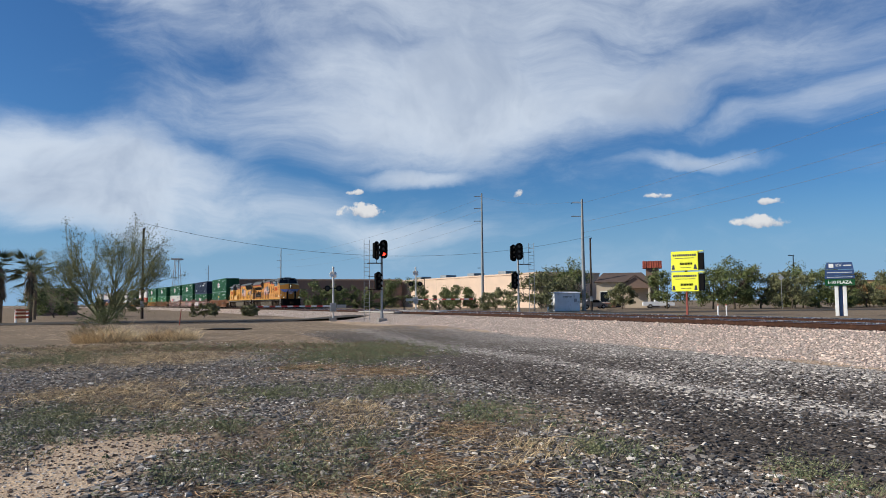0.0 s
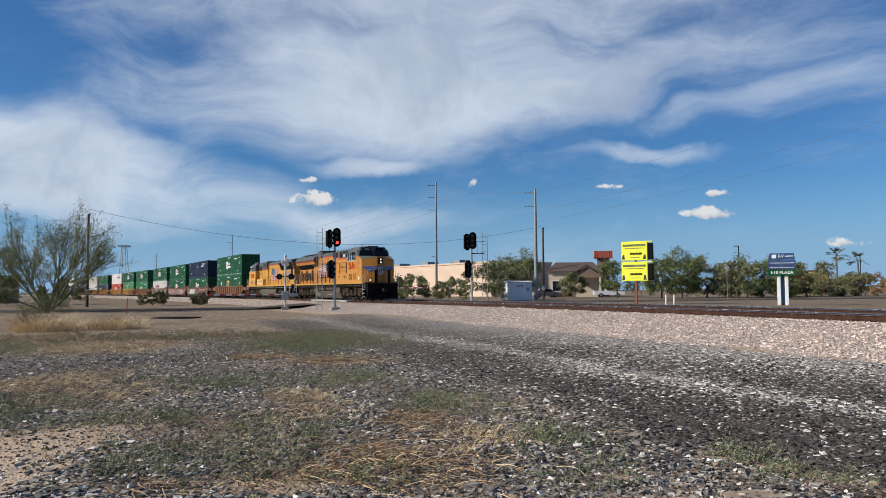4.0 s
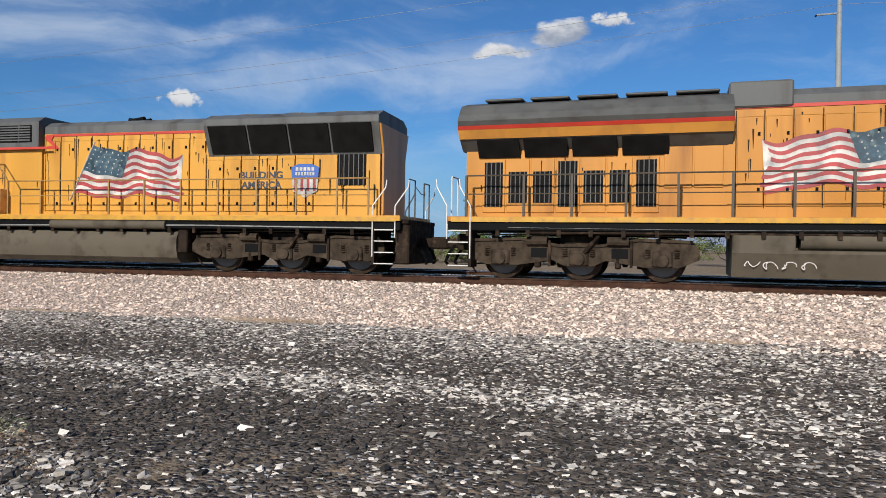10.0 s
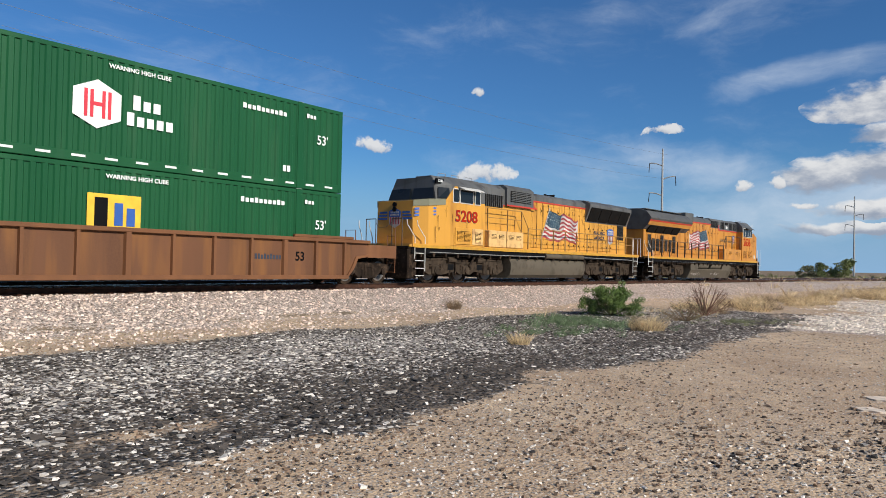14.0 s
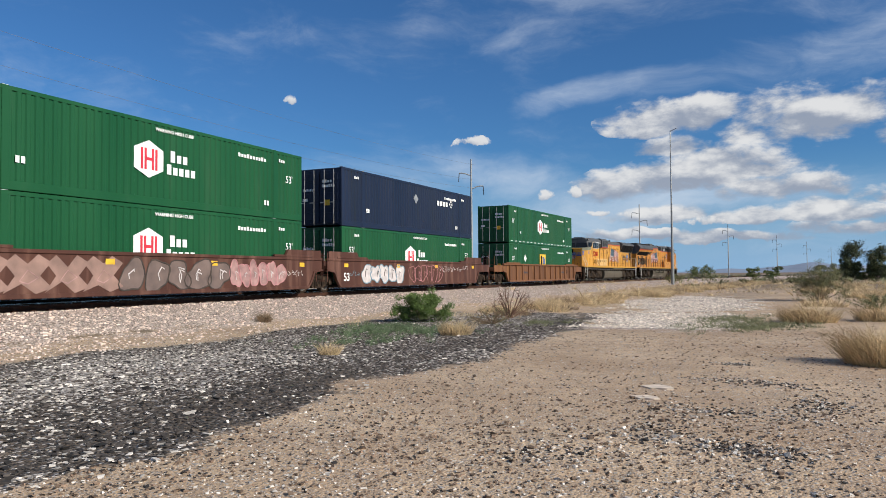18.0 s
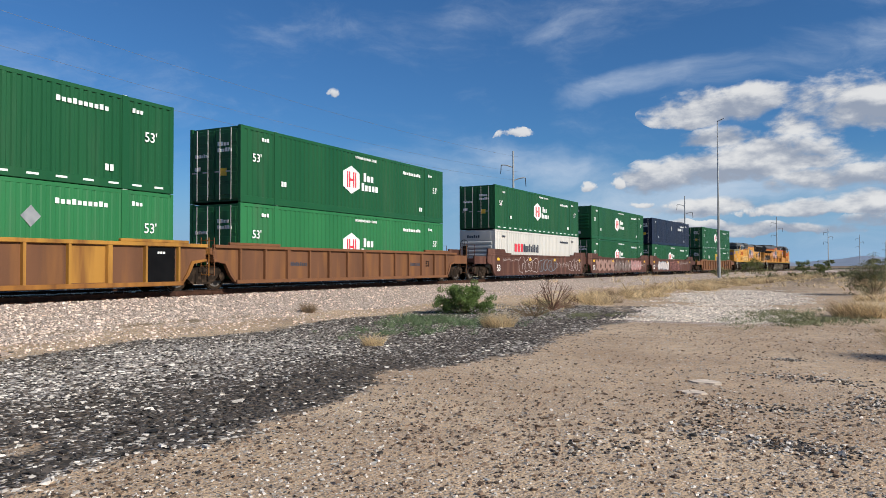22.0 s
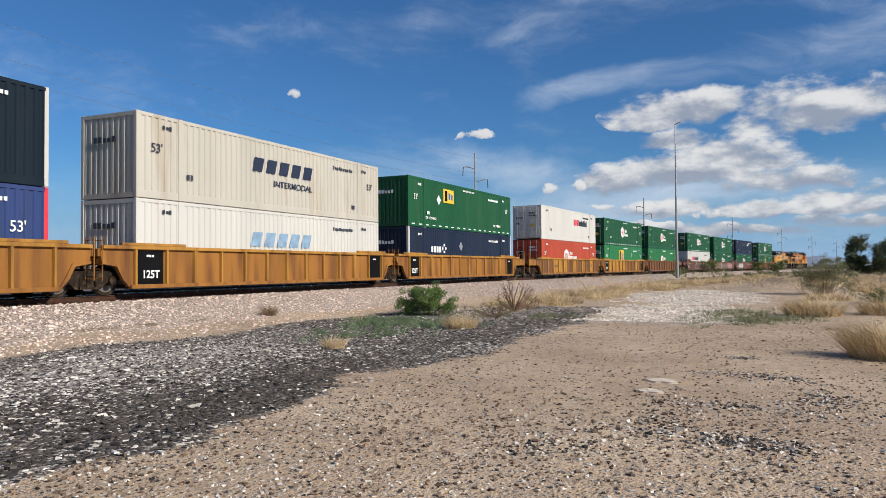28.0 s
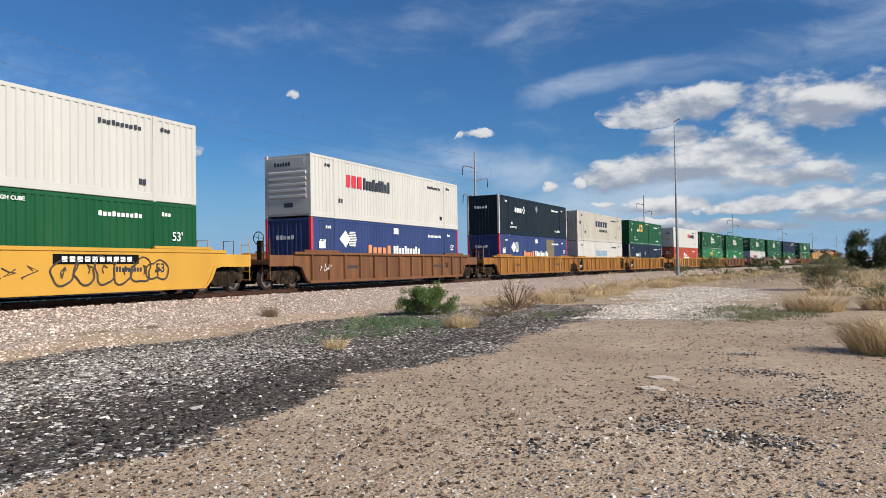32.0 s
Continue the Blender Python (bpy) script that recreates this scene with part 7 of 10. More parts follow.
    lettering("road_number", "5208", 0.68, NUMBER_RED, lo, (-7.25, -1.53, 2.84), "red road number", 1.18, 0.012)
    for word, z in (("BUILDING", 2.74), ("AMERICA", 2.46)):
        lettering("slogan", word, 0.27, MARK_DARK, lo, (6.1, -1.01, z), "dark painted slogan word", 1.1, 0.008)
    shield(lo, 7.45, 2.1, 3.05, -1.01)
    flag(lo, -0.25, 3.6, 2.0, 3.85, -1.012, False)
    part("cab_cabinet", Shape().box(-8.05, -6.95, -1.56, -1.52, 1.66, 2.36, 0.01), YELLOW2, lo)
    part("cab_cabinet", Shape().box(-6.85, -6.05, -1.56, -1.52, 1.66, 2.36, 0.01), PALE_YELLOW, lo)
    louvres(lo, -7.95, -7.5, 1.8, 2.22, 1.56, 8, YELLOW2)
    louvres(lo, -7.45, -7.0, 1.8, 2.22, 1.56, 8, YELLOW2)
    louvres(lo, -6.65, -6.2, 1.75, 2.2, 1.56, 8, PALE_YELLOW)
    for x in (-8.4, -7.2):
        part("roof_unit", Shape().box(x, x + 0.7, -0.45, 0.45, 4.52, 4.6, 0.02), GREY_PAINT, lo)
    # rails, steps, ends
    handrail(lo, [-2.2, -1.0, 0.2, 1.4, 2.6, 3.8, 5.0, 6.2, 7.4, 8.6, 9.5], sill, 2.6, 1.46, RAIL_YELLOW, 2.15, 0.022)
    handrail(lo, [-5.6, -4.0, -2.8], 2.38, 3.38, 1.46, RAIL_YELLOW, 2.95, 0.02)
    for sgn in (-1, 1):
        part("handrail", Shape().tube([(-2.2, sgn * 1.46, 2.6), (-2.8, sgn * 1.46, 3.38)], 0.02, 6), RAIL_YELLOW, lo)
    stairs(lo, -9.9, -1, 1.5, 1.45)
    stairs(lo, 9.6, 1, 1.5, 1.45)
    part("front_platform", Shape().box(-10.85, -10.1, -1.4, 1.4, 1.38, 1.5, 0.02), UNDER, lo)
    part("platform_edge", Shape().box(-10.87, -10.6, -1.47, -1.4, 1.47, 1.58), EDGE_YELLOW, lo, "yellow platform edge")
    part("rear_platform", Shape().box(9.7, 10.6, -1.35, 1.35, 1.38, 1.5, 0.02), UNDER, lo)
    for x in (-10.8, 10.5):
        for yy in (-1.0, -0.45, 0.45, 1.0):
            part("end_post", Shape().tube([(x, yy, 1.5), (x, yy, 2.6)], 0.022, 6), RAIL_BLACK, lo)
        part("end_rail", Shape().tube([(x, -1.0, 2.6), (x, -0.45, 2.6)], 0.02, 6).tube([(x, 0.45, 2.6), (x, 1.0, 2.6)], 0.02, 6), RAIL_BLACK, lo)
        sg = -1 if x < 0 else 1
        part("end_chain", Shape().tube([(x, -0.45, 2.45), (x + sg * 0.1, -0.2, 2.25), (x + sg * 0.1, 0.2, 2.25), (x, 0.45, 2.45)], 0.012, 5), RAIL_BLACK, lo)
    part("pilot", Shape().box(-10.85, -10.3, -1.38, 1.38, 0.2, 1.4, 0.04), UNDER, lo)
    part("rear_pilot", Shape().box(10.2, 10.6, -1.3, 1.3, 0.3, 1.4, 0.04), UNDER, lo)
    loco_ends(lo, 10.6, -10.85, 1.4)
    fuel_tank(lo, -3.6, 3.65, True)
    for sgn in (-1, 1):
        part("air_reservoir", Shape().tube([(-0.6, sgn * 1.43, 1.3), (-0.52, sgn * 1.43, 1.3), (3.25, sgn * 1.43, 1.3), (3.33, sgn * 1.43, 1.3)], 0.13, 14), TANK, lo, "dusty air reservoir", smooth=True)
    part("tank_bracket", Shape().box(3.65, 3.95, -1.35, 1.35, 0.5, 1.25, 0.03), UNDER, lo)
    big_truck(lo, (-8.95, -6.88, -4.81), "emd")
    big_truck(lo, (4.9, 6.97, 9.04), "emd")
    roof_horn(lo, 1.5, -0.3, 4.46)
    grime(lo, -1.2, 4.3, 2.4, 4.0, -1.007, 44, 5)
    grime(lo, 4.4, 9.6, 2.2, 3.3, -1.007, 30, 6, 0.8)
    grime(lo, -5.8, -1.4, 2.6, 3.5, -1.063, 10, 7)
    grime(lo, -9.4, -6.0, 2.0, 3.3, -1.523, 9, 8, 0.8)
    seams(lo, [-1.27 + k * 0.56 for k in range(17)], 1.7, 3.35, -0.984)
    seams(lo, [-1.27 + k * 0.56 for k in range(10)], 3.3, 4.0, -0.984)
    for k in range(25):
        part("sill_bracket", Shape().box(-10.2 + k * 0.8, -10.1 + k * 0.8, -1.48, -1.42, 1.08, 1.24), UNDER, lo)
    part("cable_conduit", Shape().tube([(-9.6, -1.44, 1.28), (-3.9, -1.44, 1.25), (4.2, -1.44, 1.3), (9.6, -1.44, 1.26)], 0.022, 6), STEEL_ROD, lo)
    for x in (-8.5, -7.6, -6.6):
        part("roof_rail", Shape().tube([(x, -0.9, 4.5), (x, -0.9, 4.66), (x + 0.5, -0.9, 4.66), (x + 0.5, -0.9, 4.5)], 0.014, 5), STEEL_ROD, lo)
    MOVERS.append((lo, 14.6, 6.9, 0.0))
    return lo


locomotive_lead()
locomotive_second()

# ---- signals, poles, signs and buildings beyond the track ----
STEEL = mat("galvanised_steel", (0.34, 0.35, 0.35), 0.5, 0.5, 0.1, 1.5, 20, 0.05)
POLE_WOOD = mat("weathered_pole_wood", (0.06, 0.042, 0.03), 0.9, 0, 0.2, 2, 30, 0.3)
WHITE_METAL = mat("white_painted_metal", (0.80, 0.82, 0.84), 0.5, 0, 0.05, 1.0, 20, 0.03, (0.45, 0.44, 0.42), 0.15)
SIGN_YELLOW = mat("bright_yellow_sign", (0.78, 0.78, 0.03), 0.5, 0, 0.04)
SIGN_BLUE = mat("blue_sign_face", (0.03, 0.07, 0.18), 0.5, 0, 0.08)
RED_POST = mat("rust_red_post_paint", (0.26, 0.05, 0.03), 0.6, 0, 0.1)
STUCCO = mat("pinkish_tan_stucco", (0.62, 0.46, 0.34), 0.85, 0, 0.05, 0.3, 20, 0.1)
STUCCO_PALE = mat("pale_cream_stucco", (0.60, 0.49, 0.36), 0.85, 0, 0.05, 0.3, 20, 0.1)
STUCCO_BROWN = mat("brown_stucco", (0.23, 0.15, 0.11), 0.85, 0, 0.06, 0.3, 20, 0.1)
BRICK_DARK = mat("dark_red_brick_face", (0.22, 0.10, 0.07), 0.85, 0, 0.1, 0.6, 12, 0.2)
ROOF_TILE = mat("red_clay_roof_tile", (0.30, 0.06, 0.03), 0.8, 0, 0.15, 2, 30, 0.2)
ROOF_BROWN = mat("brown_shingle_roof", (0.11, 0.075, 0.06), 0.85, 0, 0.12, 2, 20, 0.2)
ASPHALT = mat("grey_asphalt", (0.075, 0.068, 0.06), 0.95, 0, 0.15, 0.6, 40, 0.2, (0.14, 0.115, 0.09), 0.35, spec=0.08)
CONCRETE = mat("pale_concrete", (0.36, 0.33, 0.29), 0.9, 0, 0.1, 0.8, 30, 0.2)
SIGNAL_RED = mat("lit_red_signal_lens", (1.0, 0.04, 0.02), 0.3, 0, 0.02, glow=4.0)
DARK_LENS = mat("unlit_signal_lens", (0.02, 0.02, 0.02), 0.2)
RED_WHITE = mat("red_gate_stripe", (0.55, 0.05, 0.04), 0.5, 0, 0.1)
WIRE = mat("aluminium_wire", (0.20, 0.20, 0.21), 0.5, 0.5, 0.05)
PLASTIC_ORANGE = mat("orange_barrier_plastic", (0.65, 0.12, 0.05), 0.5, 0, 0.08)
CAR_WHITE = mat("white_car_paint", (0.75, 0.75, 0.75), 0.3, 0, 0.03)
CAR_TAN = mat("tan_car_paint", (0.25, 0.23, 0.21), 0.3, 0, 0.03)
BARK = mat("grey_brown_bark", (0.11, 0.085, 0.06), 0.9, 0, 0.2, 5, 40, 0.4)


def facing(x, y, z=0.0, turn=0.0):
    """A pose whose front (-y) looks at the camera's spot."""
    return Matrix.Translation((x, y, z)) @ Matrix.Rotation(math.atan2(y, x) - math.pi / 2 + radians(turn), 4, "Z")


def gz(x, y):
    return float(ground_z(np.array([x]), np.array([y]))[0])


def signal_head(parent, x, y, z, lit=None, turn=0.0):
    """An oval black backing with three hooded lenses."""
    m = Matrix.Translation((x, y, z)) @ Matrix.Rotation(radians(turn), 4, "Z")
    oval = [(0.33 * math.cos(a), 0.33 * math.sin(a) + (0.42 if math.sin(a) > 0 else -0.42)) for a in np.linspace(0, math.tau, 28, endpoint=False)]
    head = part("signal_head", Shape().prism(oval, -0.02, 0.02), BLACK, parent, "black oval signal head", at=m)
    part("signal_case", Shape().box(-0.17, 0.17, 0.02, 0.32, -0.62, 0.62, 0.03), BLACK, head)
    for k, zz in enumerate((0.42, 0.0, -0.42)):
        part("signal_lens", Shape().tube([(0, -0.05, zz), (0, -0.02, zz)], 0.12, 14), SIGNAL_RED if lit == k else DARK_LENS, head, "lit red lens" if lit == k else "")
        hood = Shape()
        arc = [(0.15 * math.cos(a), 0.15 * math.sin(a) + zz) for a in np.linspace(radians(-20), radians(200), 12)]
        hood.rings([[(a, -0.02, b) for a, b in arc], [(a, -0.32, b) for a, b in arc]], caps=False, close=False)
        part("signal_hood", hood, BLACK, head)
    return head


def block_signal(name_at, height, lit, ladder_side, turn):
    s = thing("railway_signal", "railway colour-light signal mast with ladder, %s" % ("showing red" if lit else "its heads seen unlit"), "signal", "block signals")
    x, y = name_at
    s.matrix_basis = facing(x, y, gz(x, y), turn)
    part("foundation", Shape().box(-0.35, 0.35, -0.35, 0.35, -0.2, 0.25, 0.04), CONCRETE, s)
    part("mast", Shape().tube([(0, 0, 0.1), (0, 0, height - 1.0)], 0.09, 12), STEEL, s, smooth=True)
    part("mast_base", Shape().tube([(0, 0, 0.2), (0, 0, 0.8)], 0.15, 12, 0.1), STEEL, s)
    signal_head(s, 0.12, -0.2, height - 0.75, 2 if lit else None, 8)
    signal_head(s, -0.38, 0.1, height - 0.85, None, 40)
    signal_head(s, -0.3, -0.15, height - 3.3, None, 35)
    for z in (height - 1.9, height - 4.0):
        plat = part("platform", Shape().box(*sorted((0, ladder_side * 1.15)), -0.35, 0.35, z, z + 0.05), UNDER, s)
        part("platform_rail", Shape().tube([(ladder_side * 0.5, -0.33, z), (ladder_side * 0.5, -0.33, z + 1.05), (ladder_side * 1.15, -0.33, z + 1.05)], 0.02, 6), UNDER, plat)
    lad = part("ladder", Shape().tube([(ladder_side * 0.95, 0.15, 0.0), (ladder_side * 0.95, 0.15, height)], 0.022, 6), STEEL, s)
    part("ladder_rail", Shape().tube([(ladder_side * 1.4, 0.15, 0.0), (ladder_side * 1.4, 0.15, height)], 0.022, 6), STEEL, lad)
    for k in range(int(height / 0.31)):
        part("ladder_rung", Shape().tube([(ladder_side * 0.95, 0.15, 0.25 + k * 0.31), (ladder_side * 1.4, 0.15, 0.25 + k * 0.31)], 0.014, 5), STEEL, lad)
    return s


block_signal((-5.0, 59.8), 6.5, True, -1, 12)
block_signal((6.5, 65.7), 6.3, False, 1, 0)


def crossing_signal(x, y, arm_dir, height=4.6):
    c = thing("crossing_signal", "level crossing mast with crossbuck, flashers and lowered gate", "crossing signal", "crossing signals")
    c.matrix_basis = facing(x, y, gz(x, y))
    part("base", Shape().box(-0.3, 0.3, -0.3, 0.3, -0.1, 0.3, 0.04), CONCRETE, c)
    part("mast", Shape().tube([(0, 0, 0.2), (0, 0, height)], 0.09, 10), CHROME, c, smooth=True)
    for tilt in (35, -35):
        part("crossbuck_blade", Shape().box(-0.62, 0.62, -0.02, 0.02, -0.13, 0.13), WHITE, c, "white crossbuck blade", at=Matrix.Translation((0, -0.1, height - 0.55)) @ Matrix.Rotation(radians(tilt), 4, "Y") @ Matrix.Rotation(radians(60), 4, "Z"))
    arm = part("flasher_arm", Shape().box(-0.85, 0.85, -0.04, 0.04, height - 1.78, height - 1.7), BLACK, c)
    for sx in (-0.5, 0.5):
        part("flasher_disc", Shape().tube([(sx, -0.1, height - 1.74), (sx, -0.06, height - 1.74)], 0.26, 18), BLACK, arm)
        part("flasher_lens", Shape().tube([(sx, -0.2, height - 1.74), (sx, -0.1, height - 1.74)], 0.13, 14), DARK_LENS, arm)
    part("gate_box", Shape().box(-0.28, 0.28, -0.25, 0.25, 0.85, 1.6, 0.03), STEEL, c)
    part("counterweight", Shape().box(*sorted((-arm_dir * 0.3, -arm_dir * 1.1)), -0.32, -0.27, 1.15, 1.45), STEEL, c)
    gate = part("gate_arm", Shape().box(*sorted((arm_dir * 0.2, arm_dir * 6.5)), -0.3, -0.26, 1.27, 1.39), WHITE, c, "red and white gate arm")
    for k in range(6):
        a = arm_dir * (0.9 + k * 1.0)
        part("gate_stripe", Shape().box(*sorted((a, a + arm_dir * 0.5)), -0.312, -0.3, 1.265, 1.395), RED_WHITE, gate)
    part("bell", Shape().tube([(0, 0, height), (0, 0, height + 0.16)], 0.12, 12, 0.07), STEEL, c)
    return c


crossing_signal(-9.7, 65.3, -1)
crossing_signal(-3.2, 83.5, 1, 4.8)

# the road over the crossing
road_mesh = Shape()
for k in range(40):
    a, b = -140 + k * 7.0, -140 + (k + 1) * 7.0
    q = []
    for xx in (a, b):
        yy = 74 + 0.30 * (xx + 6)
        q.append((xx, yy))
    road_mesh.add([(a, q[0][1] - 5, gz(a, q[0][1] - 5) + 0.03), (b, q[1][1] - 5, gz(b, q[1][1] - 5) + 0.03), (b, q[1][1] + 5, gz(b, q[1][1] + 5) + 0.03), (a, q[0][1] + 5, gz(a, q[0][1] + 5) + 0.03)], [(0, 1, 2, 3)])
tagged(new("road", road_mesh.mesh("road", ASPHALT)), "worn grey asphalt road over the railway", "road", kind="structure")
for d in (0.0, -TRACK_GAP):
    for o in (-1.25, 0.0, 1.25):
        w = 0.62 if o == 0 else 0.4
        p = thing("crossing_panel", "pale concrete crossing panel between the rails", "crossing panel", "crossing panels", kind="structure")
        part("slab", swept(d + o, RAIL_Z - 0.03, [(-w, -0.12), (w, -0.12), (w, 0.0), (-w, 0.0)], 68, 78, 2.0), CONCRETE, p)


def steel_pole(x, y, height, arms, r=0.28, reach=1.3, davit=False):
    """A tapering steel pole; its arms stand out by turns to either side when they are curved brackets."""
    metal = STEEL_PALE if davit else STEEL_DULL
    p = thing("transmission_pole", "tall slim galvanised steel transmission pole with insulator arms", "utility pole", "steel transmission poles", at=facing(x, y, gz(x, y) - 0.05))
    part("shaft", Shape().tube([(0, 0, 0), (0, 0, height)], r, 12, r * 0.5), metal, p, smooth=True)
    for k, z in enumerate(arms):
        sgn = 1 if davit and k % 2 else -1
        pts = [(0, 0, z - 0.35), (sgn * reach * 0.45, 0, z), (sgn * reach * 0.8, 0, z + 0.12), (sgn * reach, 0, z + 0.1)] if davit else [(0, 0, z), (sgn * reach, 0, z + 0.06)]
        a = part("arm", Shape().tube(pts, 0.1 if davit else 0.06, 7), metal, p)
        e = pts[-1]
        part("insulator", Shape().tube([e, (e[0] + sgn * 0.1, e[1], e[2] - (1.5 if davit else 0.1))], 0.06, 7), UNDER, a)
    return p


STEEL_PALE = mat("pale_galvanised_steel", (0.33, 0.34, 0.34), 0.7, 0.1, 0.1, 1.5, 20, 0.05)
STEEL_DULL = mat("dull_galvanised_steel", (0.26, 0.27, 0.27), 0.7, 0.1, 0.1, 1.5, 20, 0.05)
steel_pole(6.9, 134.8, 21.0, (15.9, 18.2, 20.4))
steel_pole(18.3, 98.3, 14.8, (12.5, 14.3))
steel_pole(-59.8, 273.5, 21.5, (14.5, 17.0, 19.0))
steel_pole(-120.5, 381.4, 21.0, (14.5, 17.0, 19.0))
steel_pole(54.4, 4.2, 23.0, (16.6, 18.0, 21.0), r=0.26)
for px, py, hh in ((71.4, -104, 20.6), (81.2, -200.5, 20.5), (88, -308, 20.5), (94, -415, 20.5), (100, -520, 20.5), (106, -640, 20.5)):
    steel_pole(px, py, hh, (hh - 2.4, hh - 4.6, hh - 7.2), 0.26, 2.0, True)
steel_pole(34.2, -95.2, 10.5, (), r=0.22)
mast = thing("radio_mast", "thin grey mast standing on a thicker pole", "mast", at=(34.2, -95.2, 10.3))
part("upper_mast", Shape().tube([(0, 0, 0), (0, 0, 9.6)], 0.11, 8, 0.06), STEEL, mast)
part("lamp_arm", Shape().tube([(0, 0, 9.5), (-0.9, 0.2, 9.75)], 0.05, 6), STEEL, mast)


def wood_pole(x, y, h, cross=False):
    p = thing("wooden_pole", "dark weathered wooden utility pole", "utility pole", "wooden poles", at=facing(x, y, gz(x, y) - 0.05))
    part("shaft", Shape().tube([(0, 0, 0), (0, 0, h)], 0.17, 10, 0.11), POLE_WOOD, p, smooth=True)
    part("insulator", Shape().tube([(0.14, 0, h - 0.15), (0.14, 0, h + 0.12)], 0.05, 7), BLACK, p)
    part("meter_box", Shape().box(-0.2, 0.2, -0.35, -0.15, 1.3, 2.0, 0.02), STEEL, p)
    return p


wood_pole(-33.7, 83.5, 10.2)
wood_pole(20.2, 103.0, 10.0)


def wire(a, b, sag, r=0.012):
    pts = [Vector(a).lerp(Vector(b), k / 20) - Vector((0, 0, sag * 4 * (k / 20) * (1 - k / 20))) for k in range(21)]
    ob = new("wire", Shape().tube(pts, r, 5).mesh("wire", WIRE, True))
    return tagged(ob, "thin sagging overhead wire between poles", "wire", "overhead wires")


wire((-33.7, 83.5, 10.7), (20.2, 103.0, 10.5), 3.2, 0.018)
for dz in (20.8, 18.3, 16.9):
    wire((18.3, 98.3, dz - 6.3), (53.6, 4.2, dz + 0.3), 1.4, 0.012)
    wire((53.6, 4.2, dz + 0.3), (70.5, -104, dz - 1.0), 1.6, 0.012)
wire((6.9, 134.8, 20.6), (18.3, 98.3, 14.8), 0.8)
for k in range(3):
    wire((-59.8, 273.5, 14.8 + 2.2 * k), (6.9, 134.8, 16.0 + 2.2 * k), 2.0, 0.015)

# equipment house
eh = thing("equipment_house", "white metal railway equipment house beside the track", "equipment cabinet", at=facing(14.6, 92.2, gz(14.6, 92.2), 27))
part("body", Shape().box(-1.7, 1.7, -1.1, 1.1, 0.1, 2.25, 0.03), WHITE_METAL, eh)
part("roof", Shape().prism([(-1.2, 2.25), (1.2, 2.25), (1.2, 2.32), (0, 2.45), (-1.2, 2.32)], -1.8, 1.8, "x"), WHITE_METAL, eh)
part("plinth", Shape().box(-1.75, 1.75, -1.15, 1.15, -0.2, 0.1), CONCRETE, eh)
part("door", Shape().box(-1.74, -1.7, -0.5, 0.5, 0.2, 2.1), WHITE_METAL, eh)
part("vent", Shape().box(0.9, 1.3, -1.12, -1.1, 1.2, 1.6), STEEL, eh)
part("marking", blocks(-0.6, 0.6, 1.75, 1.88, 8, -1.112, seed=2), MARK_DARK, eh)



def bar_row(x0, x1, z0, z1, n, y, seed=0, tall=1.0, material=None, parent=None):
    """A line of writing as single plain bars."""
    w = (x1 - x0) / n
    for k in range(n):
        part("sign_bar", Shape().prism(rect(x0 + (k + 0.1) * w, x0 + (k + 0.9) * w, z0, z1), y, y + 0.01), material, parent)


# yellow advertising boards on one post
ad = thing("advertising_sign", "two bright yellow advertising boards on a rust-red post", "sign", at=facing(21.0, 64.7, gz(21.0, 64.7), -22))
part("post", Shape().box(-0.14, 0.0, -0.08, 0.08, 0.0, 2.6), RED_POST, ad)
part("post", Shape().box(-0.14, 0.0, -0.08, 0.08, 2.6, 4.6), BLACK, ad)
for z in (2.05, 3.85):
    bd = part("board", Shape().box(-1.35, 1.05, -0.14, 0.14, z, z + 1.62, 0.02), SIGN_YELLOW, ad, "yellow board")
    part("board_return", Shape().box(1.06, 1.5, -0.1, 0.16, z + 0.05, z + 1.5, 0.02), BLACK, bd)
    part("board_cap", Shape().box(-1.35, 1.5, -0.12, 0.14, z + 1.6, z + 1.68), SIGN_YELLOW, bd)
    bar_row(-1.2, 0.9, z + 1.24, z + 1.42, 11, -0.152, seed=41, tall=1.0, material=MARK_DARK, parent=bd)
    bar_row(-1.0, 0.75, z + 1.05, z + 1.1, 16, -0.152, seed=42, tall=1.0, material=MARK_DARK, parent=bd)
    bar_row(-0.55, 0.55, z + 0.5, z + 0.68, 8, -0.152, seed=43, tall=1.0, material=BLACK, parent=bd)
    bar_row(-0.5, 0.4, z + 0.24, z + 0.28, 10, -0.152, seed=44, tall=1.0, material=MARK_DARK, parent=bd)
    for sx in (-1.2, 0.75):
        part("sign_figure", Shape().prism([(sx - 0.1, z + 0.1), (sx + 0.2, z + 0.1), (sx + 0.12, z + 0.5), (sx - 0.02, z + 0.5)], -0.15, -0.14), MARK_BLUE, bd, "plain dark shape")

# blue plaza sign on two posts
pz = thing("plaza_sign", "blue plaza sign with white panels on two white posts", "sign", at=facing(29.9, 56.6, gz(29.9, 56.6), 0))
for sx in (-0.25, 0.3):
    part("post", Shape().box(sx - 0.13, sx + 0.13, -0.12, 0.12, 0.0, 2.3, 0.02), WHITE, pz, "white post")
part("post_core", Shape().box(-0.1, 0.15, 0.13, 0.2, 0.0, 2.3), SIGN_BLUE, pz)
part("cap", Shape().prism([(-0.95, 3.55), (0.95, 3.55), (0.85, 4.05), (-0.85, 4.05)], -0.2, 0.2), SIGN_BLUE, pz)
part("panel", Shape().box(-0.98, 0.98, -0.2, 0.2, 3.12, 3.5, 0.01), SIGN_BLUE, pz)
part("panel", Shape().box(-1.0, 1.0, -0.22, 0.22, 2.3, 2.78, 0.01), GREEN, pz)
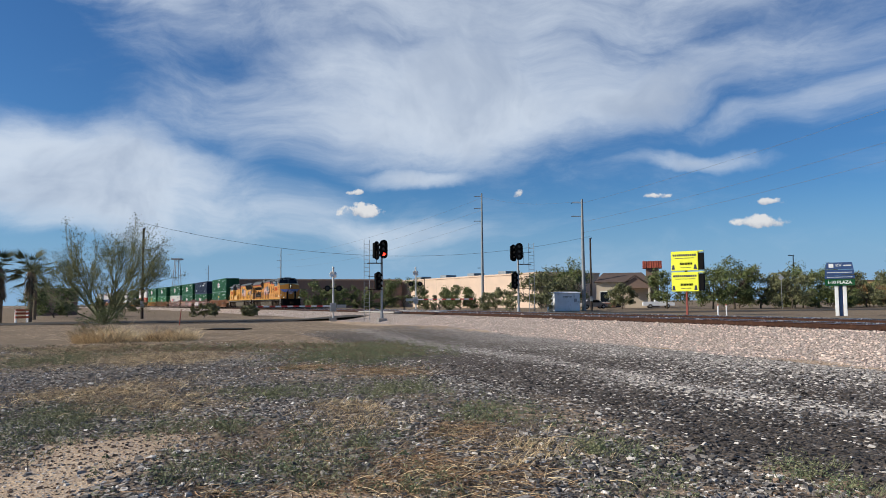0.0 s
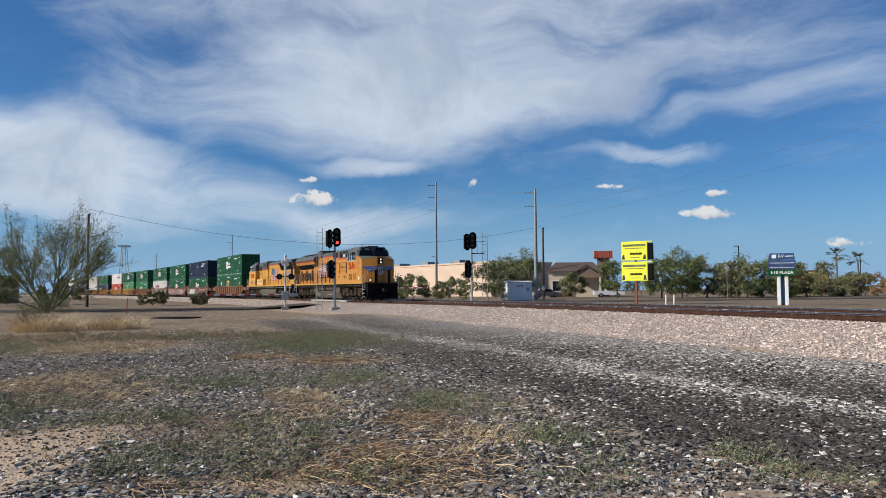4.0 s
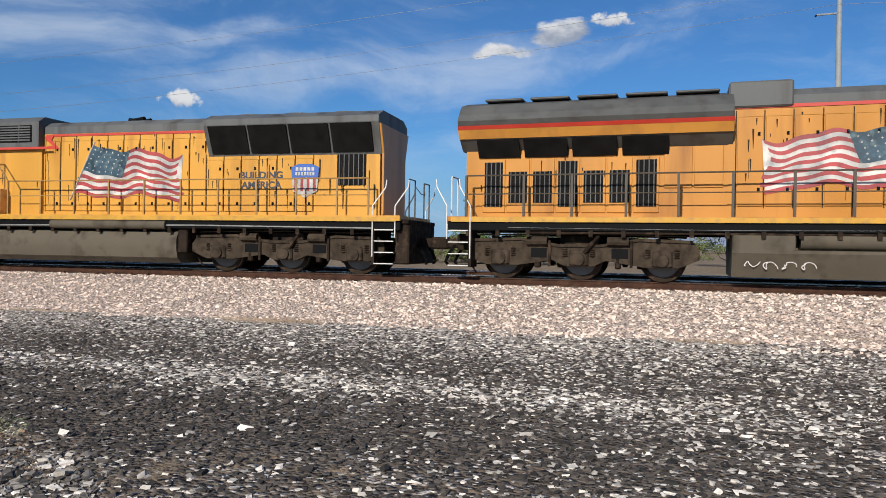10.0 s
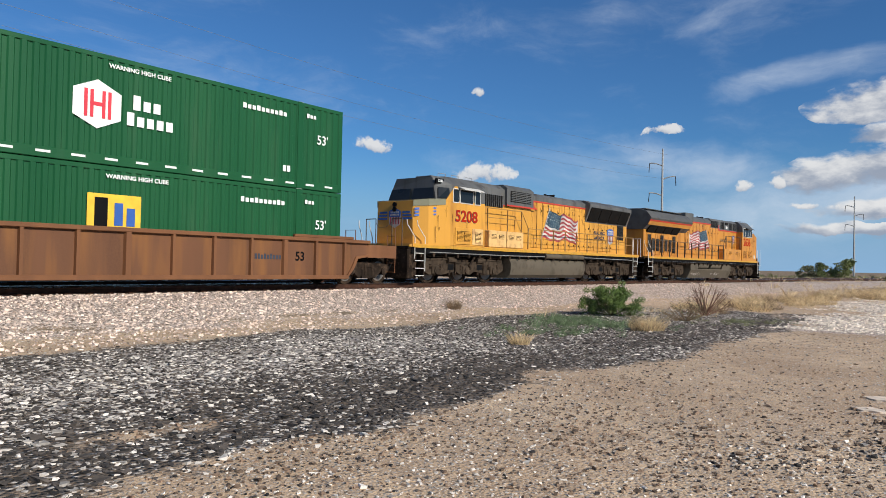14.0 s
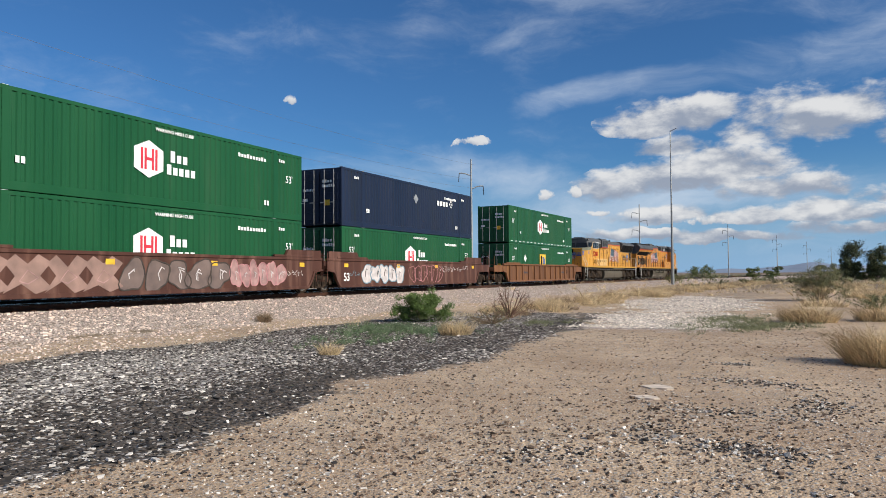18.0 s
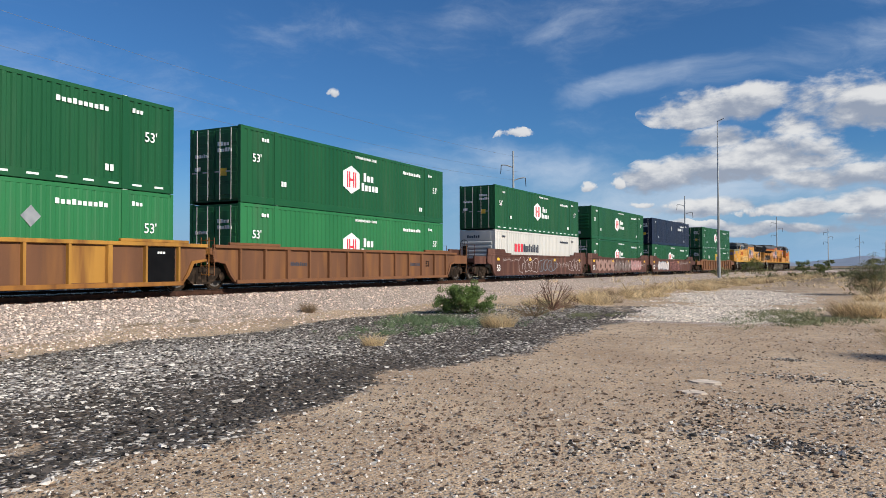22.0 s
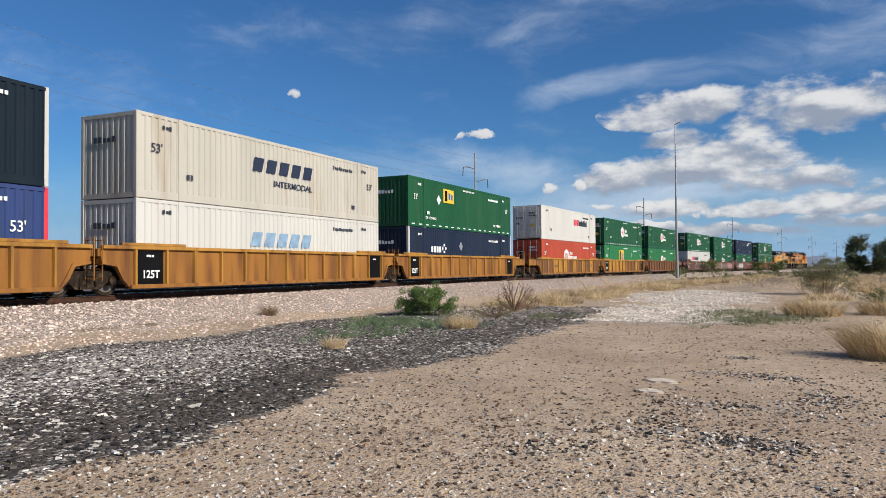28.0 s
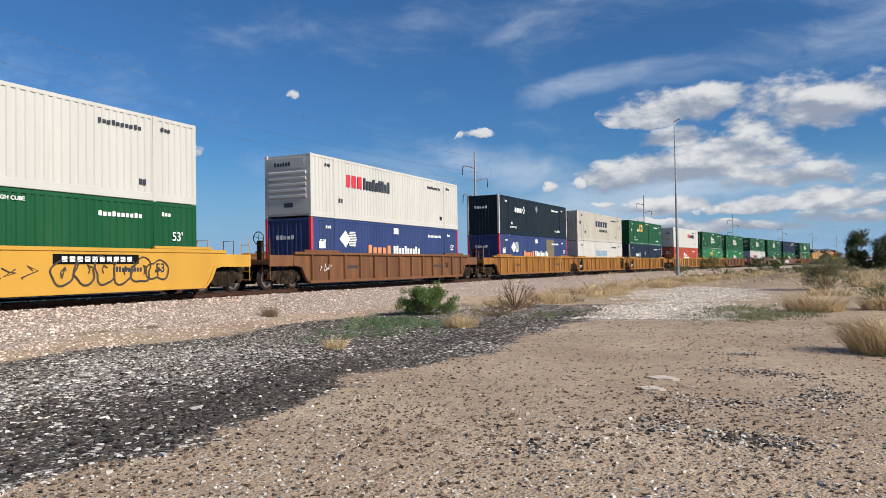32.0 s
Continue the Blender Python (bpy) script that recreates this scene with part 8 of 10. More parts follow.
part("panel", Shape().box(-1.0, 1.0, -0.2, 0.2, 2.82, 3.08, 0.01), SIGN_BLUE, pz)
bar_row(-0.85, 0.85, 2.92, 2.96, 14, -0.21, seed=3, material=MARK, parent=pz)
lettering("sign_letters", "RV", 0.34, MARK, pz, (-0.05, -0.21, 3.82))
lettering("sign_letters", "I-10 PLAZA", 0.33, MARK, pz, (0, -0.225, 2.54), bold=0.006)
bar_row(0.25, 0.8, 3.78, 3.86, 8, -0.21, seed=5, material=MARK, parent=pz)
bar_row(-0.75, -0.35, 3.66, 3.95, 1, -0.21, seed=5, material=MARK, parent=pz)
bar_row(-0.85, 0.85, 3.27, 3.32, 14, -0.21, seed=6, material=MARK, parent=pz)
for wx, wy in ((21.9, 60.1), (22.5, 59.9), (45.8, 44.0)):
    wp = thing("marker_post", "short white plastic marker post", "marker post", "marker posts", at=(wx, wy, gz(wx, wy)))
    part("post", Shape().tube([(0, 0, 0), (0, 0, 0.85)], 0.06, 8), WHITE, wp)
    part("cap", Shape().tube([(0, 0, 0.85), (0, 0, 0.92)], 0.065, 8), PLASTIC_ORANGE, wp)


def road_sign(x, y, h, round_=False):
    s = thing("road_sign", "small grey road sign seen from behind on a post", "road sign", "road signs", at=facing(x, y, gz(x, y)))
    part("post", Shape().box(-0.03, 0.03, -0.03, 0.03, 0, h), STEEL, s)
    n = 16 if round_ else 4
    rr = 0.38
    part("panel", Shape().prism([(rr * math.cos(k * math.tau / n + math.pi / 2), h + rr * math.sin(k * math.tau / n + math.pi / 2)) for k in range(n)], -0.05, -0.03), STEEL, s)


road_sign(12.6, 95.0, 3.4, True)
road_sign(73.0, 96.0, 2.8)
road_sign(45.0, 100.0, 4.2)


def building(name, label, m, w, dpt, h, wall, roof_edge=None, windows=(), doors=(), awning=None):
    """A flat-roofed block with parapet, openings let into its front, and an awning."""
    b = thing(name, label, "building", at=m)
    part("wall", Shape().box(-w / 2, w / 2, 0, dpt, -0.3, h), wall, b)
    part("parapet", Shape().box(-w / 2 - 0.15, w / 2 + 0.15, -0.15, dpt + 0.15, h - 0.35, h, 0.03), roof_edge or wall, b)
    for x, z, ww, hh in windows:
        fr = part("window", Shape().box(x - ww / 2 - 0.1, x + ww / 2 + 0.1, -0.06, 0.0, z - 0.1, z + hh + 0.1), WHITE, b)
        part("pane", Shape().box(x - ww / 2, x + ww / 2, -0.08, -0.06, z, z + hh), GLASS, fr)
    for x, ww, hh in doors:
        part("door", Shape().box(x - ww / 2, x + ww / 2, -0.08, 0.0, 0, hh), GLASS, b)
    if awning:
        part("awning", Shape().prism([(-1.6, awning[2]), (0, awning[2] + 0.9), (0, awning[2] + 1.0), (-1.6, awning[2] + 0.12)], awning[0], awning[1], "x"), awning[3], b)
    return b


store = building("store_building", "long low peach stucco store building beyond the trees", Matrix.Translation((1.1, 179.9, 0.3)) @ Matrix.Rotation(radians(-59.4), 4, "Z"), 70, 16, 7.2, STUCCO)
for k in range(4):
    part("roof_unit", Shape().box(-24 + k * 13, -21 + k * 13, 4, 7, 7.2, 8.1, 0.05), STEEL, store)
for k in range(6):
    part("wall_joint", Shape().box(-28 + k * 11, -27.9 + k * 11, -0.03, 0, 0, 6.8), STUCCO_PALE, store)
ware = building("store_building", "long brown store wing with a low parapet", facing(-32.0, 190.0, 0.3, 10), 44, 40, 7.4, STUCCO_BROWN, STUCCO)
cafe = building("restaurant_building", "tan and brown restaurant with hipped roof and dark porch", facing(32.5, 136.5, 0.4, 0), 9.5, 12, 4.6, STUCCO_PALE, windows=((-3.2, 1.0, 1.6, 1.8),), doors=((-0.6, 1.4, 2.3),))
part("roof", Shape().rings([[(-5.2, -0.6, 4.6), (5.2, -0.6, 4.6), (5.2, 12.6, 4.6), (-5.2, 12.6, 4.6)], [(-3.5, 3.5, 6.4), (3.5, 3.5, 6.4), (3.5, 8.5, 6.4), (-3.5, 8.5, 6.4)]]), ROOF_BROWN, cafe, "brown hipped roof")
part("porch_gable", Shape().prism([(-0.4, 3.4), (4.9, 3.4), (4.9, 3.7), (2.2, 5.4), (-0.4, 3.7)], -2.6, 0.0), STUCCO_BROWN, cafe)
part("porch_roof", Shape().prism([(-0.8, 3.7), (2.2, 5.6), (5.2, 3.7), (5.2, 3.9), (2.2, 5.85), (-0.8, 3.9)], -2.9, 0.0), ROOF_BROWN, cafe)
for sx in (-0.1, 4.6):
    part("porch_column", Shape().box(sx - 0.2, sx + 0.2, -2.6, -2.2, 0, 3.5, 0.03), STUCCO_PALE, cafe)
part("brick_base", Shape().box(-4.9, -1.4, -0.2, 0.0, 0, 0.9), BRICK_DARK, cafe)
part("hedge", Shape().box(-4.5, -2.0, -1.6, -0.6, 0, 0.6, 0.15), mat("dark_hedge", (0.05, 0.045, 0.03), 0.9, 0, 0.3, 4, 20, 0.5), cafe)
rs = thing("roof_sign", "red tiled tower top above the trees", "tower", at=facing(40.2, 144.5, 0.3, 0))
part("tower", Shape().box(-1.2, 1.2, 0, 2.4, 0, 7.6), STUCCO_BROWN, rs)
part("tiled_roof", Shape().prism([(-0.7, 7.5), (0.6, 8.9), (2.0, 8.9), (3.1, 7.5)], -1.8, 1.8, "x"), ROOF_TILE, rs, "red tiled roof")
for k in range(8):
    part("roof_rib", Shape().tube([(-1.6 + k * 0.45, -0.72, 7.55), (-1.6 + k * 0.45, 0.58, 8.95)], 0.07, 6), ROOF_TILE, rs)
building("flat_building", "low brown building behind desert trees", facing(-60, 115.5, 0.3, 5), 6.2, 8, 3.9, STUCCO_BROWN)
BRICK_ORANGE = mat("orange_red_stucco", (0.40, 0.12, 0.07), 0.85, 0, 0.08, 0.5, 12, 0.1)
shop = building("shop_building", "orange-red stucco shop with a flat dark cornice", facing(102.6, 95.7, 0.3, 0), 7.0, 10, 6.0, BRICK_ORANGE, ROOF_BROWN, windows=((-2.2, 0.6, 1.6, 2.0),), doors=((1.2, 1.4, 2.4),))
part("shop_sign", Shape().box(-2.6, -1.4, -0.14, -0.08, 3.6, 4.4, 0.02), MARK, shop, "plain pale sign shape")
shop = building("shop_building", "tan brick shop with dark shop windows", facing(107.3, 90.0, 0.3, 0), 7.6, 10, 5.2, STUCCO_BROWN, ROOF_BROWN, windows=((-2.4, 0.5, 1.8, 2.2), (0.2, 0.5, 1.8, 2.2), (2.6, 0.5, 1.6, 2.2)), awning=(-3.4, 3.4, 2.9, ROOF_BROWN))
part("shop_sign", Shape().box(-1.2, 1.2, -0.14, -0.08, 4.0, 4.5, 0.02), MARK, shop, "plain pale sign shape")
building("shop_building", "pale flat shop wall beside an orange one", facing(100.6, 99.4, 0.3, 0), 3.0, 10, 4.0, STUCCO_PALE)
building("shop_building", "low red kiosk end beside a pale wall", facing(99.0, 100.6, 0.3, 0), 1.9, 6, 4.4, BRICK_ORANGE)
red_shop = building("shop_building", "far cream shop with red tiled awnings", facing(143.5, 167, 0.3, 0), 15, 12, 5.2, STUCCO_PALE, ROOF_TILE, windows=((-3, 0.8, 2.2, 1.8), (1, 0.8, 2.2, 1.8), (5, 0.8, 2.2, 1.8)), awning=(-7, 2, 2.6, ROOF_TILE))
part("tower", Shape().box(-7.2, -2.5, -0.8, 4, 0, 6.6), mat("mustard_stucco", (0.52, 0.27, 0.08), 0.85), red_shop)
part("tower_roof", Shape().rings([[(-7.7, -1.3, 6.6), (-2.0, -1.3, 6.6), (-2.0, 4.5, 6.6), (-7.7, 4.5, 6.6)], [(-5.2, 1.4, 7.8), (-4.5, 1.4, 7.8), (-4.5, 1.8, 7.8), (-5.2, 1.8, 7.8)]]), ROOF_TILE, red_shop, "red tiled roof")
building("shop_building", "low white-fronted shop with a grey canopy", facing(122, 135, 0.3, 0), 9.0, 10, 4.2, STUCCO_PALE, STEEL, windows=((-2.4, 0.6, 2.4, 2.0), (1.4, 0.6, 2.4, 2.0)), awning=(-4.2, 4.2, 2.8, ROOF_BROWN))
building("house", "distant yellow house among trees", facing(96.8, 172, 0.3, 0), 9, 9, 5.6, mat("ochre_stucco", (0.50, 0.36, 0.16), 0.85), ROOF_BROWN, windows=((-2, 3.2, 1.2, 1.2), (2, 3.2, 1.2, 1.2)))


def parked_car(x, y, turn, paint, label, van=False):
    c = thing("parked_car", label, "car", "parked cars", at=facing(x, y, gz(x, y), turn))
    body = [(-2.2, 0.35), (2.2, 0.35), (2.25, 0.75), (1.3, 0.95), (0.7, 1.45), (-1.2, 1.5), (-1.7, 1.0), (-2.25, 0.9)]
    if van:
        body = [(-2.6, 0.4), (2.6, 0.4), (2.6, 0.95), (1.5, 1.1), (0.9, 1.75), (-0.6, 1.8), (-0.7, 1.1), (-2.6, 1.1)]
    part("body", Shape().prism(body, -0.85, 0.85), paint, c)
    part("window", Shape().prism([(0.6, 1.02), (0.95, 1.02), (0.6, 1.4), (-0.5, 1.42), (-0.55, 1.02)] if not van else [(1.3, 1.15), (0.85, 1.68), (-0.45, 1.7), (-0.45, 1.15)], -0.87, 0.87), GLASS, c)
    for wx in (-1.45, 1.45):
        for yy in (-0.86, 0.86):
            w = part("wheel", Shape().turned(wx, 0.34, [(0.01, yy - 0.1), (0.34, yy - 0.1), (0.34, yy + 0.1), (0.01, yy + 0.1)], 16), BLACK, c)
            part("rim", Shape().turned(wx, 0.34, [(0.01, yy - 0.11), (0.2, yy - 0.11), (0.2, yy + 0.11), (0.01, yy + 0.11)], 12), STEEL, w)
    return c


parked_car(36.5, 128.0, 8, CAR_WHITE, "white pickup truck parked by the restaurant", True)
parked_car(25.0, 126.0, 20, CAR_TAN, "dark parked car by the restaurant porch")
parked_car(103, 128, 5, CAR_WHITE, "small white car parked far off")
parked_car(131, 130, 0, CAR_TAN, "dark car parked before the shops")
parked_car(112, 138, 0, CAR_TAN, "dark car parked under far trees")


def lamp_post(x, y, h):
    l = thing("lamp_post", "tall dark street lamp post", "street lamp", "lamp posts", at=facing(x, y, gz(x, y)))
    part("pole", Shape().tube([(0, 0, 0), (0, 0, h)], 0.1, 8, 0.07), BLACK, l)
    part("lamp_head", Shape().box(-0.75, 0.15, -0.15, 0.15, h, h + 0.12, 0.02), BLACK, l)


for lx, ly, lh in ((7.5, 150, 8.0), (-4.0, 150, 6.0), (57, 122, 8.4), (127.5, 128, 9.0), (118, 136, 8.0), (96, 150, 8), (-29, 90, 1.0)):
    if lh > 2:
        lamp_post(lx, ly, lh)

# orange barrier, pale stones and an open hole cover by the lane on the left
br = thing("road_barrier", "orange and white folding road barrier leaning by the lane", "barrier", at=facing(-39.5, 70, gz(-39.5, 70), 20))
for sx in (-0.5, 0.5):
    part("leg", Shape().box(sx - 0.04, sx + 0.04, -0.2, -0.12, 0, 1.2).box(sx - 0.04, sx + 0.04, 0.12, 0.2, 0, 1.2), WHITE, br)
for z in (0.4, 0.75, 1.05):
    part("rail", Shape().box(-0.6, 0.6, -0.24, -0.2, z, z + 0.2), PLASTIC_ORANGE, br)
for bx, by, hh in ((-32.6, 76.0, 1.1), (-20.5, 58.0, 1.2), (-30.5, 66.5, 0.7)):
    sp = thing("marker_stake", "leaning wooden marker stake in bare ground", "stake", "marker stakes", at=(bx, by, gz(bx, by)))
    part("stake", Shape().tube([(0, 0, 0), (0.12, 0, hh)], 0.05, 6, 0.035), mat("pale_stake_wood", (0.45, 0.36, 0.22), 0.9) if by > 60 else RED_POST, sp)
hole = thing("drain_cover", "dark rectangular drain frame set in bare ground", "drain cover", at=(-13.6, 47.0, gz(-13.6, 47.0)))
part("cover_frame", Shape().box(-1.3, 1.3, -0.9, 0.9, 0.0, 0.05, 0.01), UNDER, hole)
part("cover", Shape().box(-1.1, 1.1, -0.7, 0.7, 0.05, 0.075, 0.01), BLACK, hole)
# lattice tower and hazy hills far away
tw = thing("lattice_tower", "distant steel lattice tower with a wide head", "tower", at=(-134.7, 376.6, 0.3))
for sx in (-1, 1):
    for sy in (-1, 1):
        part("tower_leg", Shape().tube([(sx * 2.2, sy * 2.2, 0), (sx * 0.9, sy * 0.9, 24)], 0.16, 5), STEEL, tw)
for k in range(7):
    z, q = 3 + k * 3.2, 2.1 - k * 0.17
    part("tower_brace", Shape().tube([(-q, -q, z), (q, -q, z + 2.5)], 0.09, 4).tube([(q, -q, z), (-q, -q, z + 2.5)], 0.09, 4), STEEL, tw)
part("tower_head", Shape().box(-2.3, 2.3, -2.3, 2.3, 23.6, 24.3), STEEL, tw)
# distance haze is put into the hills' own pale blue colour
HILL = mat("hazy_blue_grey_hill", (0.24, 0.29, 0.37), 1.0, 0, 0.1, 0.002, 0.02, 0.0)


def hills(yaw0, yaw1, far, high, seed):
    rnd = random.Random(seed)
    n = 60
    ph = [rnd.uniform(0, 6) for _ in range(4)]
    lo, hi, back = [], [], []
    for k in range(n + 1):
        u = k / n
        a = radians(yaw0 + (yaw1 - yaw0) * u)
        env = math.sin(math.pi * u) ** 0.5
        h = high * env * (0.62 + 0.2 * math.sin(9 * u + ph[0]) + 0.12 * math.sin(23 * u + ph[1]) + 0.06 * math.sin(51 * u + ph[2]))
        x, y = -math.sin(a), math.cos(a)
        lo.append((x * far, y * far, -5)), hi.append((x * (far + 250), y * (far + 250), max(h, -4))), back.append((x * (far + 600), y * (far + 600), -5))
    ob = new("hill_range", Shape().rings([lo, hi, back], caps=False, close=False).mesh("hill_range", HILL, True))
    return tagged(ob, "hazy blue-grey desert hills on the horizon", "hills", kind="structure")


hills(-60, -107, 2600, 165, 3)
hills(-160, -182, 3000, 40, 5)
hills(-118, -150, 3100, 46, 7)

# ---- plants ----
LEAF = mat("mesquite_leaf", (0.125, 0.148, 0.042), 0.7, 0, 0.2, 2, 20, 0.0, island=0.45)
LEAF_DULL = mat("dusty_olive_leaf", (0.165, 0.166, 0.072), 0.75, 0, 0.2, 2, 20, 0.0, island=0.45)
LEAF_BRIGHT = mat("bright_green_leaf", (0.105, 0.165, 0.033), 0.7, 0, 0.2, 2, 20, 0.0, island=0.4)
LEAF_DEEP = mat("deep_green_leaf", (0.075, 0.088, 0.03), 0.75, 0, 0.2, 2, 20, 0.0, island=0.4)
LEAF_RUST = mat("rusty_brown_leaf", (0.26, 0.15, 0.055), 0.75, 0, 0.2, 2, 20, 0.0, island=0.4)
TWIG = mat("green_grey_twig", (0.17, 0.17, 0.075), 0.85, 0, 0.2, 6, 30, 0.1)
STRAW = mat("dry_straw_blade", (0.64, 0.48, 0.27), 0.8, 0, 0.15, 4, 20, 0.0, island=0.35)
STRAW_DARK = mat("old_dry_stem", (0.25, 0.17, 0.10), 0.85, 0, 0.15, 4, 20, 0.0, island=0.35)
BLADE = mat("grey_green_weed", (0.20, 0.207, 0.105), 0.8, 0, 0.15, 4, 20, 0.0, island=0.4)
BLADE_FRESH = mat("fresh_green_weed", (0.12, 0.17, 0.08), 0.8, 0, 0.15, 4, 20, 0.0, island=0.4)
TWIG_RED = mat("reddish_bare_twig", (0.15, 0.075, 0.048), 0.85, 0, 0.2, 6, 30, 0.1)
STRAW_RUST = mat("rust_brown_litter", (0.30, 0.185, 0.095), 0.85, 0, 0.15, 4, 20, 0.0, island=0.4)
PALM_TRUNK = mat("palm_trunk_bark", (0.16, 0.115, 0.075), 0.95, 0, 0.2, 5, 30, 0.4)


def mesh_of(name, v, f, material):
    me = bpy.data.meshes.new(name)
    me.from_pydata(v.tolist() if hasattr(v, "tolist") else v, [], f.tolist() if hasattr(f, "tolist") else f)
    me.materials.append(material)
    me.update()
    return me


def leaf_cloud(centres, radii, count, size, rng, squash=0.7, broad=0.24):
    """Many small leaf sprays round the given clump centres, as one mesh's arrays."""
    k = rng.integers(0, len(centres), count)
    p = rng.normal(size=(count, 3))
    p /= np.linalg.norm(p, axis=1)[:, None]
    p *= (rng.random(count) ** 0.45)[:, None]
    p[:, 2] *= squash
    c = np.asarray(centres)[k] + p * np.asarray(radii)[k][:, None]
    a = rng.normal(size=(count, 3))
    a /= np.linalg.norm(a, axis=1)[:, None]
    b = np.cross(a, rng.normal(size=(count, 3)))
    b /= np.linalg.norm(b, axis=1)[:, None]
    s = size * (0.6 + 0.8 * rng.random(count))[:, None]
    v = np.stack([c - a * s, c + b * s * broad, c + a * s, c - b * s * broad], 1).reshape(-1, 3)
    f = np.arange(count * 4).reshape(-1, 4)
    return v, f


def limb_tree(rng, height, spread, trunk_r, levels=3, lean=0.25, fork_at=0.25, n_main=4):
    """Trunk, limbs and twigs as tapering bars; also the places where the crown's clumps sit."""
    trunk, limbs, tips = Shape(), Shape(), []
    base = Vector((0, 0, -0.1))
    fork = Vector((rng.normal() * 0.1, rng.normal() * 0.1, height * fork_at))
    trunk.tube([base, base.lerp(fork, 0.5) + Vector((0.05, 0.03, 0)), fork], trunk_r, 8, trunk_r * 0.75)

    def grow(p, d, length, r, level):
        q1 = p + d * length * 0.5 + Vector(rng.normal(size=3) * length * 0.06)
        q2 = p + d * length + Vector(rng.normal(size=3) * length * 0.08)
        limbs.tube([p, q1, q2], r, 6 if level < 2 else 4, r * 0.55)
        tips.append((q2, level))
        if level < levels:
            for _ in range(3 if level == 0 else 2 + int(rng.random() < 0.5)):
                nd = (d + Vector(rng.normal(size=3)) * 0.55 + Vector((0, 0, 0.12))).normalized()
                grow(q1.lerp(q2, rng.uniform(0.3, 1.0)), nd, length * rng.uniform(0.55, 0.75), r * 0.55, level + 1)
    for k in range(n_main):
        a = k * math.tau / n_main + rng.uniform(-0.5, 0.5)
        d = Vector((math.cos(a) * spread / height, math.sin(a) * spread / height, 0.75)).normalized()
        grow(fork, d, height * rng.uniform(0.34, 0.46), trunk_r * 0.6, 0)
    return trunk, limbs, tips


def make_tree(name, label, x, y, height, spread, material, seed, leaves=1500, size=0.16, bare=0.0, fork_at=0.25, group="trees beyond the track"):
    rng = np.random.default_rng(seed)
    t = thing(name, label, "tree" if "tree" in name else "shrub", group, at=Matrix.Translation((x, y, gz(x, y))) @ Matrix.Rotation(seed * 1.7, 4, "Z"))
    trunk, limbs, tips = limb_tree(rng, height * 0.92, spread, max(0.05, height * 0.022), fork_at=fork_at)
    part("trunk", trunk, BARK, t, smooth=True)
    part("branchwork", limbs, BARK, t)
    ends = [p for p, lv in tips if lv >= 1]
    pts = np.array([tuple(p) for p in ends])
    top = pts[:, 2].max()
    pts[:, 2] *= height * 0.93 / top
    pts[:, :2] *= spread / max(0.1, np.abs(pts[:, :2]).max()) * 0.95
    low = pts * np.array([0.85, 0.85, 0.45])
    pts = np.concatenate([pts, low[::2]])
    radii = rng.uniform(0.10, 0.24, len(pts)) * height * 0.72
    v, f = leaf_cloud(pts, radii, leaves, size, rng, 0.7, 0.36)
    v[:, 2] = np.maximum(v[:, 2], 0.05)
    part("crown", mesh_of("crown", v, f, material), material, t)
    return t


SOIL = mat("red_brown_turned_soil", (0.13, 0.062, 0.042), 0.95, 0, 0.25, 0.3, 4, 0.6)
bank = thing("soil_bank", "low bank of red-brown turned soil beyond the scrub", "soil bank", at=(-11, -205, gz(-11, -205) - 0.1))
part("soil", Shape().rings([[(-45, y, -0.3), (36.0 + 0.4 * math.sin(y * 0.9), y, -0.3), (34.5 + 0.5 * math.sin(y * 0.7), y, 0.55 + 0.08 * math.sin(y * 1.3)), (-45, y, 0.6)] for y in range(24, -31, -3)]), SOIL, bank)


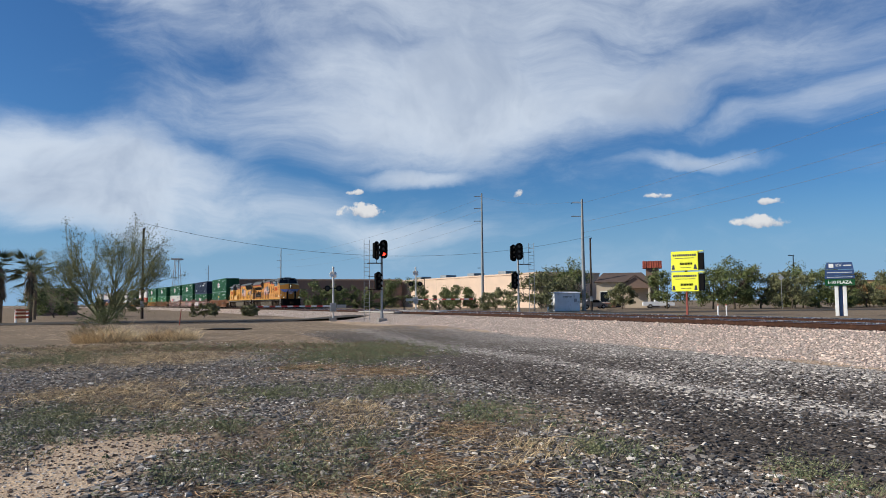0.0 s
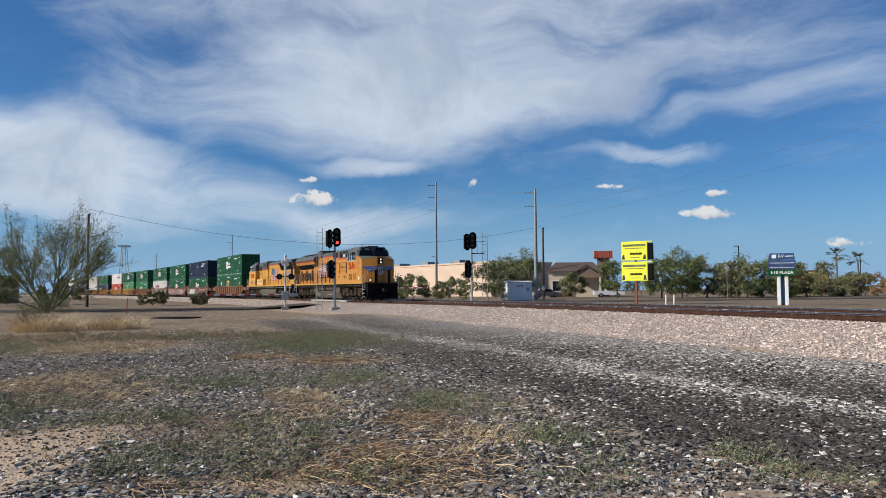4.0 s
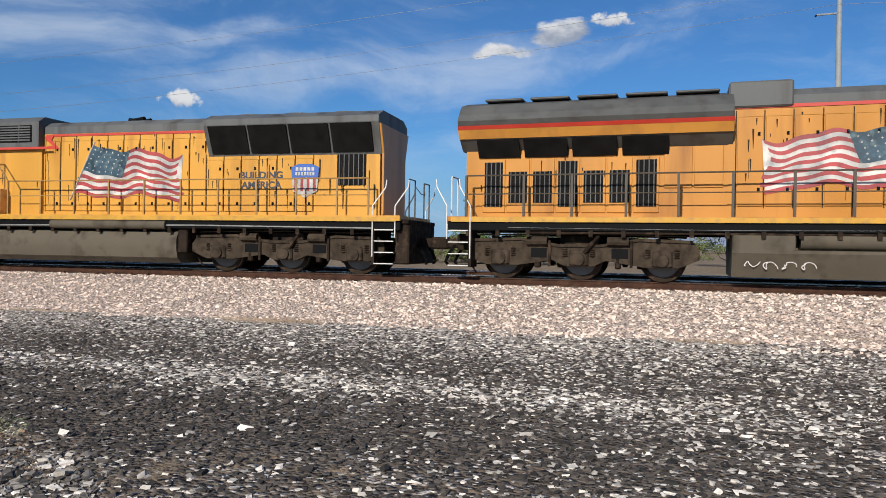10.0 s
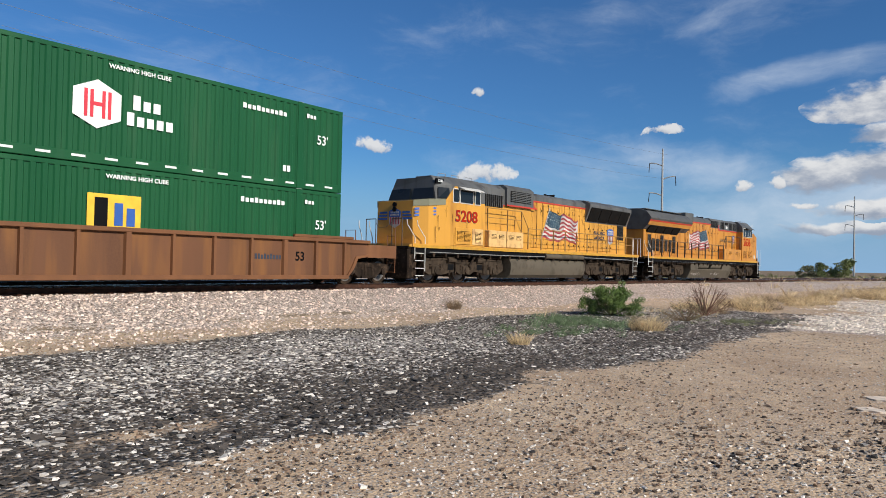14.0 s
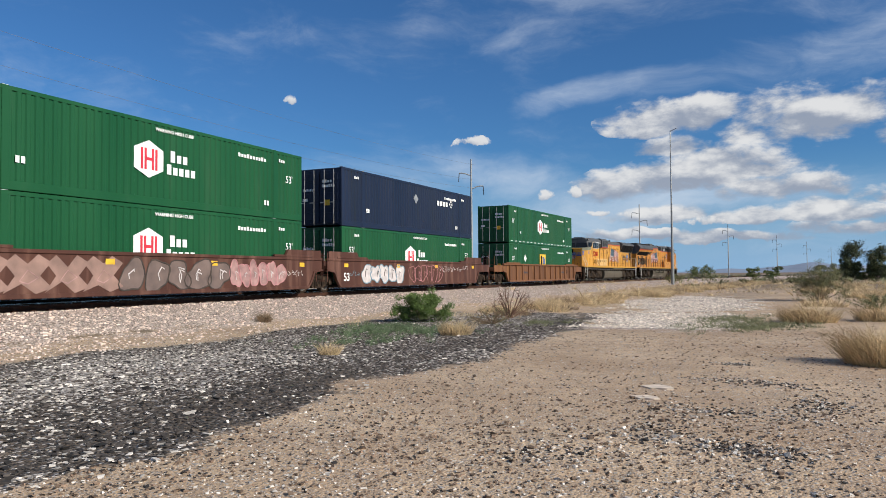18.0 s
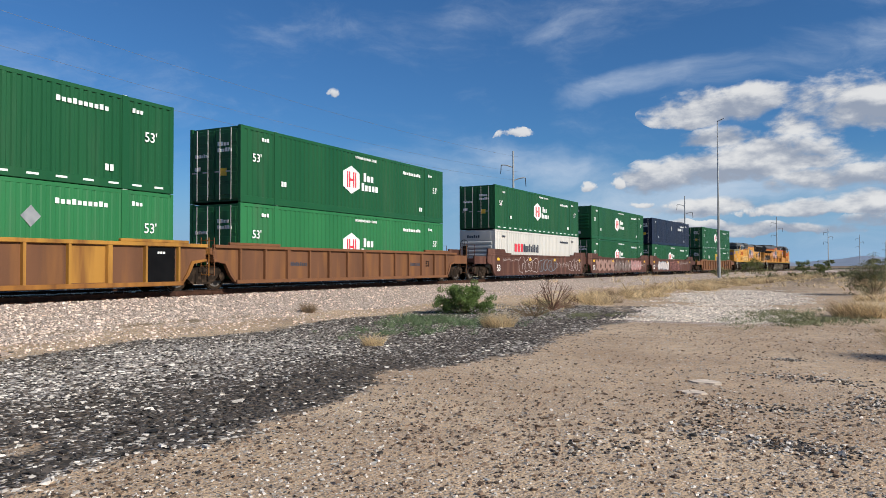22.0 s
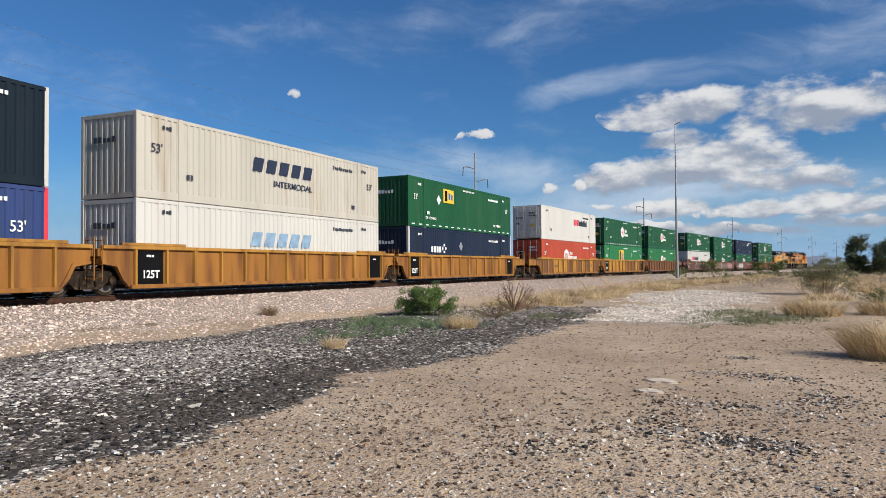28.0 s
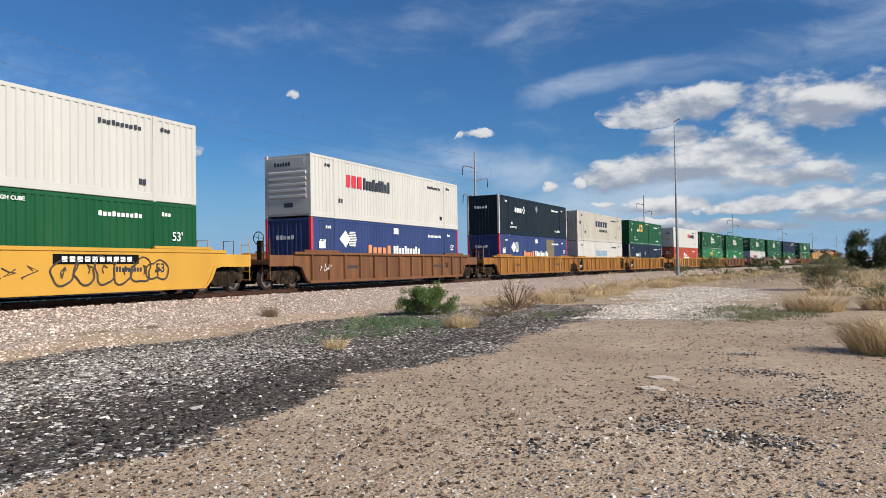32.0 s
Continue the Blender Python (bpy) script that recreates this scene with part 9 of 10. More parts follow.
TREES = [
    (41.5, 107.3, 7.9, 4.6, LEAF), (46.6, 110.6, 6.6, 4.2, LEAF_DULL), (48.3, 104.4, 5.4, 4.6, LEAF_DULL), (53.5, 112.0, 6.0, 5.0, LEAF), (58.1, 116.3, 7.4, 4.6, LEAF), (63, 112, 5.6, 4.6, LEAF_DULL),
    (37.1, 103.6, 6.4, 3.4, LEAF), (34.1, 115.1, 6.2, 4.2, LEAF), (28.0, 118, 4.2, 3.0, LEAF_DULL), (18.0, 106.5, 7.6, 4.4, LEAF), (10.7, 89.4, 5.0, 4.0, LEAF_DULL), (14.5, 99, 5.2, 3.6, LEAF_DULL),
    (-17.7, 112, 4.4, 4.6, LEAF), (-12.5, 116, 4.0, 4.4, LEAF), (-6.5, 119.8, 5.3, 4.8, LEAF), (-1.0, 118, 3.2, 3.2, LEAF_DULL), (2.4, 115, 4.0, 4.2, LEAF), (7.5, 111, 3.4, 3.0, LEAF_DULL),
    (68, 120, 4.4, 4.2, LEAF_RUST), (74, 118, 4.0, 3.6, LEAF_DULL), (80, 124, 4.2, 4.2, LEAF_RUST), (88, 122, 4.0, 4.0, LEAF_BRIGHT), (102.7, 135.5, 5.4, 4.8, LEAF_BRIGHT), (96, 140, 4.2, 4.4, LEAF_RUST),
    (120.5, 159.7, 6.6, 5.2, LEAF_BRIGHT), (136.5, 146.3, 6.2, 5.0, LEAF_DULL), (110, 150, 5.0, 4.5, LEAF), (128, 150, 4.8, 4.2, LEAF), (84, 150, 5.6, 4.8, LEAF),
    (44, 112, 3.6, 4.8, LEAF), (51, 116, 3.8, 5.0, LEAF_DULL), (56.5, 109, 3.4, 4.6, LEAF), (61, 118, 4.0, 5.0, LEAF), (66.5, 114, 3.6, 4.6, LEAF_DULL), (71, 124, 4.2, 5.0, LEAF), (77, 128, 4.4, 5.0, LEAF_DULL),
    (-50, 96, 4.4, 4.2, LEAF), (-45, 103, 3.8, 3.6, LEAF_DULL), (-24, 92, 1.5, 1.6, LEAF_DULL), (-28.5, 89, 1.7, 2.0, LEAF_DULL),
    (49.2, 24.5, 5.2, 4.2, LEAF_BRIGHT), (49.5, 32.1, 2.6, 3.4, LEAF), (52.0, 28.4, 2.4, 3.4, LEAF_DULL), (53.4, 22.6, 4.2, 3.4, LEAF), (48.4, 35.8, 3.8, 3.6, LEAF_BRIGHT), (54, 30, 3.0, 3.4, LEAF_DULL), (58, 18, 4.3, 3.6, LEAF_DULL), (62, 12, 4.2, 3.8, LEAF), (60, 34, 3.0, 3.2, LEAF_DULL), (70, 30, 3.0, 4.0, LEAF_DULL), (47.4, -111.6, 2.9, 3.6, LEAF), (53.5, -118, 2.3, 3.0, LEAF_DULL), (41.6, -172, 2.8, 4.2, LEAF), (62, -10, 3.6, 3.6, LEAF_BRIGHT), (68, -15, 4.0, 4.0, LEAF_DULL), (72, -6, 3.4, 4.0, LEAF), (62, -62, 3.4, 4.0, LEAF), (66, -50, 3.0, 4.0, LEAF_DULL), (58, -72, 2.6, 3.2, LEAF),
    (19.0, -160, 6.6, 1.7, LEAF_DEEP), (23.2, -160, 7.7, 1.9, LEAF_DEEP), (23.4, -159, 4.4, 1.8, LEAF_DEEP), (18.8, -159, 3.9, 1.7, LEAF_DEEP), (21.0, -161, 2.6, 2.4, LEAF), (36, -220, 4.0, 5, LEAF_DULL), (22, -240, 4.0, 6, LEAF), (8, -230, 4.5, 6, LEAF_DULL), (-8, -220, 4.0, 6, LEAF),
]
for k, (tx, ty, th, ts_, tm) in enumerate(TREES):
    small = th < 4.5
    what = {"mesquite_leaf": "dark green desert", "dusty_olive_leaf": "dusty olive desert", "bright_green_leaf": "bright green rounded", "deep_green_leaf": "deep green desert", "rusty_brown_leaf": "rusty brown autumn-coloured"}[tm.name]
    make_tree("desert_shrub" if small else "desert_tree", what + (" shrub with low dense branches" if small else " tree with several spreading limbs"), tx, ty, th, ts_, tm, 100 + k, 5600 if th > 4.5 else int(1250 * th), 0.21 if ty > 140 else 0.16 if abs(ty) > 60 else 0.11, fork_at=0.1 if small else 0.22)

# the large thin-leaved tree on the left
rng = np.random.default_rng(5)
pv = thing("bare_palo_verde_tree", "large bare-twigged green desert tree fanning up from its foot", "tree", at=Matrix.Translation((-29.7, 65.6, gz(-29.7, 65.6))))
trunk, twigs, sprays = Shape(), Shape(), []


def fan(p, d, length, r, level):
    q1 = p + d * length * 0.5 + Vector(rng.normal(size=3)) * length * 0.05
    q2 = p + d * length + Vector((0, 0, length * 0.10)) + Vector(rng.normal(size=3)) * length * 0.06
    (trunk if level == 0 else twigs).tube([p, q1, q2], r, 5 if level < 2 else 3, r * 0.55)
    sprays.append(tuple(q2))
    if level < 4:
        for _ in range(3 if level > 1 else 4 if level else 5):
            nd = (d + Vector(rng.normal(size=3)) * 0.30 + Vector((0, 0, 0.08))).normalized()
            fan(p.lerp(q2, rng.uniform(0.45, 1.0)), nd, length * rng.uniform(0.45, 0.68), r * 0.55, level + 1)


for k in range(17):
    a = k * math.tau / 17 + rng.uniform(-0.3, 0.3)
    fan(Vector((0.2 * math.cos(a), 0.2 * math.sin(a), 0)), Vector((math.cos(a) * 0.95, math.sin(a) * 0.95, rng.uniform(0.5, 1.3))).normalized(), rng.uniform(3.6, 4.6), 0.07, 0)
part("stem_work", trunk, TWIG, pv)
part("twig_work", twigs, TWIG, pv)
lv, lf = leaf_cloud(np.array(sprays), np.full(len(sprays), 0.34), 26000, 0.075, rng)
part("crown", mesh_of("crown", lv, lf, LEAF_DULL), LEAF_DULL, pv)


def palm(x, y, h, skirt, seed, crown=1.5):
    rng = np.random.default_rng(seed)
    p = thing("fan_palm", "fan palm with a skirt of dead fronds" if skirt else "tall slender fan palm with a small crown", "palm tree", "palms", at=(x, y, gz(x, y)))
    part("trunk", Shape().tube([(0, 0, 0), (0.1, 0, h * 0.5), (0, 0.05, h - 0.5)], 0.24 if skirt else 0.2, 9, 0.17), PALM_TRUNK, p, smooth=True)
    for k in range(22):
        a, e = rng.uniform(0, math.tau), rng.uniform(-0.5, 1.2)
        d = Vector((math.cos(a) * math.cos(e), math.sin(a) * math.cos(e), math.sin(e)))
        side = d.cross(Vector((0, 0, 1))).normalized()
        o = Vector((0, 0, h - 0.5))
        s = Shape()
        m = o + d * crown * 0.55
        s.tube([o, m], 0.025, 4)
        for q in range(9):
            u = (q - 4) / 4
            tip = m + (d * (1 - 0.35 * abs(u)) + side * u * 0.8).normalized() * crown * 0.62 - Vector((0, 0, 0.12 * crown))
            w = d.cross(side) * 0.03 + side * 0.085
            s.add([tuple(m - w), tuple(m + w), tuple(tip)], [(0, 1, 2)])
        part("frond", s, LEAF_DEEP, p)
    if skirt:
        s = Shape()
        for k in range(90):
            a, z = rng.uniform(0, math.tau), rng.uniform(h * 0.45, h - 0.6)
            b = Vector((math.cos(a), math.sin(a), 0))
            q = b * 0.25 + Vector((0, 0, z))
            w = Vector((-b.y, b.x, 0)) * 0.14
            s.add([tuple(q - w), tuple(q + w), tuple(q + b * 0.45 - Vector((0, 0, 0.8)))], [(0, 1, 2)])
        part("dead_skirt", s, STRAW_DARK, p, "brown hanging dead fronds")
    return p


palm(-40.2, 72.6, 5.6, True, 1, 2.3)
palm(-41.9, 70.5, 5.6, True, 2, 2.3)
for k, (qx, qy, qh) in enumerate(((138.6, 115, 12.0), (157.5, 123.6, 17.5), (174.6, 134.2, 13.2), (194.2, 141.3, 15.5), (103, 170, 9.5), (112, 176, 8.6), (146, 190, 9.0), (150, 196, 8.2), (-46, 84, 5.0))):
    palm(qx, qy, qh, False, 10 + k, 2.5)


def blades(n, rng, spread, height, width, droop=0.35, lean=0.5, stray=0.6):
    """n grass blades rising from a small patch, each of two leaning pieces."""
    a = rng.uniform(0, math.tau, n)
    r = spread * np.sqrt(rng.random(n)) * 0.45
    base = np.stack([np.cos(a) * r, np.sin(a) * r, np.zeros(n)], 1)
    out = a + rng.normal(0, stray, n)
    h = height * (0.25 + 0.9 * rng.beta(1.5, 2.0, n)) * (1 - 0.3 * (r / (spread * 0.45)) ** 2)
    k = lean * rng.uniform(0.1, 1.0, n) + r / max(spread, 0.01) * 0.6
    d = np.stack([np.cos(out) * k, np.sin(out) * k, np.ones(n)], 1)
    mid = base + d * (h * 0.6)[:, None]
    tip = base + d * h[:, None] * np.array([1, 1, 0.95]) + np.stack([np.cos(out), np.sin(out), -np.ones(n) * 0.3], 1) * (h * droop * rng.random(n))[:, None]
    s = np.stack([-np.sin(out + 1.0), np.cos(out + 1.0), np.zeros(n)], 1) * width
    v = np.stack([base - s, base + s, mid + s * 0.7, mid - s * 0.7, tip], 1).reshape(-1, 3)
    i = np.arange(n)[:, None] * 5
    quads = (i + np.array([[0, 1, 2, 3]])).tolist()
    tris = (i + np.array([[3, 2, 4]])).tolist()
    return v, quads + tris


def tuft(name, label, x, y, n, spread, height, material, seed, width=0.005, core=None):
    rng = np.random.default_rng(seed)
    t = thing(name, label, "grass clump" if "grass" in name else "shrub", "clumps by the track", at=(x, y, gz(x, y) - 0.01))
    v, f = blades(int(n * 1.4), rng, spread, height, width * 0.62, 0.6, 1.05 if n >= 800 else 0.75, 1.5)
    part("grass", mesh_of("blades", v, f, material), material, t)
    if core:
        v, f = blades(n // 3, rng, spread * 0.8, height * 0.6, width, 0.6, 0.9)
        part("old_grass", mesh_of("old_blades", v, f, core), core, t)
    if n >= 800:
        # seed stems that stand out past the tuft
        v, f = blades(n // 7, rng, spread * 0.9, height * 1.3, width * 0.5, 0.8, 1.0, 1.8)
        part("seed_stem", mesh_of("seed_stem", v, f, material), material, t)
    return t


tuft("dry_grass_clump", "straw-coloured dry bunch grass on dark gravel", 8.4, -1.2, 850, 0.62, 0.66, STRAW, 1, 0.0042, STRAW_DARK)
tuft("dry_grass_clump", "small straw-coloured dry grass clump", 11.2, -11.8, 320, 0.45, 0.36, STRAW, 2, 0.006, STRAW_DARK)
tuft("dry_grass_clump", "pale dry bunch grass beside green weeds", 12.0, -17.2, 500, 0.9, 0.6, STRAW, 3, 0.008, STRAW_DARK)
tuft("dry_grass_clump", "small greyish dry weed on the ballast slope", 19.9, -17.4, 320, 0.5, 0.55, STRAW_DARK, 4, 0.008)
tuft("dry_grass_clump", "large golden dry grass clump casting a long shadow", 2.1, -16.0, 2300, 1.25, 0.95, STRAW, 5, 0.005, STRAW_DARK)
tuft("dry_grass_clump", "golden dry grass clump by the gravel patch", 5.4, -27.3, 900, 1.8, 0.85, STRAW, 6, 0.012, STRAW_DARK)
tuft("dry_grass_clump", "golden dry grass clump by the gravel patch", 3.4, -29.0, 900, 2.0, 0.8, STRAW, 7, 0.012, STRAW_DARK)
tuft("dry_grass_clump", "golden dry grass clump farther down the lane", 1.0, -27.0, 900, 2.2, 0.75, STRAW, 8, 0.012, STRAW_DARK)
tuft("dry_grass_clump", "tall straw-coloured grass clump by a grey shrub", -14.3, 31.8, 900, 3.0, 1.0, STRAW, 9, 0.014, STRAW_DARK)
tuft("dry_grass_clump", "tall straw-coloured grass clump by a grey shrub", -12.0, 33.0, 700, 2.6, 0.9, STRAW, 10, 0.014, STRAW_DARK)
rngp = np.random.default_rng(77)
for k in range(90):
    yy = -24 - 1.05 * k + rngp.uniform(-0.8, 0.8)
    dd_ = 11.2 + 0.022 * k + rngp.uniform(-1.6, 1.6)
    q = beside(yy, dd_)
    tuft("dry_grass_clump", "straw-coloured dry grass along the ballast toe", q.x, q.y, 200, 1.6, rngp.uniform(0.4, 0.75), STRAW if k % 5 else STRAW_DARK, 200 + k, 0.014, STRAW_DARK)
for k in range(26):
    yy = -34 - 3.2 * k + rngp.uniform(-1, 1)
    q = beside(yy, rngp.uniform(21.5, 34))
    tuft("dry_grass_clump", "straw-coloured dry grass on open ground", q.x, q.y, 260, 2.2, rngp.uniform(0.5, 0.9), STRAW, 300 + k, 0.02, STRAW_DARK)


def shrub(x, y, h, w, material, seed, label, leaves=2600, size=0.035, twig=TWIG):
    rng = np.random.default_rng(seed)
    t = thing("roadside_shrub", label, "shrub", "shrubs by the track", at=(x, y, gz(x, y) - 0.02))
    st, ends = Shape(), []
    for k in range(26):
        a, e = rng.uniform(0, math.tau), rng.uniform(0.15, 1.35)
        d = Vector((math.cos(a) * math.cos(e) * w / 2, math.sin(a) * math.cos(e) * w / 2, h * math.sin(e) * 0.9 + 0.1))
        m = d * 0.5 + Vector(rng.normal(size=3)) * 0.05
        st.tube([(0, 0, 0), tuple(m), tuple(d)], 0.018, 5, 0.006)
        ends += [tuple(d), tuple(m * 1.3)]
        for q in range(3):
            n2 = m.lerp(d, rng.uniform(0.2, 1)) 
            e2 = n2 + Vector(rng.normal(size=3)) * 0.16 * h
            st.tube([tuple(n2), tuple(e2)], 0.008, 4, 0.003)
            ends.append(tuple(e2))
    part("stem_work", st, twig, t)
    if leaves:
        v, f = leaf_cloud(np.array(ends), np.full(len(ends), 0.17 * h), leaves, size, rng, 0.8)
        v[:, 2] = np.maximum(v[:, 2], 0.01)
        part("crown", mesh_of("crown", v, f, material), material, t)
    return t


shrub(16.5, -21.4, 0.95, 2.0, LEAF_BRIGHT, 1, "dense bright green shrub beside the ballast", 12000, 0.045)
shrub(14.8, -24.4, 1.2, 2.0, LEAF_DULL, 2, "bare reddish-brown twiggy shrub", 160, 0.03, TWIG_RED)
shrub(13.6, -21.4, 0.5, 1.6, LEAF_DULL, 3, "bare grey-brown twiggy shrub", 400, 0.03, STRAW_DARK)
shrub(8.6, -47.0, 1.75, 3.5, LEAF_DULL, 4, "grey-green rounded desert shrub", 11000, 0.045, STRAW_DARK)
shrub(4.6, -37.0, 0.6, 2.2, LEAF_DULL, 5, "grey-green desert shrub behind golden grass", 1200, 0.05)
shrub(-27.5, 60.5, 1.4, 3.6, LEAF, 6, "low green bush at a tree's foot", 3000, 0.06)
shrub(41.2, -128, 2.2, 5.2, LEAF, 7, "dark green rounded bush close to the track", 3200, 0.12)
shrub(37.0, -104, 1.0, 3.0, LEAF_DULL, 8, "low grey bush close to the track", 1500, 0.08)
shrub(-17.0, 36.0, 0.9, 2.4, LEAF_DULL, 9, "low grey twiggy bush on bare ground", 700, 0.05, STRAW_DARK)


def scatter_weeds(name, label, material, n_tufts, area, per, height, width, seed, spread=0.3, clear=0.0):
    """Uncountable low weeds over a stretch of ground, as one mesh."""
    rng = np.random.default_rng(seed)
    vs, fs, off = [], [], 0
    pts = area(rng, n_tufts)
    pts = pts[np.hypot(pts[:, 0], pts[:, 1]) > clear]
    zs = ground_z(pts[:, 0], pts[:, 1])
    for (px, py), pz_ in zip(pts, zs):
        s = rng.uniform(0.5, 1.4)
        v, f = blades(per, rng, spread * s, height * s, width, 0.5, 0.9)
        vs.append(v + np.array([px, py, pz_ - 0.005]))
        fs += [[i + off for i in q] for q in f]
        off += len(v)
    me = mesh_of(name, np.concatenate(vs), fs, material)
    return tagged(new(name, me), label, "weeds", kind="stuff")


def patches(spots):
    def pick(rng, n):
        w = np.array([s[4] if len(s) > 4 else s[2] * s[3] for s in spots], float)
        k = rng.choice(len(spots), n, p=w / w.sum())
        q = np.array([s[:4] for s in spots])[k]
        return q[:, :2] + rng.normal(size=(n, 2)) * q[:, 2:4] * 0.5
    return pick


def mat_weeds(name, label, material, n, area, per, reach, high, leaf, seed):
    """Low mat-forming weeds: each plant a flat dome of many small leaves, all in one mesh."""
    rng = np.random.default_rng(seed)
    pts = area(rng, n)
    k = np.repeat(np.arange(n), per)
    m = n * per
    size = np.exp(rng.normal(0, 0.35, n))[k]
    a, r = rng.uniform(0, math.tau, m), np.sqrt(rng.random(m))
    c = np.stack([pts[k, 0] + np.cos(a) * r * reach * size, pts[k, 1] + np.sin(a) * r * reach * size], 1)
    z = ground_z(c[:, 0], c[:, 1]) + (1 - r * r) * high * size * rng.random(m) + 0.01
    c = np.concatenate([c, z[:, None]], 1)
    d = rng.normal(size=(m, 3)) * np.array([1, 1, 0.8])
    d /= np.linalg.norm(d, axis=1)[:, None]
    b = np.cross(d, rng.normal(size=(m, 3)))
    b /= np.linalg.norm(b, axis=1)[:, None]
    q = leaf * rng.uniform(0.6, 1.5, m)[:, None]
    v = np.stack([c - d * q, c + b * q * 0.3, c + d * q, c - b * q * 0.3], 1).reshape(-1, 3)
    return tagged(new(name, mesh_of(name, v, np.arange(m * 4).reshape(-1, 4), material)), label, "weeds", kind="stuff")


def straw_litter(name, label, material, n, area, length, width, lift, seed):
    """Curled dead stems lying on the ground, each a bent ribbon, all in one mesh."""
    rng = np.random.default_rng(seed)
    p = area(rng, n)
    head, bend = rng.uniform(0, math.tau, n), rng.normal(0, 0.8, n)
    long = length * rng.uniform(0.4, 1.3, n)
    up = lift * rng.random(n) ** 2
    rows, x, y = [], p[:, 0], p[:, 1]
    for k in range(6):
        u = k / 5
        a = head + bend * u
        x, y = x + np.cos(a) * long / 5 * (k > 0), y + np.sin(a) * long / 5 * (k > 0)
        z = ground_z(x, y) + 0.012 + up * math.sin(math.pi * u) + 0.3 * up * u
        s = np.stack([-np.sin(a), np.cos(a), 0.6 * np.ones(n)], 1) * width * (1.2 - u)
        c = np.stack([x, y, z], 1)
        rows += [c - s, c + s]
    v = np.stack(rows, 1).reshape(-1, 3)
    f = np.concatenate([np.arange(n)[:, None] * 12 + np.array([[2 * k, 2 * k + 1, 2 * k + 3, 2 * k + 2]]) for k in range(5)])
    return tagged(new(name, mesh_of(name, v, f, material)), label, "dead stems", kind="stuff")


# x, y, and how far each patch reaches
GREEN_SPOTS = [(-5.1, 9.4, 1.1, 1.7), (-3.5, 9.7, 0.6, 1.0), (-2.4, 7.4, 0.8, 0.9), (-2.7, 24.0, 2.4, 5.0), (0.6, 10.5, 0.9, 1.3), (1.8, 8.1, 0.7, 1.1), (1.8, 6.5, 0.5, 0.5), (3.4, 7.2, 0.4, 0.7), (3.5, 6.4, 0.4, 0.4), (-0.2, 6.5, 0.4, 0.5), (-2.8, 9.7, 0.4, 0.9), (-0.9, 8.5, 0.6, 0.8), (-1.2, 7.2, 0.6, 0.9), (-1.7, 9.0, 0.5, 0.9), (-0.9, 13.9, 1.0, 1.5), (-11.2, 21.5, 1.4, 3.0), (-5.6, 11.2, 1.0, 1.0), (-3.0, 13.6, 1.2, 1.2)]
FAR_SPOTS = [(-10.7, 26.4, 5.0, 3.5), (-7.4, 27.6, 4.0, 3.5), (-2.7, 25.0, 2.4, 5.0)]
BRUSH_SPOTS = [(-2.1, 9.1, 1.0, 1.0), (0.4, 9.1, 0.8, 1.0), (-2.3, 8.2, 0.8, 0.7), (-2.2, 6.5, 0.6, 0.4), (-4.6, 7.4, 0.6, 0.5), (-5.6, 12.8, 1.4, 1.4)]
DRY_SPOTS = [(-4.6, 12.2, 1.4, 1.6), (-1.2, 10.5, 0.7, 1.6), (-5.9, 14.2, 1.4, 2.0), (-12.8, 26.7, 2.4, 5.0), (0.9, 8.4, 0.6, 1.0), (-6.9, 13.4, 1.0, 1.3), (-1.6, 11.7, 0.6, 1.0), (-9.0, 22.0, 3.0, 3.0)]
RUST_SPOTS = [(-0.2, 7.6, 0.7, 1.0), (0.4, 6.9, 0.9, 0.9), (-1.4, 17.2, 1.2, 1.2), (-0.8, 6.7, 0.7, 0.6), (0.2, 9.4, 0.5, 0.9), (-1.9, 6.4, 0.6, 0.3), (-3.4, 18.6, 1.0, 1.0)]
mat_weeds("green_weeds", "low grey-green mat weeds on gravelly ground", BLADE, 1400, patches(GREEN_SPOTS), 56, 0.10, 0.17, 0.015, 1)
mat_weeds("green_weeds", "fresh green seedlings among dead stems", BLADE_FRESH, 260, patches(GREEN_SPOTS[2:14]), 50, 0.09, 0.10, 0.014, 11)
mat_weeds("green_weeds", "pale greenish grass farther down the lane", BLADE, 300, patches(FAR_SPOTS), 36, 0.26, 0.12, 0.03, 12)
mat_weeds("dry_weeds", "pale straw farther down the lane", STRAW_DARK, 420, patches(FAR_SPOTS), 36, 0.3, 0.12, 0.03, 14)
scatter_weeds("green_weeds", "thin grey-green stems on gravelly ground", BLADE, 900, patches(GREEN_SPOTS), 16, 0.17, 0.0026, 13, 0.2)
scatter_weeds("dry_weeds", "low dry straw on gravelly ground", STRAW, 750, patches(DRY_SPOTS), 18, 0.15, 0.003, 2, 0.36)
scatter_weeds("old_weeds", "dead grey-brown stems on gravelly ground", STRAW_DARK, 520, patches(BRUSH_SPOTS + DRY_SPOTS), 18, 0.13, 0.0028, 3, 0.36)
straw_litter("dead_stems", "curled straw-coloured dead stems on the ground", STRAW, 4400, patches(DRY_SPOTS + RUST_SPOTS), 0.34, 0.0032, 0.07, 21)
straw_litter("dead_stems", "rust-brown dead stems matted on the ground", STRAW_RUST, 2800, patches(RUST_SPOTS), 0.30, 0.0034, 0.05, 22)
straw_litter("dead_stems", "grey-brown dead brush lying on gravel", STRAW_DARK, 3200, patches(BRUSH_SPOTS + DRY_SPOTS), 0.30, 0.003, 0.09, 23)
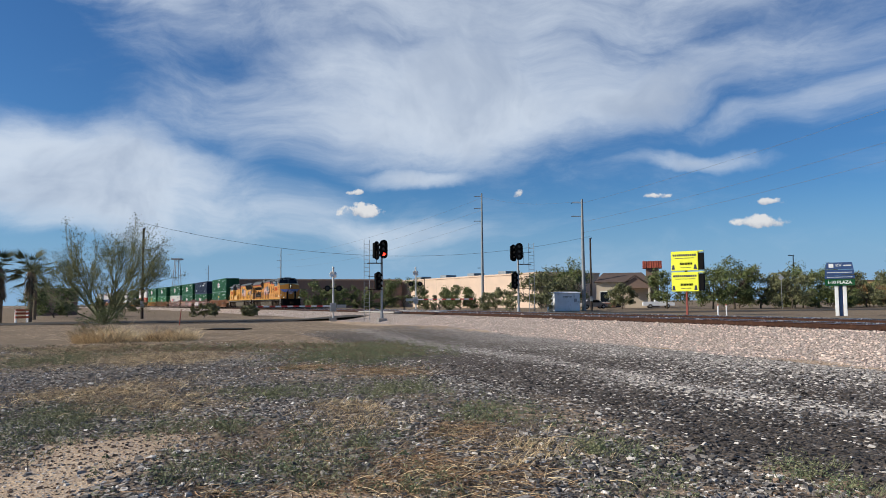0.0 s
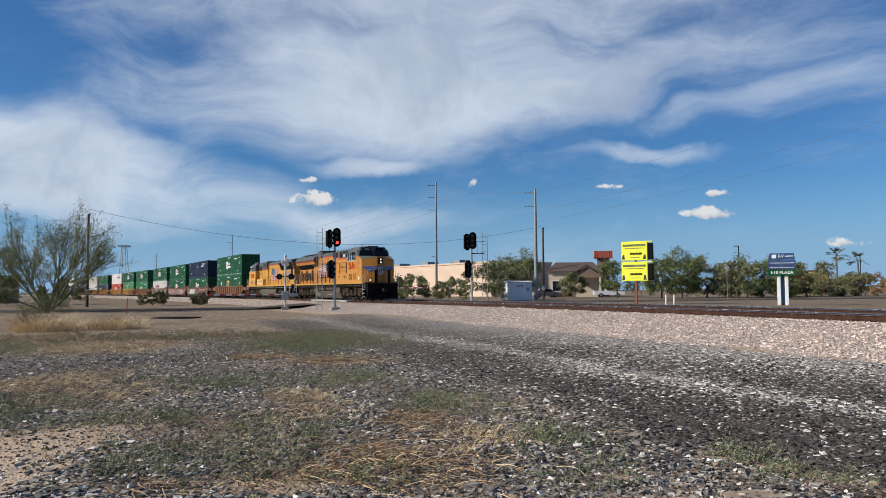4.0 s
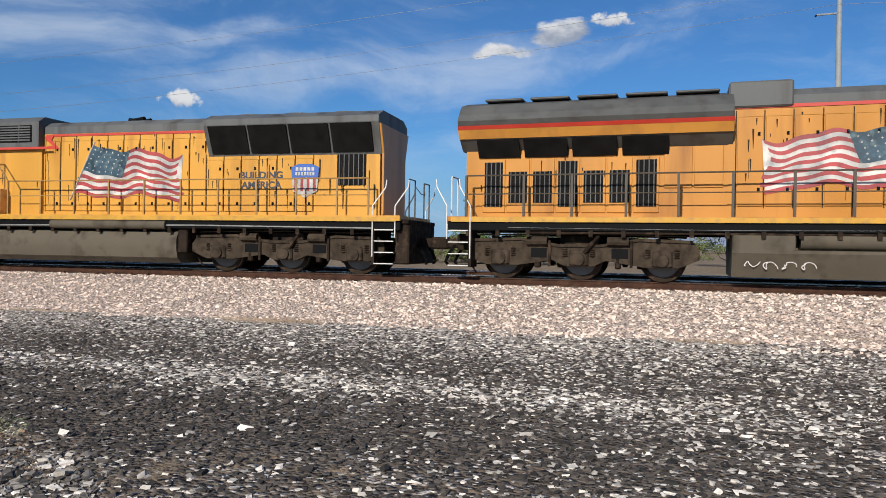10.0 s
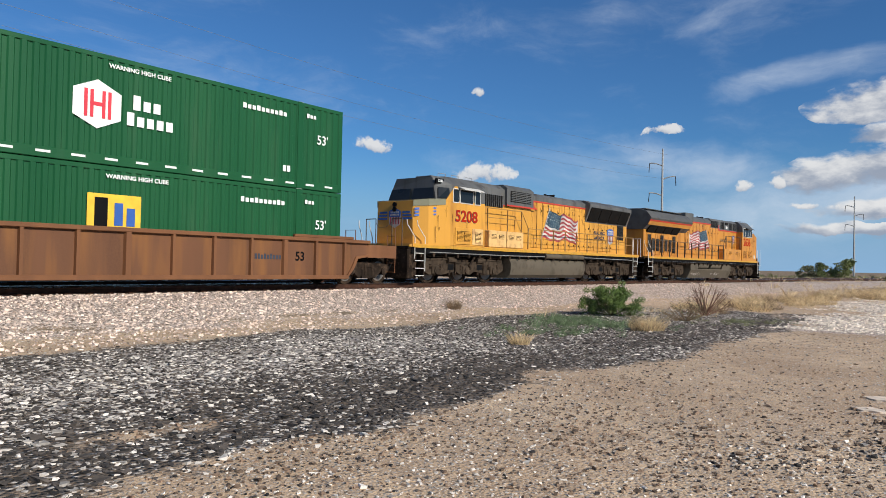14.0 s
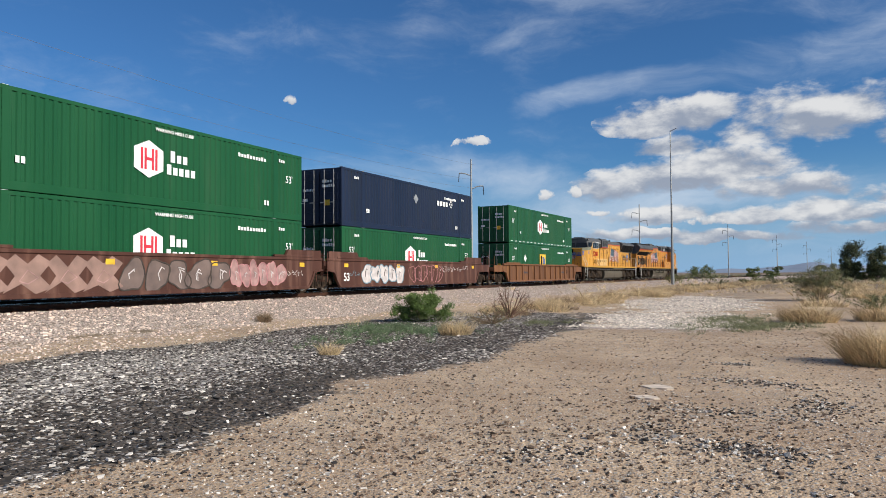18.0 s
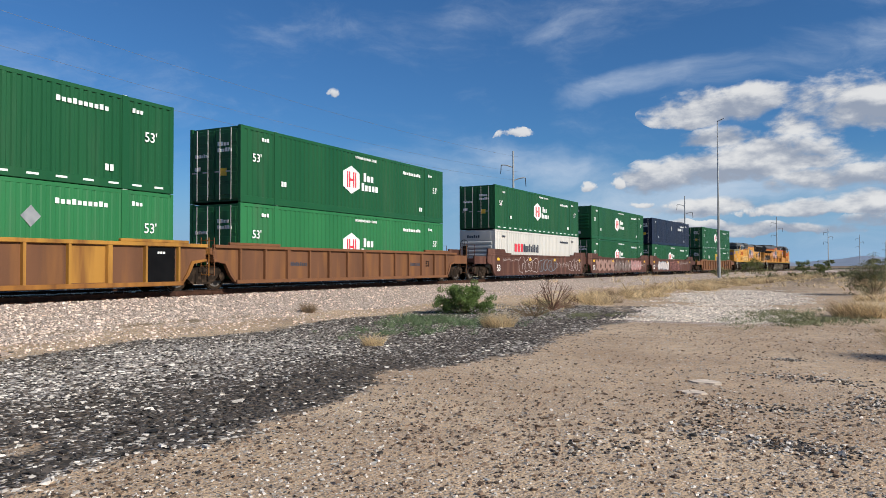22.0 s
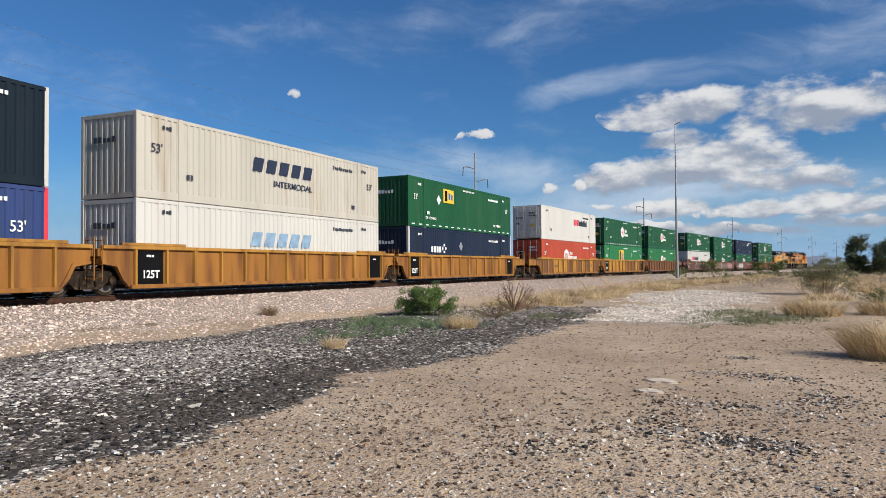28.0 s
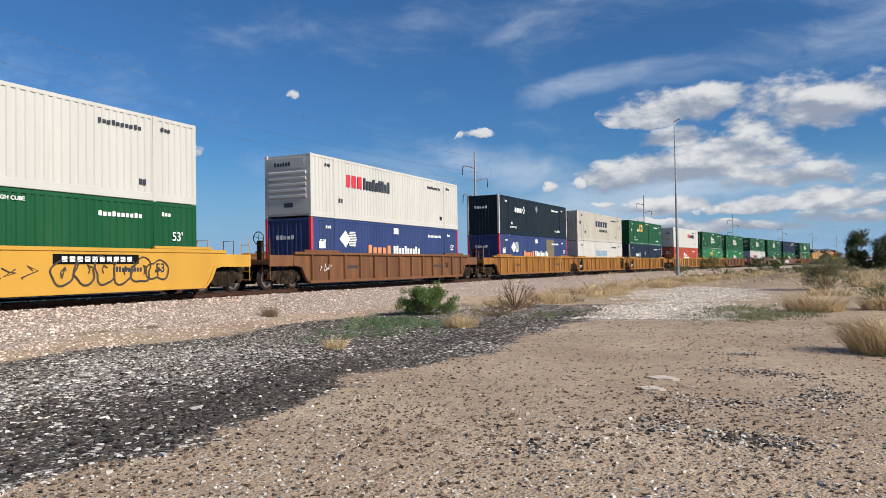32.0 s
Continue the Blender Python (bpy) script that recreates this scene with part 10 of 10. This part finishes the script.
scatter_weeds("green_weeds", "fresh green weeds beside the ballast toe", BLADE_FRESH, 230, patches([(13.0, -14.4, 1.3, 1.6), (14.6, -16.9, 1.2, 1.8), (13.7, -17.6, 1.4, 1.6), (15.6, -18.4, 0.9, 1.2)]), 26, 0.22, 0.005, 4, 0.26)
scatter_weeds("green_weeds", "grey-green weeds at the gravel patch", BLADE, 300, patches([(7.6, -26.6, 1.4, 3.0), (6.6, -23.2, 1.6, 1.8), (5.8, -25.0, 1.2, 2.0), (12.4, -22.6, 0.9, 1.4)]), 22, 0.2, 0.006, 5, 0.35)
scatter_weeds("dry_weeds", "scattered dry straw along the track bank", STRAW, 420, patches([(16.0, -30.0, 3.0, 10.0), (20.5, -46.0, 4.0, 14.0), (25.0, -64.0, 4.0, 16.0), (29.0, -84.0, 4.0, 18.0), (-1.5, -33.0, 5.0, 8.0), (-3.0, -48.0, 8.0, 10.0)]), 20, 0.32, 0.006, 6, 0.6)
scatter_weeds("dry_weeds", "pale dry grass over the open plain", STRAW, 900, patches([(20.0, -80.0, 30.0, 40.0), (0.0, -70.0, 24.0, 30.0), (30.0, -130.0, 40.0, 50.0), (60.0, -90.0, 40.0, 50.0)]), 12, 0.5, 0.03, 8, 1.4, 55.0)
scatter_weeds("green_weeds", "low grey-green scrub over the open plain", LEAF_DULL, 700, patches([(40.0, -150.0, 60.0, 50.0), (20.0, -190.0, 60.0, 50.0), (80.0, -100.0, 50.0, 60.0)] ), 12, 0.9, 0.08, 9, 2.2, 90.0)

# ---- ties, fastenings and loose stones ----
def lay_ties():
    tie = Shape().box(-1.28, 1.28, -0.115, 0.115, -0.2, 0.02, 0.012).mesh("tie", TIE)
    tp = Shape()
    for x in (-0.753, 0.753):
        tp.box(x - 0.16, x + 0.16, -0.09, 0.09, 0.02, 0.045)
        for sx in (-0.1, 0.1):
            tp.box(x + sx - 0.02, x + sx + 0.02, -0.06, 0.06, 0.045, 0.085)
    plate_mesh = tp.mesh("tie_plate", RAIL_WEB)
    ys = np.arange(-66, 104, 0.57)
    for k, y in enumerate(ys):
        s = float(line_slope(y))
        a = math.atan2(-s, 1.0)
        m = Matrix.Translation((float(line_x(y)), y, RAIL_Z - 0.215)) @ Matrix.Rotation(a, 4, "Z")
        t = part("tie", tie, TIE, near_track, at=m)
        part("tie_plate", plate_mesh, RAIL_WEB, t)
    rest = Shape()
    for d, y0, y1 in ((0.0, 104.5, 240), (0.0, -220, -66.5), (-TRACK_GAP, -220, 240)):
        for y in np.arange(y0, y1, 0.57):
            p = beside(y, d, RAIL_Z - 0.215)
            m = Matrix.Translation(p) @ Matrix.Rotation(math.atan2(-float(line_slope(y)), 1.0), 4, "Z")
            rest.add([m @ Vector(c) for c in ((-1.28, -0.115, -0.1), (1.28, -0.115, -0.1), (1.28, 0.115, -0.1), (-1.28, 0.115, -0.1), (-1.28, -0.115, 0.02), (1.28, -0.115, 0.02), (1.28, 0.115, 0.02), (-1.28, 0.115, 0.02))], [(4, 5, 6, 7), (0, 1, 5, 4), (1, 2, 6, 5), (2, 3, 7, 6), (3, 0, 4, 7)])
    tagged(part("far_ties", rest, TIE, far_track, "weathered wooden ties farther off"), kind="stuff")


lay_ties()
STONE_DARK = mat("dark_basalt_stone", (0.062, 0.051, 0.043), 0.85, 0, 0.2, 30, 120, 0.2, island=0.8)
STONE_GREY = mat("grey_gravel_stone", (0.18, 0.16, 0.14), 0.85, 0, 0.2, 30, 120, 0.2, island=0.8)
STONE_PALE = mat("pale_grey_stone", (0.58, 0.525, 0.46), 0.9, 0, 0.12, 30, 120, 0.2, island=0.5)
STONE_PINK = mat("pinkish_ballast_stone", (0.67, 0.53, 0.44), 0.9, 0, 0.12, 30, 120, 0.2, island=0.5)
STONE_TAN2 = mat("hard_tan_sand", (0.36, 0.26, 0.175), 0.95, 0, 0.18, 8, 60, 0.5)
SAND_CRUST = mat("pale_sand_crust", (0.70, 0.58, 0.46), 0.95, 0, 0.15, 6, 60, 0.5)
STONE_WHITE = mat("white_crushed_stone", (0.78, 0.68, 0.57), 0.9, 0, 0.12, 30, 120, 0.2, island=0.3)
STONE_TAN = mat("tan_chip_stone", (0.20, 0.135, 0.09), 0.9, 0, 0.15, 30, 120, 0.2, island=0.6)


def stones(name, label, material, pts, size, seed, flat=0.6):
    """Loose stones as one mesh: bent, squashed eight-cornered lumps."""
    rng = np.random.default_rng(seed)
    n = len(pts)
    c = np.array([(x, y, z) for z in (-1, 1) for y in (-1, 1) for x in (-1, 1)], float)
    v = c[None] * (1 + rng.uniform(-0.75, 0.3, (n, 8, 3)))
    s = size * np.exp(rng.normal(0, 0.28, n))
    dims = np.stack([s * rng.uniform(0.8, 1.4, n), s * rng.uniform(0.6, 1.0, n), s * flat * rng.uniform(0.6, 1.1, n)], 1) * 0.5
    v = v * dims[:, None, :]
    tilt, a = rng.normal(0, 0.3, n), rng.uniform(0, math.tau, n)
    ct, st = np.cos(tilt)[:, None], np.sin(tilt)[:, None]
    y, z = v[..., 1] * ct - v[..., 2] * st, v[..., 1] * st + v[..., 2] * ct
    ca, sa = np.cos(a)[:, None], np.sin(a)[:, None]
    x, y = v[..., 0] * ca - y * sa, v[..., 0] * sa + y * ca
    h = ground_z(pts[:, 0], pts[:, 1])
    w = np.stack([x + pts[:, :1], y + pts[:, 1:2], z + (h + dims[:, 2] * 0.3)[:, None]], -1).reshape(-1, 3)
    q = np.array([(4, 5, 7, 6), (0, 1, 5, 4), (2, 6, 7, 3), (0, 4, 6, 2), (1, 3, 7, 5)])
    f = (np.arange(n)[:, None, None] * 8 + q[None]).reshape(-1, 4)
    me = bpy.data.meshes.new(name)
    me.vertices.add(len(w))
    me.vertices.foreach_set("co", w.astype(np.float32).ravel())
    me.loops.add(f.size)
    me.loops.foreach_set("vertex_index", f.astype(np.int32).ravel())
    me.polygons.add(len(f))
    me.polygons.foreach_set("loop_start", np.arange(0, f.size, 4, dtype=np.int32))
    me.materials.append(material)
    me.update(calc_edges=True)
    me.shade_flat()
    return tagged(new(name, me), label, "stones", kind="stuff")


def strewn(n, seed, rmin, rmax, want, yaw0=38.0, yaw1=-186.0):
    """Random places round the camera's spot, denser near it, kept where want(ball, dark, litter, d, x, y) allows."""
    rng = np.random.default_rng(seed)
    a = np.radians(rng.uniform(yaw1, yaw0, n))
    r = rmin * (rmax / rmin) ** rng.random(n)
    x, y = -np.sin(a) * r, np.cos(a) * r
    ball, dark, litter, d = regions(x, y)
    keep = rng.random(n) < want(ball, dark, litter, d, x, y)
    return np.stack([x, y], 1)[keep]


def banked(n, seed, y0, y1, d0, d1, reach, want):
    """Random places along the track between two distances from it, thinning away from the camera's spot."""
    rng = np.random.default_rng(seed)
    y, d = rng.uniform(y0, y1, n), rng.uniform(d0, d1, n)
    s = line_slope(y)
    k = np.hypot(1, s)
    x, y = line_x(y) - d / k, y + d * s / k
    near = np.minimum(1.0, (reach / np.hypot(x, y)) ** 1.6)
    ball, dark, litter, d = regions(x, y)
    keep = rng.random(n) < near * want(ball, dark, litter, d, x, y)
    return np.stack([x, y], 1)[keep]


def weedy(x, y):
    """How thickly weeds and dead stems cover a place."""
    out = np.zeros_like(x)
    for cx, cy, rx, ry in GREEN_SPOTS + BRUSH_SPOTS + DRY_SPOTS + RUST_SPOTS:
        out = np.maximum(out, np.exp(-(((x - cx) / (rx * 0.75)) ** 2 + ((y - cy) / (ry * 0.75)) ** 2)))
    return out


dark_bed = lambda b, k, l, d, x, y: 0.66 * np.clip(k * 1.15 + 0.25 * wave(x * 1.7, y * 1.7, 2.0) - 0.12, 0, 1) * (b < 0.4) * (1 - 0.8 * pale_share(x, y, d))
white_in_dark = lambda b, k, l, d, x, y: np.clip(k * 1.2, 0, 1) * (b < 0.5) * pale_share(x, y, d)
bare = lambda b, k: (b < 0.3) * (k < 0.45)
stones("dark_gravel", "dark grey loose gravel on the old siding bed", STONE_DARK, banked(195000, 1, -30, 24, 5.8, 16.4, 8.0, dark_bed), 0.044, 1, 0.45)
stones("pale_gravel", "pale stones strewn through the dark gravel", STONE_PALE, banked(200000, 2, -30, 30, 5.6, 16.4, 8.0, white_in_dark), 0.047, 2, 0.36)
stones("dark_gravel", "grey gravel among weeds by the lane", STONE_GREY, strewn(70000, 7, 4.6, 34, lambda b, k, l, d, x, y: (d > 15.5) * k * 0.8 * (1 - 0.85 * weedy(x, y)), 40.0, -40.0), 0.043, 7, 0.6)
stones("pale_gravel", "pale gravel among weeds by the lane", STONE_PALE, strewn(36000, 8, 4.6, 34, lambda b, k, l, d, x, y: (d > 15.5) * k * 0.5 * (1 - 0.8 * weedy(x, y)), 40.0, -40.0), 0.038, 8, 0.6)
stones("ballast", "pinkish crushed-rock ballast along the track", STONE_PINK, banked(84000, 3, -52, 58, 0.9, 7.4, 17.0, lambda b, k, l, d, x, y: np.where(d < 4.2, 1.0, np.maximum(b, 0.3 * (d < 7.4) * (y < 2)))), 0.05, 3, 0.75)
stones("ballast", "pinkish crushed rock between two tracks", STONE_PINK, banked(9000, 9, -30, 58, -3.4, -0.9, 20.0, lambda b, k, l, d, x, y: 1.0), 0.058, 9, 0.75)
stones("pale_gravel", "patch of pale gravel spread on sand", STONE_WHITE, banked(46000, 10, -54, -18, 11.0, 20.5, 26.0, lambda b, k, l, d, x, y: b * (d > 7)), 0.055, 10, 0.6)
stones("sand_chips", "small tan and brown chips on bare sand", STONE_TAN, strewn(92000, 4, 4.3, 26, lambda b, k, l, d, x, y: bare(b, k) * np.clip(0.45 + 0.5 * wave(x * 0.7, y * 0.7, 4.0), 0.25, 0.95)), 0.025, 4, 0.75)
stones("pale_chips", "small pale chips on bare sand", STONE_PALE, strewn(54000, 5, 4.3, 26, lambda b, k, l, d, x, y: bare(b, k) * np.clip(0.4 + 0.5 * wave(x * 0.6, y * 0.6, 8.0), 0.2, 0.9)), 0.021, 5, 0.7)
stones("dark_chips", "scattered dark stones on bare sand", STONE_DARK, strewn(46000, 6, 4.3, 30, lambda b, k, l, d, x, y: (b < 0.3) * (k < 0.5) * np.clip(0.16 + 0.35 * wave(x * 0.5, y * 0.5, 11.0) + 0.9 * np.exp(-(d - 16.0) ** 2 / 0.3), 0.06, 0.9)), 0.022, 6, 0.6)


def pile(cx, cy, rx, ry, n, seed):
    rng = np.random.default_rng(seed)
    return np.array([cx, cy]) + rng.normal(size=(n, 2)) * np.array([rx, ry]) * 0.5


for cx, cy, rx, ry, n, sd in ((2.3, -8.1, 0.75, 0.4, 150, 1), (3.2, -8.3, 0.5, 0.8, 90, 2), (3.6, -7.0, 0.6, 0.6, 60, 3), (3.3, -12.6, 1.0, 0.4, 130, 4), (2.2, -11.0, 0.4, 0.6, 90, 5), (4.1, -14.6, 0.3, 0.25, 60, 6), (3.0, -10.0, 1.2, 0.5, 130, 7)):
    stones("dark_gravel", "small spill of dark and pale gravel on sand", STONE_DARK, pile(cx, cy, rx, ry, int(n * 1.7), sd), 0.025, 20 + sd, 0.65)
    stones("pale_gravel", "pale stones in a small spill on sand", STONE_PALE, pile(cx, cy, rx * 1.1, ry * 1.1, n, sd + 50), 0.026, 30 + sd, 0.65)
for sx, sy, w in ((4.3, -11.39, 0.21), (4.11, -10.47, 0.17)):
    sl = thing("flat_stone", "pale flat slab of caliche lying in sand", "stone", "flat stones", at=(sx, sy, gz(sx, sy)))
    part("slab", Shape().prism([(w * math.cos(a) * (1 + 0.2 * math.sin(3 * a) + 0.1 * math.sin(7 * a)), w * 0.75 * math.sin(a) * (1 + 0.15 * math.cos(5 * a))) for a in np.linspace(0, math.tau, 18, endpoint=False)], -0.02, 0.02, "z"), SAND_CRUST, sl)
sl = thing("bare_sand_patch", "pale patch of hard sand in the gravel", "sand patch", at=(2.8, 5.7, gz(2.8, 5.7)))
part("slab", Shape().prism([(0.26 * math.cos(a) * (1 + 0.15 * math.sin(3 * a)), 0.15 * math.sin(a)) for a in np.linspace(0, math.tau, 14, endpoint=False)], -0.03, 0.012, "z"), STONE_TAN2, sl)


def motions():
    """Everything on the train runs south along the track; the wheels roll."""
    steps = [k * 1.0 for k in range(33)]
    for ob, ahead, half, up in MOVERS:
        walk(ob, [(t, train_pose(t, ahead, half, up)) for t in steps])
    ticks = [k / 30 for k in range(32 * 30 + 1)]
    for w, x, r in ROLLING:
        walk(w, [(t, Matrix.Translation((x, 0, r)) @ Matrix.Rotation((run(t) / r) % math.tau, 4, "Y")) for t in ticks])


motions()
